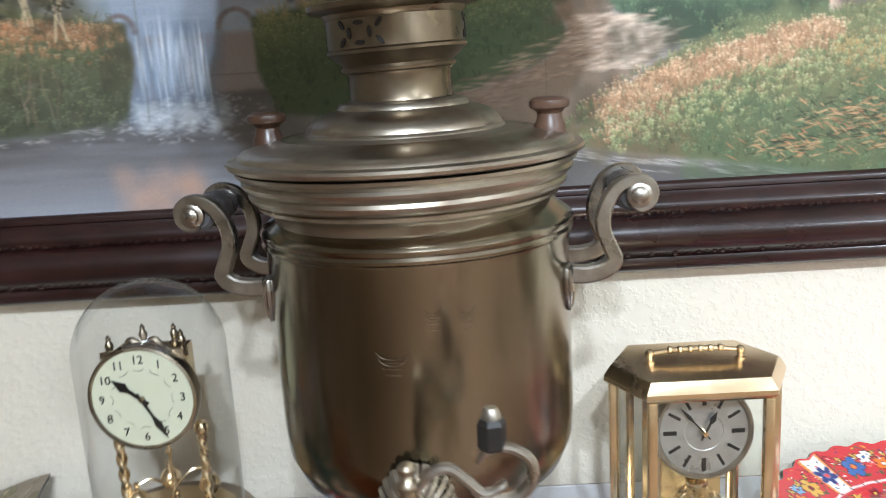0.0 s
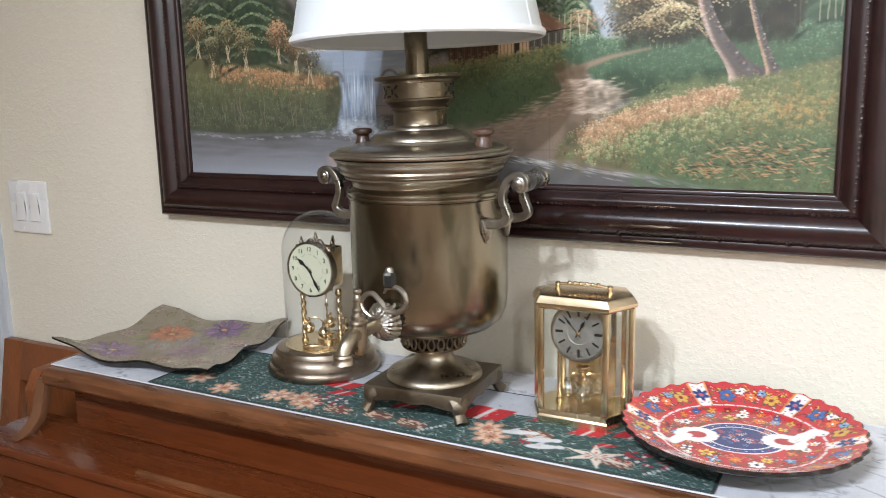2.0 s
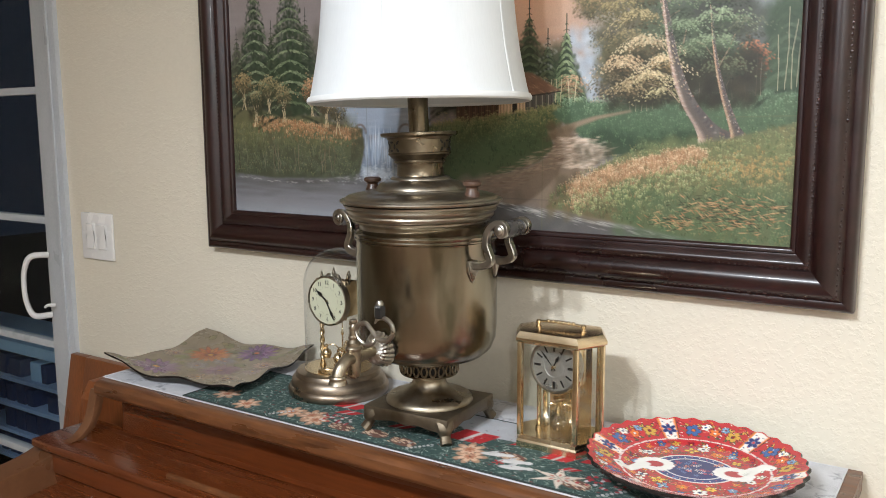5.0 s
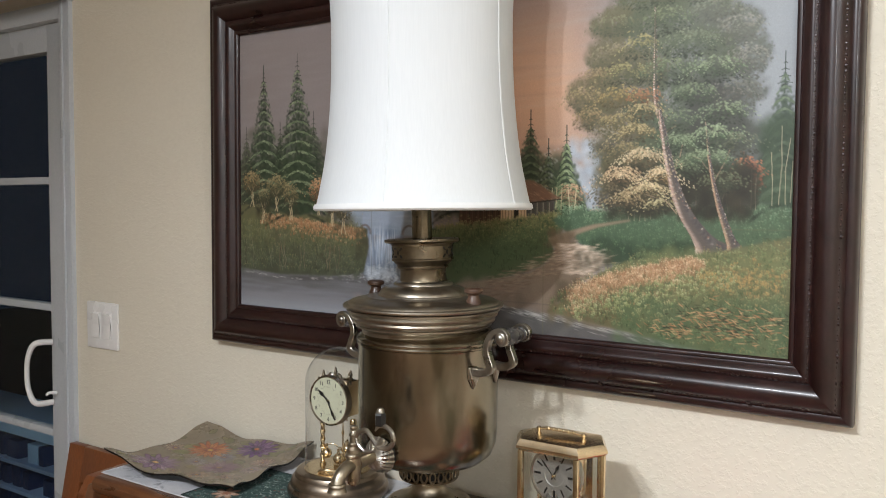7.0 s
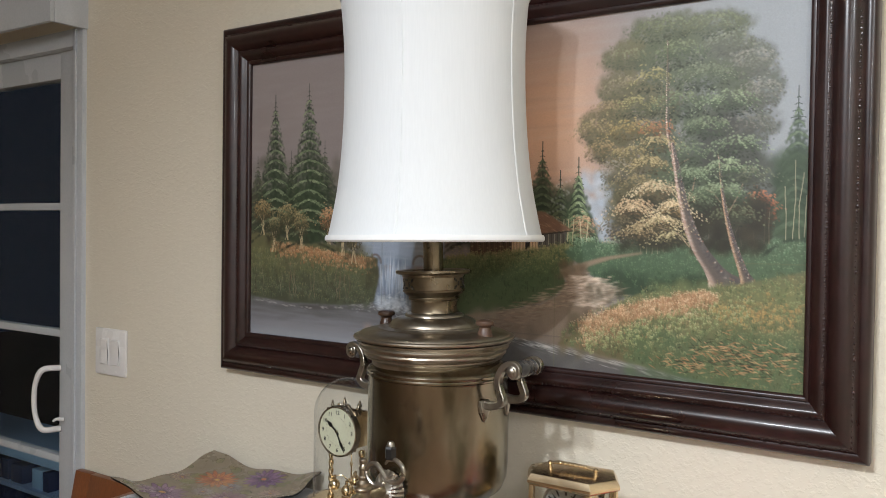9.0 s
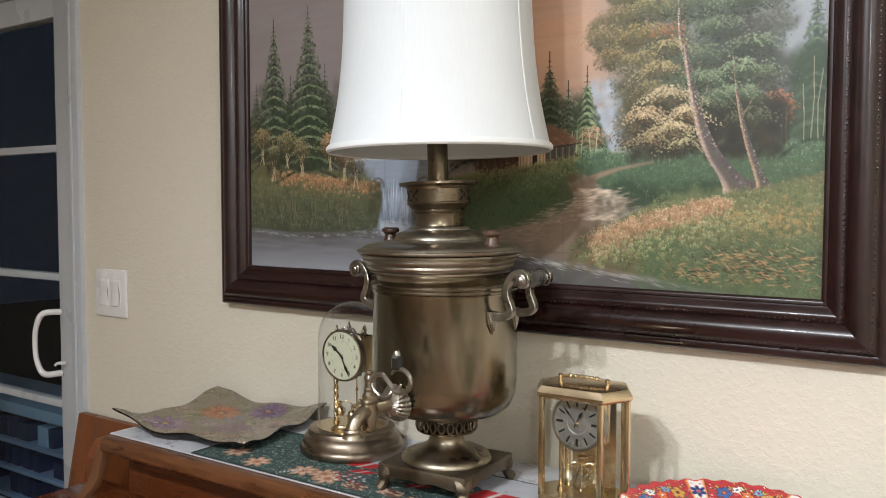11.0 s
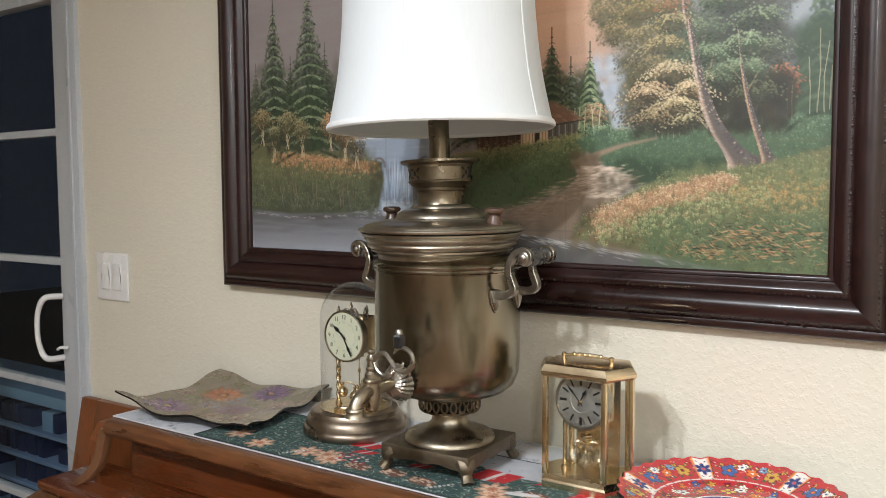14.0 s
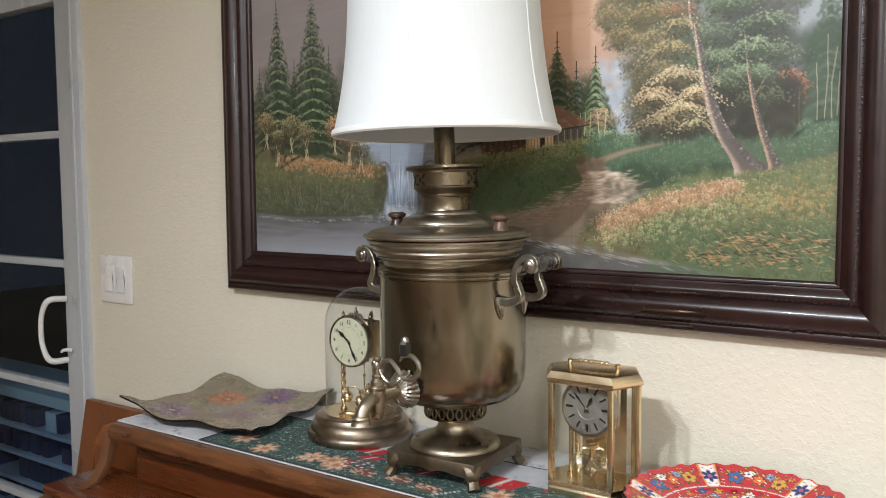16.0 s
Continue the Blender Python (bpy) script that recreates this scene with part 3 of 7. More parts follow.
VALVE = [(0, 0.119), (0.0060, 0.119), (0.0085, 0.1215), (0.0092, 0.126), (0.0100, 0.135), (0.0105, 0.158), (0.0118, 0.1595), (0.0122, 0.1620), (0.0110, 0.1640), (0.0095, 0.1650), (0.0095, 0.1700), (0.0082, 0.1715), (0.0062, 0.1740), (0.0075, 0.1760), (0.0075, 0.1780), (0.0058, 0.1800), (0.0055, 0.1880), (0.0068, 0.1895), (0.0068, 0.1910), (0.0040, 0.1935), (0.0032, 0.1965), (0.0052, 0.1985), (0.0056, 0.2010), (0.0040, 0.2030), (0, 0.2035)]
part("valve", lathe(VALVE, 28, centre=(TAPX, TAPY)), TAP_BRASS, tap)
part("spout", tube([(TAPX, TAPY, 0.146), (TAPX, TAPY - 0.014, 0.148), (TAPX, TAPY - 0.026, 0.141), (TAPX - 0.001, TAPY - 0.032, 0.133), (TAPX - 0.001, TAPY - 0.034, 0.126)], [0.0088, 0.0088, 0.0090, 0.0090, 0.0096], 18), TAP_BRASS, tap)
part("spout_ring", turned(lathe([(0.0085, 0.004), (0.0115, 0.0035), (0.0125, 0.001), (0.0115, -0.0015), (0.0120, -0.004), (0.0140, -0.008), (0.0125, -0.0082), (0.009, -0.002)], 28), pose(TAPX - 0.001, TAPY - 0.034, 0.1265)), TAP_BRASS, tap)
for k in range(20):
    a = radians(18 * k)
    tip = (TAPX + 0.022 * math.sin(a), -0.111 - 0.004 * math.cos(a), 0.147 + 0.025 * math.cos(a))
    part("rosette_rib", tube([(TAPX + 0.006 * math.sin(a), -0.131, 0.147 + 0.005 * math.cos(a)), (TAPX + 0.016 * math.sin(a), -0.124, 0.147 + 0.017 * math.cos(a)), tip], [0.0026, 0.0042, 0.0038], 8), PEWTER, tap)
lathe_back = lathe([(0, 0.0), (0.023, 0.0), (0.021, 0.010), (0.015, 0.021), (0, 0.026)], 28)
part("rosette", turned(lathe_back, pose(TAPX, -0.104, 0.147, 90)), BLACK, tap)
key = bmesh.new()
flat_to = lambda pts: [(TAPX + x, TAPY - 0.001, z) for x, z in pts]
tube(flat_to([(0.004, 0.190), (0.009, 0.178), (0.022, 0.170), (0.034, 0.174), (0.036, 0.177)]), [0.0028, 0.0030, 0.0032, 0.0028, 0.0016], 10, key, steps=8)
tube(flat_to([(0.004, 0.187), (0.012, 0.197), (0.023, 0.200), (0.032, 0.193), (0.042, 0.184), (0.052, 0.187), (0.054, 0.191)]), [0.0030, 0.0032, 0.0034, 0.0034, 0.0032, 0.0026, 0.0014], 10, key, steps=8)
tube(flat_to([(0.036, 0.186), (0.046, 0.180), (0.060, 0.181), (0.069, 0.190), (0.068, 0.203), (0.057, 0.2105), (0.045, 0.209), (0.039, 0.202)]), [0.0026, 0.0032, 0.0036, 0.0036, 0.0034, 0.0032, 0.0026, 0.0012], 10, key, steps=8)
part("tap_key", key, PEWTER, tap, "scrolled nickel key")
part("key_knob", turned(lathe([(0, 0), (0.0070, 0.0), (0.0082, 0.002), (0.0082, 0.015), (0.0066, 0.018), (0, 0.018)], 6), pose(TAPX + 0.048, TAPY - 0.001, 0.2105, 0, 0, 12)), BLACK, tap, "black faceted knob", angle=20)
part("knob_tip", lathe([(0.0055, 0.2280), (0.0052, 0.2315), (0.0035, 0.2345), (0, 0.2352)], 16, centre=(TAPX + 0.048, TAPY - 0.001)), PEWTER, tap)

# handles
ARM = [(0.1085, 0.2700), (0.1180, 0.2695), (0.1300, 0.2720), (0.1375, 0.2790), (0.1345, 0.2890), (0.1305, 0.3000), (0.1310, 0.3130), (0.1370, 0.3250), (0.1455, 0.3320), (0.1560, 0.3335), (0.1632, 0.3275), (0.1622, 0.3190), (0.1560, 0.3150), (0.1505, 0.3185)]


def strap(points, y, width, thick):
    """A flat bar bent along a smooth line in the x-z plane."""
    bm = bmesh.new()
    run = smooth_line([(x, 0, z) for x, z in points], 5)
    rings = []
    for i, p in enumerate(run):
        way = (run[min(i + 1, len(run) - 1)] - run[max(i - 1, 0)]).normalized()
        out = Vector((-way.z, 0, way.x)) * (thick[0] + (thick[1] - thick[0]) * i / len(run)) / 2
        w = width / 2 * (1 - 0.25 * i / len(run))
        rings.append([bm.verts.new(p + out * s + Vector((0, y + c * w, 0))) for s, c in ((1, -0.8), (1.08, 0), (1, 0.8), (0.75, 1), (-0.75, 1), (-1, 0.8), (-1, -0.8), (-0.75, -1), (0.75, -1))])
    for lo, hi in zip(rings, rings[1:]):
        for k in range(9):
            bm.faces.new((lo[k], lo[(k + 1) % 9], hi[(k + 1) % 9], hi[k]))
    bm.faces.new(rings[0][::-1])
    bm.faces.new(rings[-1])
    return bm


for side, off in ((1, -3), (-1, -3)):
    turn_z = off if side > 0 else 180 + off
    handle = part("handle", turned(turned(lathe([(0, -0.036), (0.0085, -0.036), (0.0110, -0.033), (0.0115, -0.029), (0.0095, -0.025), (0.0118, -0.020), (0.0125, -0.010), (0.0120, -0.003), (0.0128, 0.004), (0.0125, 0.014), (0.0095, 0.023), (0.0115, 0.028), (0.0110, 0.033), (0.0085, 0.036), (0, 0.036)], 24), pose(0.151, 0, 0.3225, 90) @ Matrix.Diagonal((1, 1, 0.84, 1))), pose(0, 0, 0, 0, 0, turn_z)), GRIP, samovar, "turned ebonised handle grip")
    for y in (-0.030, 0.030):
        part("handle_arm", turned(strap(ARM, y, 0.0115, (0.0120, 0.0062)), pose(0, 0, 0, 0, 0, turn_z)), PEWTER, handle, "flat scrolled nickel handle arm")
        boss = lathe([(0, 0.0058), (0.0070, 0.0056), (0.0088, 0.0044), (0.0092, -0.0044), (0.0080, -0.0056), (0, -0.0058)], 24)
        part("arm_boss", turned(turned(boss, pose(0.1545, y, 0.3235, -90 if y > 0 else 90)), pose(0, 0, 0, 0, 0, turn_z)), PEWTER, handle, "round end of the handle arm")
        part("arm_screw", turned(turned(lathe([(0, 0.0035), (0.0035, 0.003), (0.0056, 0.0015), (0.0060, 0)], 16), pose(0.1545, y + (0.0058 if y > 0 else -0.0058), 0.3235, -90 if y > 0 else 90)), pose(0, 0, 0, 0, 0, turn_z)), PEWTER, handle)
        ang = math.asin(y / 0.112)
        seat = pose(0, 0, 0, 0, 0, turn_z + math.degrees(ang))
        leaf = prism([(-0.0095, 0.276), (-0.0105, 0.268), (-0.0080, 0.256), (-0.0030, 0.246), (0, 0.243), (0.0030, 0.246), (0.0080, 0.256), (0.0105, 0.268), (0.0095, 0.276)], "x", 0.1085, 0.1118, 0.0012)
        mount = part("handle_mount", turned(leaf, seat), PEWTER, handle, "leaf-shaped handle mount")
        ribs = bmesh.new()
        for k in range(5):
            f = (k - 2) / 2
            tube([(0.1115, 0.0085 * f, 0.274), (0.1130, 0.0060 * f, 0.262), (0.1118, 0.0016 * f, 0.247)], [0.0014, 0.0019, 0.0010], 7, ribs, steps=4)
        part("leaf_ribs", turned(ribs, seat), PEWTER, handle)

# faint stamped medals on the body
def on_body(az, z, r=0.10985):
    return (r * math.cos(az), r * math.sin(az), z)


medals = bmesh.new()
for az, z, w in ((-98, 0.246, 0.011), (-84, 0.274, 0.006), (-73, 0.272, 0.006)):
    for k in range(5):
        s = w * (1 - k * 0.13)
        pts = [on_body(radians(az + math.degrees(s * math.sin(t) / 0.11)), z - k * 0.004 - (0.006 * math.cos(t) if k < 2 else 0)) for t in (-1.4, -0.7, 0, 0.7, 1.4)]
        tube(pts, 0.00013, 5, medals, steps=3)
part("stamp", medals, DULL_BRASS, samovar, "faint stamped medals")

# the body sits a little off the foot's middle, and the lid and all above it off the body's
for piece in samovar.children:
    if piece.name.split(".")[0] in ("body", "handle", "stamp"):
        piece.matrix_basis = Matrix.Translation((-0.003, 0, 0)) @ piece.matrix_basis
for piece in samovar.children:
    if piece.name.split(".")[0] in ("collar", "lid", "crown", "lamp_pole", "lid_knob"):
        crooked = pose(0, 0, 0.39, 0, -1.8) @ pose(0, 0, -0.39) if piece.name.split(".")[0] in ("crown", "lamp_pole") else Matrix.Identity(4)
        piece.matrix_basis = OFFSET @ pose(0, 0, 0.32, 0.5, -0.1) @ pose(0, 0, -0.32) @ crooked @ piece.matrix_basis

# ---- lampshade ----
shade = thing("lamp_shade", "white silk bell lampshade with ivory piping", "lampshade", (AX, AY, TOP))
shade.matrix_world = LEAN_BACK
SEAMS = [radians(-75.5 + 72 * k) for k in range(5)]


def near_seam(a):
    return min(abs((a - s + math.pi) % (2 * math.pi) - math.pi) for s in SEAMS)


def flute(a):
    d = near_seam(a)
    return 1.0 - 0.030 * min(d / 0.628, 1) * (1 - 0.35 * min(d / 0.628, 1)) + 0.012


SHAPE = [tuple(p) for p in smooth_line([(0.1650, 0.508), (0.1590, 0.535), (0.1500, 0.583), (0.1430, 0.645), (0.1390, 0.715), (0.1385, 0.790), (0.1410, 0.840), (0.1445, 0.878)], 4)]
part("fabric", lathe(SHAPE + [(r - 0.0015, z) for r, z in SHAPE[::-1]] + [SHAPE[0]], 160, wave=flute), SHADE, shade, "stretched white silk")
part("bottom_trim", lathe([(0.1640, 0.5120), (0.1665, 0.5130), (0.1685, 0.5095), (0.1685, 0.5055), (0.1660, 0.5030), (0.1630, 0.5045), (0.1640, 0.5120)], 160, wave=flute), PIPING, shade)
part("top_trim", lathe([(0.1430, 0.8720), (0.1455, 0.8720), (0.1475, 0.8760), (0.1470, 0.8810), (0.1440, 0.8825), (0.1420, 0.8790), (0.1430, 0.8720)], 160, wave=flute), PIPING, shade)
for s in SEAMS:
    band = bmesh.new()
    cols = [[band.verts.new(((r * flute(s + d) + lift) * math.cos(s + d), (r * flute(s + d) + lift) * math.sin(s + d), z)) for d, lift in ((-0.020, -0.0006), (-0.016, 0.0007), (0.0, 0.0011), (0.016, 0.0007), (0.020, -0.0006))] for r, z in SHAPE]
    for lo, hi in zip(cols, cols[1:]):
        for k in range(4):
            band.faces.new((lo[k], lo[k + 1], hi[k + 1], hi[k]))
    part("seam_band", band, SHADE, shade)
part("harp_ring", lathe([(0.0, 0.66), (0.02, 0.66), (0.02, 0.664), (0, 0.664)], 24), DULL_BRASS, shade)
spider = bmesh.new()
for k in range(3):
    a = radians(30 + 120 * k)
    tube([(0.012 * math.cos(a), 0.012 * math.sin(a), 0.662), (0.07 * math.cos(a), 0.07 * math.sin(a), 0.70), (0.1375 * math.cos(a), 0.1375 * math.sin(a), 0.73)], 0.0018, 6, spider, steps=3)
part("spider", spider, DULL_BRASS, shade)

# ---- clocks ----
def letters(text, size, m, depth=0.0003):
    """Flat raised lettering in the built-in font, centred, at the matrix m."""
    data = bpy.data.curves.new("lettering", "FONT")
    data.body, data.size, data.align_x, data.align_y, data.extrude, data.resolution_u = text, size, "CENTER", "CENTER", depth, 3
    holder = bpy.data.objects.new("lettering", data)
    scene.collection.objects.link(holder)
    mesh = bpy.data.meshes.new_from_object(holder.evaluated_get(bpy.context.evaluated_depsgraph_get()))
    bpy.data.objects.remove(holder)
    bpy.data.curves.remove(data)
    mesh.transform(m)
    return mesh


UPRIGHT = Matrix.Rotation(radians(90), 4, "X")
anniversary = thing("anniversary_clock", "torsion clock with cream dial under a glass dome", "clock", (-0.266, 0.652, TOP + 0.003))
part("base", lathe([(0, 0), (0.0885, 0), (0.0900, 0.002), (0.0905, 0.010), (0.0885, 0.0145), (0.0850, 0.0170), (0.0845, 0.0225), (0.0820, 0.0290), (0.0770, 0.0330), (0.0765, 0.0370), (0.0740, 0.0410), (0.0690, 0.0425), (0, 0.0425)], 80), WORN_BRONZE, anniversary, "stepped satin brass base")
part("base_disc", lathe([(0, 0.0426), (0.0600, 0.0426), (0.0600, 0.0440), (0, 0.0440)], 64), GOLD, anniversary)
DOME = [(0.0620, 0.0430), (0.0615, 0.0600), (0.0615, 0.1980)] + [(0.0615 * math.cos(radians(a)), 0.1980 + 0.0615 * math.sin(radians(a))) for a in range(6, 91, 6)]
DOME[-1] = (0.0, 0.2595)
dome = part("glass_dome", lathe(DOME, 64, centre=(0.003, 0.001)), DOME_GLASS, anniversary, "clear glass dome", angle=80)
dome.visible_shadow = False
dial = part("dial", turned(lathe([(0, 0.0010), (0.0385, 0.0010), (0.0390, 0.0), (0, -0.0005)], 64), Matrix.Translation((0.004, -0.030, 0.169)) @ UPRIGHT), CREAM_DIAL, anniversary, "cream dial with black numerals")
part("bezel", turned(lathe([(0.0385, 0.0012), (0.0395, 0.0028), (0.0415, 0.0020), (0.0425, -0.0020), (0.0420, -0.0090), (0.0380, -0.0100)], 64), Matrix.Translation((0.004, -0.030, 0.169)) @ UPRIGHT), BRONZE, anniversary)
for h in range(1, 13):
    a = radians(30 * h)
    m = Matrix.Translation((0.004 + 0.0310 * math.sin(a), -0.0313, 0.169 + 0.0310 * math.cos(a))) @ UPRIGHT
    part("numeral", letters(str(h), 0.0094, m), BLACK, dial).data.materials.append(BLACK)
    arc = [(0.004 + (0.0245 - 0.002 * math.cos(t)) * math.sin(a + 0.17 * math.sin(t * 0.9)), -0.0311, 0.169 + (0.0245 - 0.002 * math.cos(t)) * math.cos(a + 0.17 * math.sin(t * 0.9))) for t in (-1.6, -0.8, 0, 0.8, 1.6)]
    part("scallop_line", tube(arc, 0.00018, 5, steps=2), BRONZE, dial)


def hand(angle, length, width, z):
    """A spade hand from the centre outwards, turning clockwise from the top."""
    out = [(-width * 0.35, -0.006), (-width * 0.35, length * 0.45), (-width, length * 0.62), (0, length), (width, length * 0.62), (width * 0.35, length * 0.45), (width * 0.35, -0.006)]
    bm = prism(out, "y", -0.0003, 0.0003)
    return turned(bm, Matrix.Translation((0, z, 0)) @ Matrix.Rotation(radians(angle), 4, "Y"))


for angle, length, width, z in ((308, 0.027, 0.0040, -0.0330), (152, 0.036, 0.0028, -0.0338)):
    bm = hand(angle, length, width, z)
    part("clock_hand", turned(bm, Matrix.Translation((0.004, 0, 0.169))), BLACK, dial)
part("hand_boss", turned(lathe([(0, 0.005), (0.0016, 0.005), (0.0022, 0.003), (0.0022, 0)], 12), Matrix.Translation((0.004, -0.030, 0.169)) @ UPRIGHT), BRONZE, dial)
part("movement", box(-0.026, 0.034, -0.019, 0.016, 0.140, 0.202, 0.002), GOLD, anniversary, "brass clock movement")
part("movement_plate", box(-0.030, 0.038, -0.021, -0.019, 0.136, 0.206, 0.0006), BRONZE, anniversary)
for x in (-0.0315, 0.0395):
    col = bmesh.new()
    rings = []
    for k in range(61):
        z = 0.050 + 0.076 * k / 60
        rings.append([col.verts.new((x + r * math.cos(b), -0.006 + r * math.sin(b), z)) for b, r in ((2 * math.pi * j / 20, 0.0040 + 0.0009 * math.cos(2 * (2 * math.pi * j / 20) + k * 0.55)) for j in range(20))])
    for lo, hi in zip(rings, rings[1:]):
        for j in range(20):
            col.faces.new((lo[j], lo[(j + 1) % 20], hi[(j + 1) % 20], hi[j]))
    lathe([(0.0060, 0.044), (0.0062, 0.047), (0.0040, 0.0495), (0.0040, 0.051)], 20, col, (x, -0.006))
    lathe([(0.0040, 0.125), (0.0060, 0.127), (0.0064, 0.132), (0.0045, 0.136), (0.0, 0.136)], 20, col, (x, -0.006))
    part("twisted_column", col, GOLD, anniversary, "twisted brass column")
for x, y, z in ((-0.026, -0.010, 0.203), (0.004, -0.012, 0.212), (0.034, -0.010, 0.205), (0.022, 0.008, 0.205)):
    part("finial", lathe([(0.0042, z - 0.008), (0.0042, z - 0.001), (0.0022, z), (0.0034, z + 0.003), (0.0036, z + 0.006), (0.0018, z + 0.009), (0.0022, z + 0.011), (0, z + 0.015)], 14, centre=(x, y)), BRONZE, anniversary)
part("cresting", tube([(-0.028, -0.014, 0.202), (-0.014, -0.014, 0.203), (-0.006, -0.014, 0.213), (0.004, -0.014, 0.208), (0.014, -0.014, 0.213), (0.022, -0.014, 0.203), (0.036, -0.014, 0.202)], 0.0030, 8), BRONZE, anniversary)
pend = part("pendulum", lathe([(0.0, 0.056), (0.0030, 0.056), (0.0045, 0.060), (0.0030, 0.066), (0.0014, 0.070), (0.0014, 0.100), (0.0034, 0.104), (0.0014, 0.108), (0.0004, 0.140), (0, 0.141)], 16, centre=(0.004, 0.008)), GOLD, anniversary, "four-ball torsion pendulum")
for k in range(4):
    a = radians(45 + 90 * k - 20)
    bx, by = 0.004 + 0.030 * math.cos(a), 0.008 + 0.030 * math.sin(a)
    part("pendulum_arm", tube([(0.004, 0.008, 0.068), (0.004 + 0.016 * math.cos(a), 0.008 + 0.016 * math.sin(a), 0.082), (bx, by, 0.080)], 0.0012, 6), GOLD, pend)
    part("pendulum_ball", lathe([(0, 0.0555), (0.0060, 0.0575), (0.0094, 0.0640), (0.0094, 0.0665), (0.0070, 0.0720), (0.0028, 0.0750), (0.0022, 0.0790), (0.0030, 0.0815), (0, 0.0835)], 22, centre=(bx, by)), GOLD, pend)
part("guard_cup", lathe([(0.0, 0.044), (0.0170, 0.044), (0.0170, 0.049), (0.0120, 0.050), (0.010, 0.0535), (0, 0.0535)], 28, centre=(0.004, 0.008)), GOLD, anniversary)
part("locking_lever", tube([(0.030, -0.030, 0.046), (0.012, -0.044, 0.050), (-0.004, -0.048, 0.046)], 0.0030, 8), GOLD, anniversary)

for piece in anniversary.children:
    if piece.name.split(".")[0] in ("dial", "bezel"):
        piece.matrix_basis = pose(0.004, -0.030, 0.169) @ Matrix.Scale(1.055, 4) @ pose(-0.004, 0.030, -0.169) @ piece.matrix_basis

# six-sided brass clock
carriage = thing("brass_clock", "six-sided polished brass clock with glass sides", "clock", (0.1815, 0.630, TOP + 0.0022))
carriage.scale.z = 1.04
HEX = [(-0.049, -0.0455), (0.049, -0.0455), (0.0730, 0.0), (0.049, 0.0455), (-0.049, 0.0455), (-0.0730, 0.0)]


def hexed(scale, inset=0.0):
    return [(x * scale * 0.965, y * scale) for x, y in HEX]


def hex_stack(levels):
    """Six-sided mouldings: (scale, height) from the bottom up, closed at both ends."""
    bm = bmesh.new()
    rings = [[bm.verts.new((x, y, z)) for x, y in hexed(s)] for s, z in levels]
    for lo, hi in zip(rings, rings[1:]):
        for k in range(6):
            bm.faces.new((lo[k], lo[(k + 1) % 6], hi[(k + 1) % 6], hi[k]))
    bm.faces.new(rings[0][::-1])
    bm.faces.new(rings[-1])
    return bm


part("plinth", hex_stack([(1.0, 0.0), (1.01, 0.001), (1.01, 0.0095), (0.995, 0.011), (0.97, 0.0125), (0.955, 0.016), (0.95, 0.0185), (0.935, 0.019)]), GOLD, carriage, "stepped brass plinth", angle=20)
part("top_plate", hex_stack([(0.93, 0.1515), (0.95, 0.1530), (1.02, 0.1545), (1.035, 0.1560), (1.035, 0.1595), (1.020, 0.1612), (0.965, 0.1668), (0.945, 0.1682), (0.93, 0.1685)]), GOLD, carriage, "bevelled brass top plate", angle=20)
for x, y in hexed(0.93):
    part("corner_post", box(x - 0.0036, x + 0.0036, y - 0.0036, y + 0.0036, 0.0185, 0.1530, 0.0012), GOLD, carriage)
for k in range(6):
    (ax, ay), (bx, by) = hexed(0.925)[k], hexed(0.925)[(k + 1) % 6]
    way = Vector((bx - ax, by - ay, 0))
    n = Vector((way.y, -way.x, 0)).normalized() * 0.0008
    trim = way.normalized() * 0.005
    bm = bmesh.new()
    pts = [Vector((ax, ay, 0.020)) + trim, Vector((bx, by, 0.020)) - trim]
    vs = [bm.verts.new(p + s * n + Vector((0, 0, h))) for h in (0, 0.1325) for p in pts for s in (-1, 1)]
    for f in ((0, 2, 3, 1), (4, 5, 7, 6), (0, 1, 5, 4), (2, 6, 7, 3), (1, 3, 7, 5), (0, 4, 6, 2)):
        bm.faces.new([vs[i] for i in f])
    pane = part("pane", bm, CLOCK_GLASS, carriage, smooth=False)
    pane.visible_shadow = False
FACE_AT = Matrix.Translation((0.001, -0.022, 0.119)) @ UPRIGHT
back_y = max(y for x, y in hexed(0.90))
back_half = 0.8 * max(x for x, y in hexed(0.90) if y > back_y - 0.004)
part("back_plate", box(-back_half, back_half, back_y - 0.0035, back_y - 0.0020, 0.0195, 0.1515, 0.0004), GOLD, carriage, "polished brass back plate", smooth=False)
face = part("dial", turned(lathe([(0, 0.0008), (0.0150, 0.0008), (0.0155, 0.0012), (0.0345, 0.0012), (0.0350, 0.0), (0, -0.0005)], 64), FACE_AT), SILVER_DIAL, carriage, "silvered dial with black bars")
part("bezel", turned(lathe([(0.0345, 0.0010), (0.0360, 0.0032), (0.0380, 0.0032), (0.0392, 0.0010), (0.0392, -0.0160), (0.0350, -0.0165), (0, -0.0165)], 64), FACE_AT), PEWTER, carriage)
for h in range(12):
    a = radians(30 * h)
    wide = 0.0012 if h % 3 else 0.0017
    bm = box(-wide, wide, 0.0215, 0.0320, 0.0012, 0.0017)
    part("hour_mark", turned(bm, FACE_AT @ Matrix.Rotation(-a, 4, "Z")), BLACK, face, smooth=False)
for angle, length, width, z in ((28, 0.020, 0.0026, -0.0265), (318, 0.030, 0.0017, -0.0272)):
    part("clock_hand", turned(hand(angle, length, width, z), Matrix.Translation((0.001, 0, 0.119))), BLACK, face)
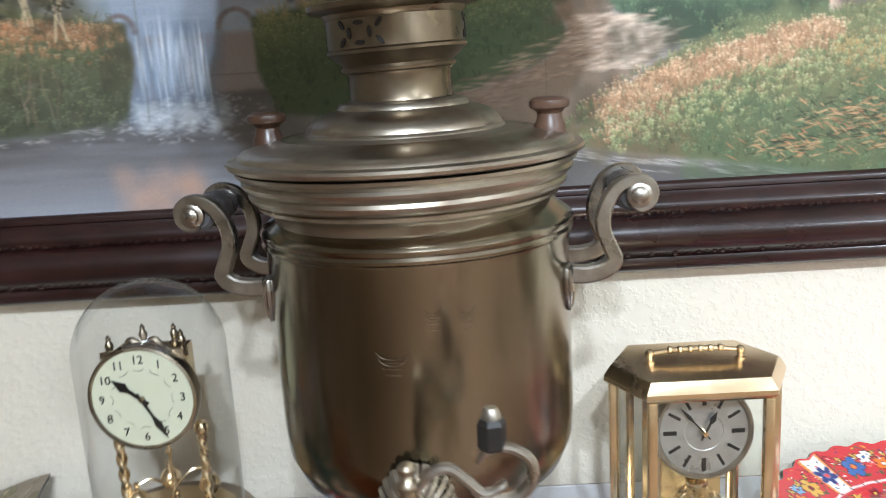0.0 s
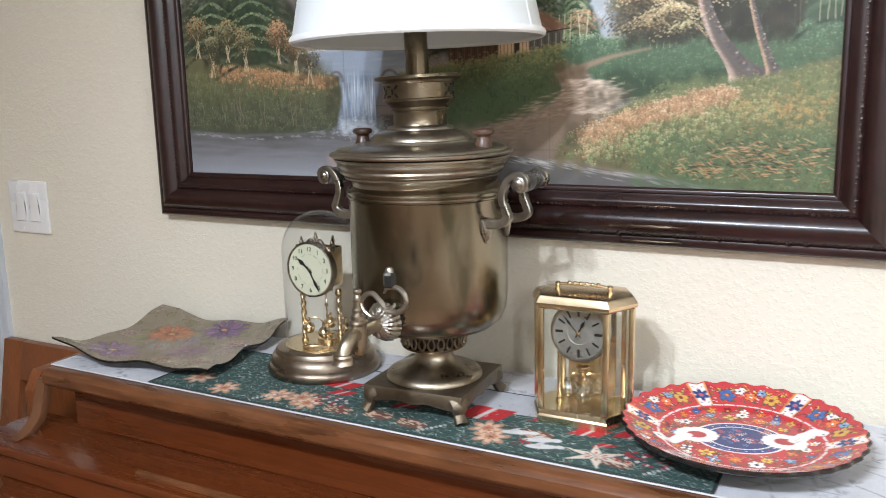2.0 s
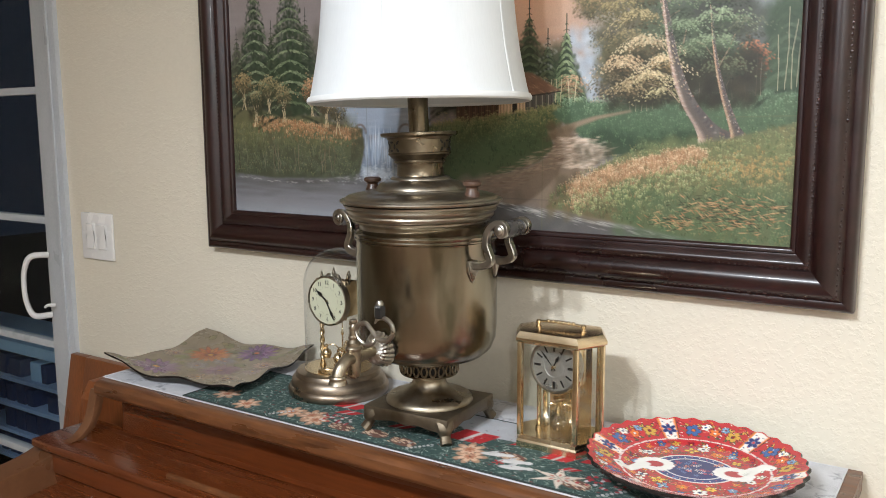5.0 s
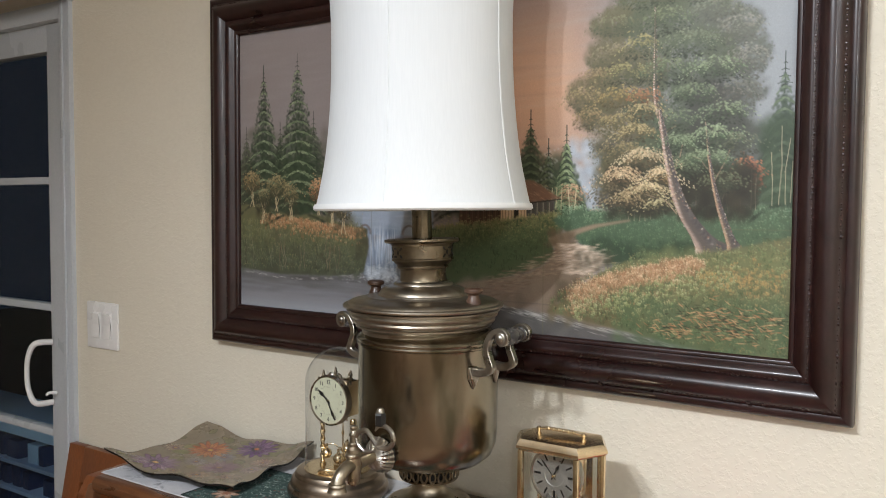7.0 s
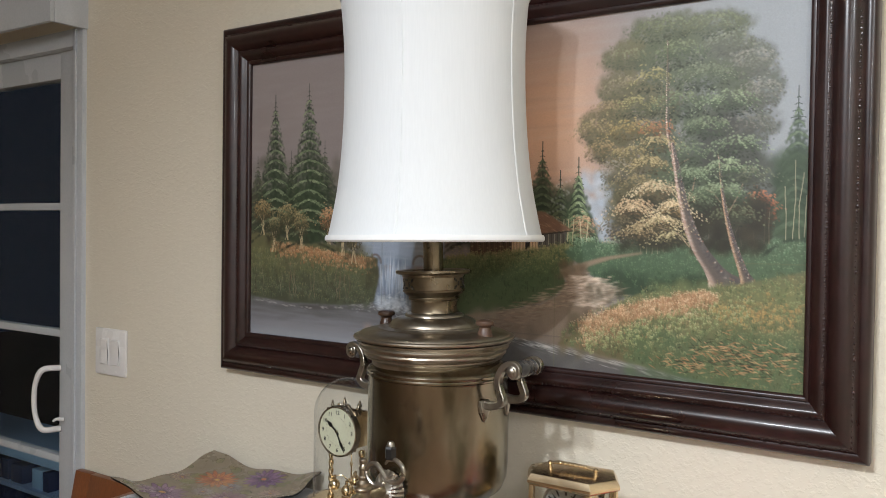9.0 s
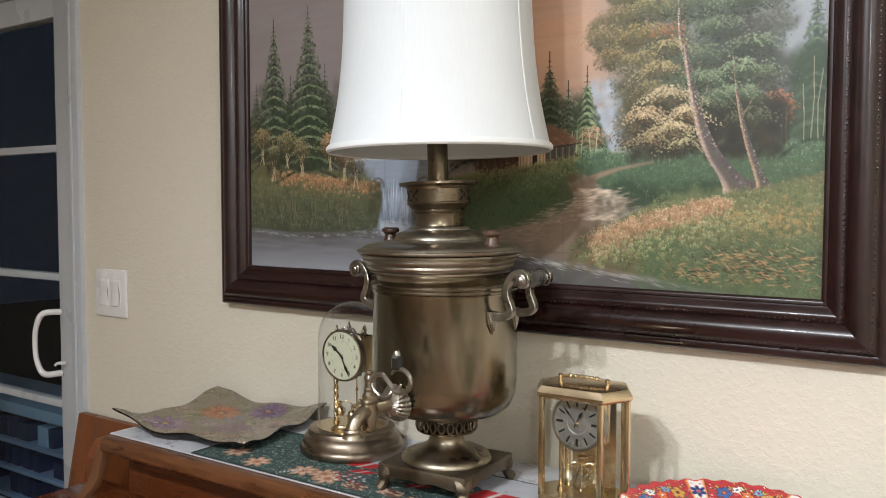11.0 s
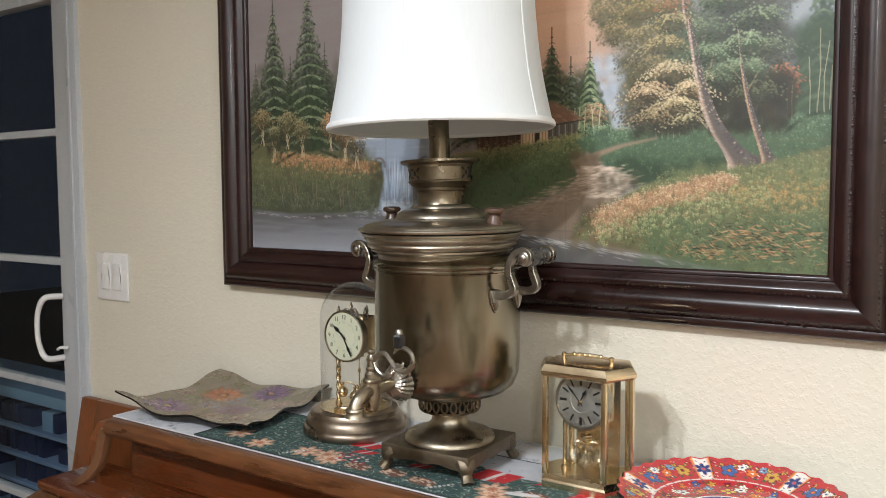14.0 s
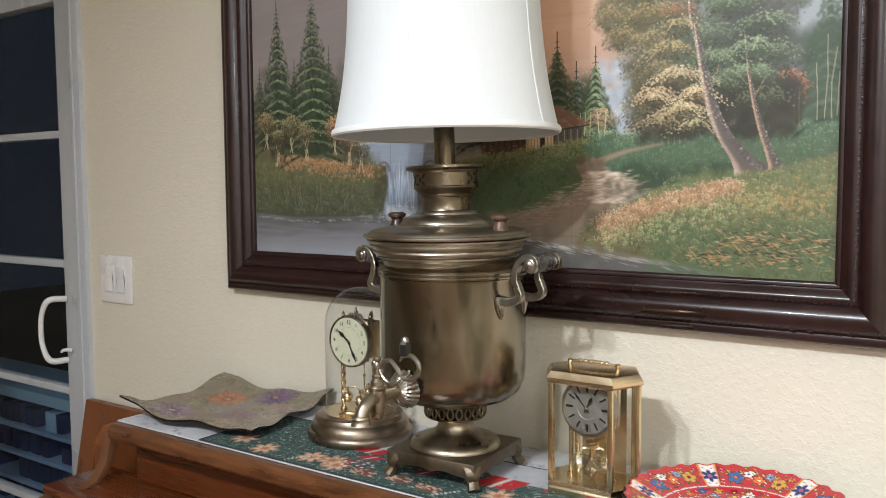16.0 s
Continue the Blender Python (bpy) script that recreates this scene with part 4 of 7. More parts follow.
part("hand_boss", turned(lathe([(0, 0.007), (0.0020, 0.007), (0.0026, 0.004), (0.0026, 0)], 12), FACE_AT), GOLD, face)
part("movement", box(-0.030, 0.032, -0.006, 0.022, 0.088, 0.150, 0.002), GOLD, carriage)
for x in (-0.0310, 0.0310):
    part("inner_column", lathe([(0.0055, 0.019), (0.0055, 0.023), (0.0034, 0.0245), (0.0034, 0.096), (0.0046, 0.098), (0.0046, 0.104), (0, 0.104)], 18, centre=(x, -0.006)), GOLD, carriage)
spin = part("pendulum", lathe([(0.0, 0.0300), (0.0052, 0.0300), (0.0030, 0.0330), (0.0020, 0.0360), (0.0024, 0.0560), (0.0080, 0.0640), (0.0092, 0.0680), (0.0088, 0.0700), (0.0020, 0.0712), (0.0012, 0.0900), (0, 0.0900)], 22, centre=(0.001, -0.004)), GOLD, carriage, "revolving pendulum with crystal drops")
for k in range(4):
    a = radians(20 + 90 * k)
    cx, cy = 0.001 + 0.0190 * math.cos(a), -0.004 + 0.0190 * math.sin(a)
    part("pendulum_arm", tube([(0.001, -0.004, 0.056), (0.001 + 0.011 * math.cos(a), -0.004 + 0.011 * math.sin(a), 0.060), (cx, cy, 0.054)], 0.0009, 6), GOLD, spin)
    drop = bmesh.new()
    bmesh.ops.create_icosphere(drop, subdivisions=2, radius=0.0122, matrix=Matrix.LocRotScale((cx, cy, 0.0405), Euler((0.3, 0.2, k)), (1, 1, 1.12)))
    part("crystal", drop, CRYSTAL, spin, "faceted clear crystal drop", smooth=False)
    part("drop_cap", lathe([(0.0040, 0.0500), (0.0030, 0.0535), (0, 0.0550)], 12, centre=(cx, cy)), GOLD, spin)
    part("drop_tip", lathe([(0, 0.0255), (0.0022, 0.0275), (0.0026, 0.0310), (0, 0.0320)], 12, centre=(cx, cy)), GOLD, spin)
grip = part("handle", tube([(-0.036, 0, 0.1752), (-0.018, 0, 0.1772), (0, 0, 0.1778), (0.018, 0, 0.1772), (0.036, 0, 0.1752)], [0.0016, 0.0018, 0.0020, 0.0018, 0.0016], 10), GOLD, carriage, "beaded brass carrying handle")
for x in (-0.036, 0.036):
    part("handle_post", lathe([(0.0042, 0.1685), (0.0042, 0.1695), (0.0024, 0.1700), (0.0024, 0.1728), (0.0036, 0.1740), (0.0038, 0.1765), (0.0020, 0.1785), (0, 0.179)], 16, centre=(x, 0)), GOLD, grip)
for x in (-0.020, -0.012, -0.004, 0.004, 0.012, 0.020):
    part("bead", ball(0.0030, (x, 0, 0.1776), seg=12), GOLD, grip)

# ---- painted and woven surfaces ----
def blank(w, h, rgb):
    return np.ones((h, w, 3)) * np.array(lin(*rgb))


def dab(im, x, y, rx, ry, ang, rgb, a=1.0, soft=0.4):
    """One brush mark: a turned soft ellipse."""
    h, w, _ = im.shape
    reach = max(rx, ry) + 1
    x0, x1, y0, y1 = max(int(x - reach), 0), min(int(x + reach) + 2, w), max(int(y - reach), 0), min(int(y + reach) + 2, h)
    if x0 >= x1 or y0 >= y1:
        return
    yy, xx = np.mgrid[y0:y1, x0:x1]
    c, s = math.cos(ang), math.sin(ang)
    p, q = ((xx - x) * c + (yy - y) * s) / rx, (-(xx - x) * s + (yy - y) * c) / ry
    k = np.clip((1 - np.sqrt(p * p + q * q)) / soft, 0, 1)[..., None] * a
    im[y0:y1, x0:x1] = im[y0:y1, x0:x1] * (1 - k) + np.array(lin(*rgb)) * k


def blot(im, pts, rgb, a=1.0, other=None, flow=0, feather=1):
    """A filled outline, in one colour or running into another along x (flow 0) or y (flow 1)."""
    h, w, _ = im.shape
    pts = np.array(pts, float)
    x0, y0 = np.maximum(np.floor(pts.min(0)).astype(int) - feather - 1, 0)
    x1, y1 = np.minimum(np.ceil(pts.max(0)).astype(int) + 2 + feather, (w, h))
    if x0 >= x1 or y0 >= y1:
        return
    yy, xx = np.mgrid[y0:y1, x0:x1]
    inside = np.zeros(xx.shape, bool)
    for (ax, ay), (bx, by) in zip(pts, np.roll(pts, -1, 0)):
        if ay != by:
            inside ^= ((ay > yy) != (by > yy)) & (xx < (bx - ax) * (yy - ay) / (by - ay) + ax)
    k = inside.astype(float)
    for step in range(feather):
        k = (k + np.roll(k, 1, 0) + np.roll(k, -1, 0) + np.roll(k, 1, 1) + np.roll(k, -1, 1)) / 5
    k = k[..., None] * a
    col = np.array(lin(*rgb))
    if other:
        t = ((xx - x0) / max(x1 - x0, 1), (yy - y0) / max(y1 - y0, 1))[flow][..., None]
        col = col * (1 - t) + np.array(lin(*other)) * t
    im[y0:y1, x0:x1] = im[y0:y1, x0:x1] * (1 - k) + col * k


def stroke(im, pts, width, rgb, a=1.0):
    for (ax, ay), (bx, by) in zip(pts, pts[1:]):
        n = max(int(math.hypot(bx - ax, by - ay) / max(width * 0.6, 0.5)), 1)
        for k in range(n + 1):
            dab(im, ax + (bx - ax) * k / n, ay + (by - ay) * k / n, max(width, 0.7), max(width, 0.7), 0, rgb, a)


def mixed(c, d, t, rnd=None, jitter=0):
    j = rnd.uniform(-jitter, jitter) if rnd else 0
    return tuple(min(max(p + (q - p) * t + j, 0), 255) for p, q in zip(c, d))


def grown(name, verts, faces, colours, mat):
    """A mesh from arrays with a paint colour at every vertex."""
    me = bpy.data.meshes.new(name)
    me.from_pydata([tuple(v) for v in verts], [], faces)
    att = me.attributes.new("paint", "FLOAT_COLOR", "POINT")
    att.data.foreach_set("color", np.concatenate([colours, np.ones((len(colours), 1))], 1).astype(np.float32).ravel())
    me.materials.append(mat)
    me.shade_smooth()
    return me


def sheet(name, im, place, mat):
    """A fine grid over the picture; place(u, v) gives the points, with v downwards."""
    h, w, _ = im.shape
    u, v = np.meshgrid((np.arange(w) + 0.5) / w, (np.arange(h) + 0.5) / h)
    u, v = (u - u.min()) / (u.max() - u.min()), (v - v.min()) / (v.max() - v.min())
    pts = np.stack(place(u, v), -1).reshape(-1, 3)
    i = (np.arange(h - 1)[:, None] * w + np.arange(w - 1)[None]).ravel()
    return grown(name, pts, np.stack([i, i + w, i + w + 1, i + 1], 1).tolist(), im.reshape(-1, 3), mat)


def landscape(W=1100, H=570):
    """Oil landscape; places as parts of the width and of the height, downwards."""
    rnd = random.Random(7)
    q = W / 680
    P = lambda *pts: [(a * W, b * H) for a, b in pts]
    pick = lambda *c: rnd.choice(c)

    def mark(x, y, rx, ry, ang, rgb, a=1.0, soft=0.9):
        dab(im, x * W, y * H, rx * q, ry * q, ang, rgb, a, soft)

    def line(pts, width, rgb, a=1.0):
        stroke(im, P(*pts), width * q, rgb, a)

    def haze(x0, x1, y0, y1, n, size, one, two, a=0.3):
        for k in range(n):
            mark(rnd.uniform(x0, x1), rnd.uniform(y0, y1), size * rnd.uniform(0.6, 1.4), size * rnd.uniform(0.5, 1.1), rnd.uniform(0, 3), mixed(one, two, rnd.random(), rnd, 6), a, 1)

    def tuft(x, y, size, rgb, tip, blades=5, a=0.5):
        """A small fan of upright strokes with lighter ends."""
        for k in range(blades):
            s = rnd.uniform(-1, 1)
            ln = size * rnd.uniform(0.6, 1.1)
            mark(x + s * size * 0.45 / W * q, y - ln * 0.45 / H * q, ln * 0.5, 0.8, math.pi / 2 + s * 0.5, mixed(rgb, tip, rnd.random() * 0.5), a, 0.8)
            mark(x + s * size * 0.6 / W * q, y - ln * 0.85 / H * q, 1.0, 0.8, 0, tip, a * 0.9, 0.9)

    def clump(cx, cy, rx, ry, dark, mid, light, fill=1.0, tips=1.0, a=0.5, size=2.3):
        """A leafy mound: stippled from a shaded foot to a light crown, fringed with drooping strokes."""
        dark, mid = mixed(dark, (40, 48, 34), 0.25), mid
        for k in range(int(9 * fill)):
            mark(cx + rnd.uniform(-0.55, 0.55) * rx, cy + rnd.uniform(-0.35, 0.55) * ry, rx * W / q * 0.5, ry * H / q * 0.42, 0, mixed(dark, mid, rnd.random() * 0.6), a * 0.5, 1)
        for k in range(int(fill * 1.15 * rx * W * ry * H * math.pi / (size * q) ** 2)):
            t, d = rnd.uniform(0, 6.283), math.sqrt(rnd.random()) * (rnd.uniform(0.85, 1.05) if rnd.random() < 0.86 else rnd.uniform(1.0, 1.4))
            up = -d * math.sin(t)
            tone = min(max(0.44 + 0.62 * up + rnd.gauss(0, 0.15), 0), 1)
            c = mixed(dark, mid, tone * 2) if tone < 0.5 else mixed(mid, light, (tone - 0.5) * 1.7)
            mark(cx + d * rx * math.cos(t), cy + d * ry * math.sin(t), size * rnd.uniform(0.6, 1.3), size * rnd.uniform(0.4, 0.8), 0.9 * d * math.cos(t), mixed(c, c, 0, rnd, 6), min(a * rnd.uniform(1.2, 1.9), 0.95), 0.8)
        for k in range(int(tips * 0.55 * rx * W / q)):
            s = rnd.uniform(-1, 1)
            reach = rnd.uniform(0.35, 1.05)
            x0, y0 = cx + rx * s * reach, cy - ry * reach * math.sqrt(max(1 - s * s, 0.02)) * rnd.uniform(0.75, 1.0)
            c = mixed(light, mid, rnd.random() ** 2 * 0.6, rnd, 8)
            for j in range(5):
                mark(x0 + s * 0.007 * j, y0 + (0.0012 + 0.0011 * j) * j * (0.4 + abs(s)), 1.3, 0.8, 0.8 * s, c, min(a * (0.6 + 0.2 * j), 0.95), 0.8)

    def fir(x, top, low, half, dark, mid, light, tiers, a=0.8):
        """A spruce: thin spike, shaded core and tiers of drooping, light-tipped boughs."""
        line(((x, top), (x, top + 0.10)), 0.55, dark, 0.8)
        for k in range(4):
            y = top + 0.025 + 0.016 * k
            line(((x - 0.0022 * (k + 1), y + 0.004), (x, y), (x + 0.0022 * (k + 1), y + 0.004)), 0.5, dark, 0.6)
        half *= 1.25
        for k in range(int(1300 * half / 0.05)):
            t = rnd.random() ** 0.62
            s = rnd.gauss(0, 0.50)
            if abs(s) < 1.05:
                mark(x + s * half * (0.05 + 0.95 * t), top + 0.05 + (low - top - 0.04) * t, 1.2 + 3.6 * t, 1.5 + 3.4 * t, 0, mixed(dark, mid, rnd.random() * 0.8, rnd, 5), a * 0.75, 1)
        for k in range(tiers):
            t = (k + 0.4) / tiers
            y = top + 0.045 + (low - top - 0.06) * t
            w = half * (0.10 + 0.95 * t ** 0.95) * rnd.uniform(0.85, 1.12)
            drop = 0.016 + 0.030 * t
            for j in range(int(16 + 40 * t)):
                s = rnd.uniform(-1, 1)
                mark(x + s * w, y + drop * (0.8 + 1.0 * s * s) + 0.012, 2.2 + 2 * t, 1.6 + t, 0.6 * s, mixed(dark, (34, 42, 32), rnd.random() * 0.6), a * 0.50, 1)
            for j in range(int(16 + 60 * t)):
                s = rnd.uniform(-1, 1)
                c = mixed(mid, light, rnd.random() ** 1.3, rnd, 7)
                f0 = rnd.uniform(0.15, 0.8)
                for m in range(6):
                    f = f0 + 0.055 * m
                    mark(x + s * w * f, y + drop * (1.15 * f * f * abs(s) + 0.15 * rnd.random()), 1.7, 0.85, 0.75 * s, c, min(a * (0.38 + 0.10 * m), 0.95), 0.85)

    # sky
    im = blank(W, H, (146, 136, 136))
    v, u = np.mgrid[0:H, 0:W] / np.array([H, W])[:, None, None]
    tint = lambda rgb, k: np.array(lin(*rgb)) * k[..., None]
    warm = np.clip(1.05 * np.exp(-((u - 0.60) / 0.15) ** 2 - ((v - 0.30) / 0.26) ** 2), 0, 1)
    cool = np.clip((u - 0.70) / 0.22, 0, 1) * (1 - 0.25 * v)
    im = im * (1 - warm[..., None]) + tint((206, 162, 130), warm)
    im = im * (1 - cool[..., None]) + tint((152, 160, 168), cool)
    for k in range(300):
        x, y = rnd.random(), rnd.uniform(0, 0.48)
        heat = math.exp(-((x - 0.60) / 0.13) ** 2) * (0.4 + 1.4 * min(y, 0.42))
        mark(x, y, rnd.uniform(20, 70), rnd.uniform(2, 6), rnd.uniform(-0.12, 0.05), mixed((152, 144, 146) if x < 0.72 else (156, 162, 168), pick((212, 160, 122), (190, 134, 106), (216, 184, 156)), min(heat, 1), rnd, 5), 0.22, 1)

    # far woods in mist
    haze(0.0, 0.30, 0.36, 0.56, 240, 12, (88, 92, 76), (120, 114, 104), 0.28)
    haze(0.0, 0.31, 0.48, 0.66, 420, 10, (44, 48, 34), (80, 76, 54), 0.46)
    haze(0.40, 0.69, 0.48, 0.66, 380, 10, (50, 62, 44), (84, 94, 66), 0.45)
    haze(0.735, 1.0, 0.42, 0.64, 460, 11, (50, 58, 44), (90, 92, 72), 0.44)
    haze(0.690, 0.735, 0.44, 0.64, 150, 8, (150, 166, 184), (184, 196, 206), 0.40)

    # upper river, pool and waterfall
    blot(im, P((0.24, 0.60), (0.45, 0.60), (0.45, 0.72), (0.30, 0.72)), (150, 164, 184), feather=8)
    for k in range(60):
        mark(rnd.uniform(0.25, 0.44), rnd.uniform(0.61, 0.70), rnd.uniform(10, 28), rnd.uniform(1, 3), 0, mixed((132, 146, 166), (206, 214, 224), rnd.random(), rnd, 5), 0.3, 1)
    line(((0.235, 0.632), (0.262, 0.626), (0.30, 0.622)), 0.8, (220, 222, 224), 0.6)
    blot(im, P((0, 0.83), (0.62, 0.80), (0.68, 1.0), (0, 1.0)), (88, 84, 82), other=(144, 148, 158), flow=1, feather=8)
    for k in range(420):
        x, y = rnd.uniform(0, 0.56), rnd.uniform(0.865, 1.0)
        mark(x, y, rnd.uniform(14, 40), rnd.uniform(1.5, 4), 0, mixed((82, 78, 76), (150, 154, 166), min(max((y - 0.875) / 0.11, 0), 1) * (1 - 0.5 * max(0, x - 0.3) / 0.26), rnd, 5), 0.26, 1)
    haze(0.29, 0.36, 0.93, 1.0, 50, 10, (196, 158, 134), (182, 146, 126), 0.20)
    haze(0.40, 0.60, 0.84, 0.93, 120, 12, (104, 100, 92), (142, 134, 124), 0.30)
    haze(0.310, 0.385, 0.70, 0.85, 130, 9, (96, 116, 140), (134, 152, 174), 0.35)
    for k in range(150):
        x = 0.318 + 0.058 * rnd.random()
        mark(x, 0.765 + rnd.uniform(-0.035, 0.03), rnd.uniform(0.6, 1.5), rnd.uniform(0.02, 0.065) * H / q, rnd.uniform(-0.05, 0.05), mixed((128, 150, 178), (226, 234, 242), rnd.random() ** 1.5, rnd, 6), 0.42, 0.9)
    for x, w in ((0.402, 0.014), (0.308, 0.012)):
        for j in range(26):
            t = math.pi * j / 25
            mark(x - w * math.cos(t), 0.715 - 0.028 * math.sin(t), 2.8, 2.0, 0, mixed((92, 74, 66), (140, 116, 104), rnd.random()), 0.5, 1)
    for k in range(420):
        mark(rnd.gauss(0.345, 0.034), min(rnd.gauss(0.848, 0.018), 0.885), rnd.uniform(0.8, 4), rnd.uniform(0.6, 1.5), rnd.uniform(-0.4, 0.4), mixed((168, 178, 190), (232, 236, 242), rnd.random()), 0.22, 1)

    haze(0.312, 0.390, 0.825, 0.872, 60, 6, (168, 178, 190), (206, 214, 222), 0.26)
    # left bank: olive grass, reeds with pale stems, a drift of orange flowers
    blot(im, P((0, 0.600), (0.06, 0.625), (0.12, 0.648), (0.20, 0.655), (0.25, 0.680), (0.312, 0.700), (0.316, 0.76), (0.305, 0.845), (0.24, 0.862), (0.10, 0.868), (0, 0.852)), (112, 108, 74), other=(78, 84, 66), flow=1, feather=6)
    haze(0.0, 0.30, 0.66, 0.78, 240, 9, (116, 112, 70), (92, 100, 66), 0.34)
    haze(0.0, 0.31, 0.76, 0.86, 280, 8, (68, 78, 60), (98, 104, 80), 0.36)
    for k in range(900):
        x, y = rnd.uniform(0.0, 0.308), rnd.uniform(0.69, 0.860)
        deep = min(max((y - 0.70) / 0.15, 0), 1)
        tuft(x, y, rnd.uniform(4, 9), mixed((116, 118, 76), (72, 80, 62), deep, rnd, 9), pick((158, 152, 108), (128, 138, 90), (142, 146, 124), (62, 74, 50), (104, 118, 92)), 4, 0.46)
    for k in range(26):
        x = pick(0.02, 0.035, 0.078, 0.084, 0.115, 0.16, 0.195, 0.225, 0.25) + rnd.gauss(0, 0.004)
        y = 0.855 + rnd.uniform(-0.02, 0.0)
        run = [(x, y)]
        for j in range(4):
            run.append((run[-1][0] + rnd.gauss(0, 0.0025), run[-1][1] - rnd.uniform(0.012, 0.03)))
        line(run, rnd.uniform(0.5, 0.9), pick((160, 136, 118), (140, 136, 116), (128, 100, 84), (58, 50, 40)), 0.16)
    for k in range(760):
        t = rnd.random()
        x = 0.070 + 0.225 * t + rnd.uniform(-0.02, 0.02)
        y = 0.658 + 0.05 * t + abs(rnd.gauss(0, 0.026 - 0.008 * t))
        tuft(x, y, rnd.uniform(3, 6), pick((172, 116, 72), (156, 108, 70), (136, 106, 68)), pick((210, 160, 112), (222, 192, 152), (190, 132, 84), (104, 96, 60)), 4, 0.40)
    haze(0.285, 0.315, 0.70, 0.80, 60, 5, (100, 96, 66), (72, 74, 56), 0.4)
    for x0, x1, y in ((0.005, 0.05, 0.868), (0.05, 0.075, 0.874), (0.09, 0.125, 0.879), (0.135, 0.165, 0.882), (0.185, 0.20, 0.876), (0.215, 0.235, 0.872), (0.25, 0.30, 0.862)):
        for k in range(16):
            mark(rnd.uniform(x0, x1), y + rnd.gauss(0, 0.0022), rnd.uniform(2, 5), 0.6, 0.05, (190, 188, 188), 0.26, 0.9)

    # firs and round bushes over the left bank
    fir(0.190, 0.30, 0.60, 0.052, (58, 68, 54), (84, 94, 74), (116, 124, 98), 9, 0.55)
    fir(0.020, 0.34, 0.60, 0.040, (62, 68, 54), (86, 92, 72), (112, 116, 90), 8, 0.5)
    fir(0.108, 0.33, 0.58, 0.036, (56, 66, 50), (80, 90, 68), (106, 114, 88), 7, 0.55)
    fir(0.066, 0.125, 0.600, 0.047, (46, 60, 44), (86, 104, 76), (156, 168, 134), 12)
    fir(0.151, 0.098, 0.640, 0.062, (44, 60, 42), (86, 106, 74), (160, 172, 136), 14)
    for x, y, r, c in ((0.034, 0.545, 0.024, (132, 108, 68)), (0.098, 0.560, 0.028, (124, 112, 74)), (0.134, 0.590, 0.019, (128, 112, 76)), (0.200, 0.572, 0.022, (182, 124, 84)), (0.235, 0.61, 0.024, (140, 108, 70)), (0.065, 0.605, 0.016, (92, 88, 58)), (0.26, 0.635, 0.02, (112, 100, 66))):
        haze(x - r, x + r, y + 0.01, y + 0.075, 16, 6, (52, 50, 36), (74, 68, 46), 0.4)
        for k in range(4):
            line(((x + rnd.uniform(-0.006, 0.006), y + 0.085), (x + rnd.uniform(-0.2, 0.2) * r, y + 0.045), (x + rnd.uniform(-0.5, 0.5) * r, y + 0.01)), 0.55, (190, 172, 136), 0.55)
        clump(x, y, r, 0.045, mixed(c, (56, 52, 34), 0.6), c, mixed(c, (226, 200, 150), 0.6), 0.9, 1.3, 0.5, 1.6)

    # firs behind the cottage, small bush, gap of pale light
    for x, top, low, half in ((0.50, 0.36, 0.62, 0.04), (0.56, 0.37, 0.62, 0.036), (0.625, 0.345, 0.62, 0.040), (0.655, 0.43, 0.63, 0.034)):
        fir(x, top, low, half, (48, 58, 42), (76, 88, 62), (108, 118, 84), 9, 0.7)
    fir(0.684, 0.395, 0.635, 0.030, (50, 68, 46), (88, 108, 72), (164, 178, 136), 10, 0.75)
    for k in range(40):
        mark(0.640 + 0.012 * math.sin(k * 0.5) + 0.0006 * k, 0.585 - 0.0032 * k, 2.0, 1.6, 0.5, (206, 208, 204), 0.22, 1)
    clump(0.694, 0.590, 0.020, 0.034, (120, 92, 66), (176, 132, 98), (214, 176, 140), 0.8, 1.0, 0.45, 1.6)
    for x in (0.652, 0.660, 0.668, 0.676, 0.690, 0.698):
        line(((x, 0.632), (x + rnd.uniform(-0.004, 0.004), 0.57)), 0.5, (198, 184, 150), 0.55)

    # cottage: plank walls, brown thatched roof
    blot(im, P((0.500, 0.600), (0.575, 0.600), (0.575, 0.672), (0.500, 0.690)), (98, 72, 54), feather=2)
    for k in range(14):
        x = 0.503 + 0.0052 * k
        line(((x, 0.605), (x, 0.676 - 0.001 * k)), 0.5, (66, 50, 40) if k % 2 else (134, 104, 80), 0.5)
    blot(im, P((0.575, 0.622), (0.620, 0.615), (0.620, 0.656), (0.575, 0.668)), (206, 176, 140), feather=2)
    for k in range(8):
        x = 0.578 + 0.0054 * k
        line(((x, 0.626), (x, 0.660)), 0.5, (120, 88, 64), 0.6)
    blot(im, P((0.598, 0.632), (0.606, 0.630), (0.606, 0.656), (0.598, 0.658)), (52, 42, 36), feather=1)
    blot(im, P((0.620, 0.606), (0.666, 0.602), (0.666, 0.640), (0.620, 0.652)), (92, 88, 82), feather=2)
    for k in range(9):
        x = 0.622 + 0.0050 * k
        line(((x, 0.612), (x, 0.642)), 0.5, (164, 158, 146) if k % 2 else (56, 52, 48), 0.55)
    blot(im, P((0.56, 0.590), (0.580, 0.540), (0.630, 0.548), (0.676, 0.600), (0.62, 0.612), (0.56, 0.620)), (128, 92, 68), feather=3)
    for k in range(90):
        x = rnd.uniform(0.565, 0.672)
        mark(x, rnd.uniform(0.556 + 0.35 * max(0, x - 0.63), 0.606), rnd.uniform(2, 5), 0.7, 0.5, pick((168, 124, 92), (96, 70, 54), (186, 146, 112)), 0.4, 0.9)
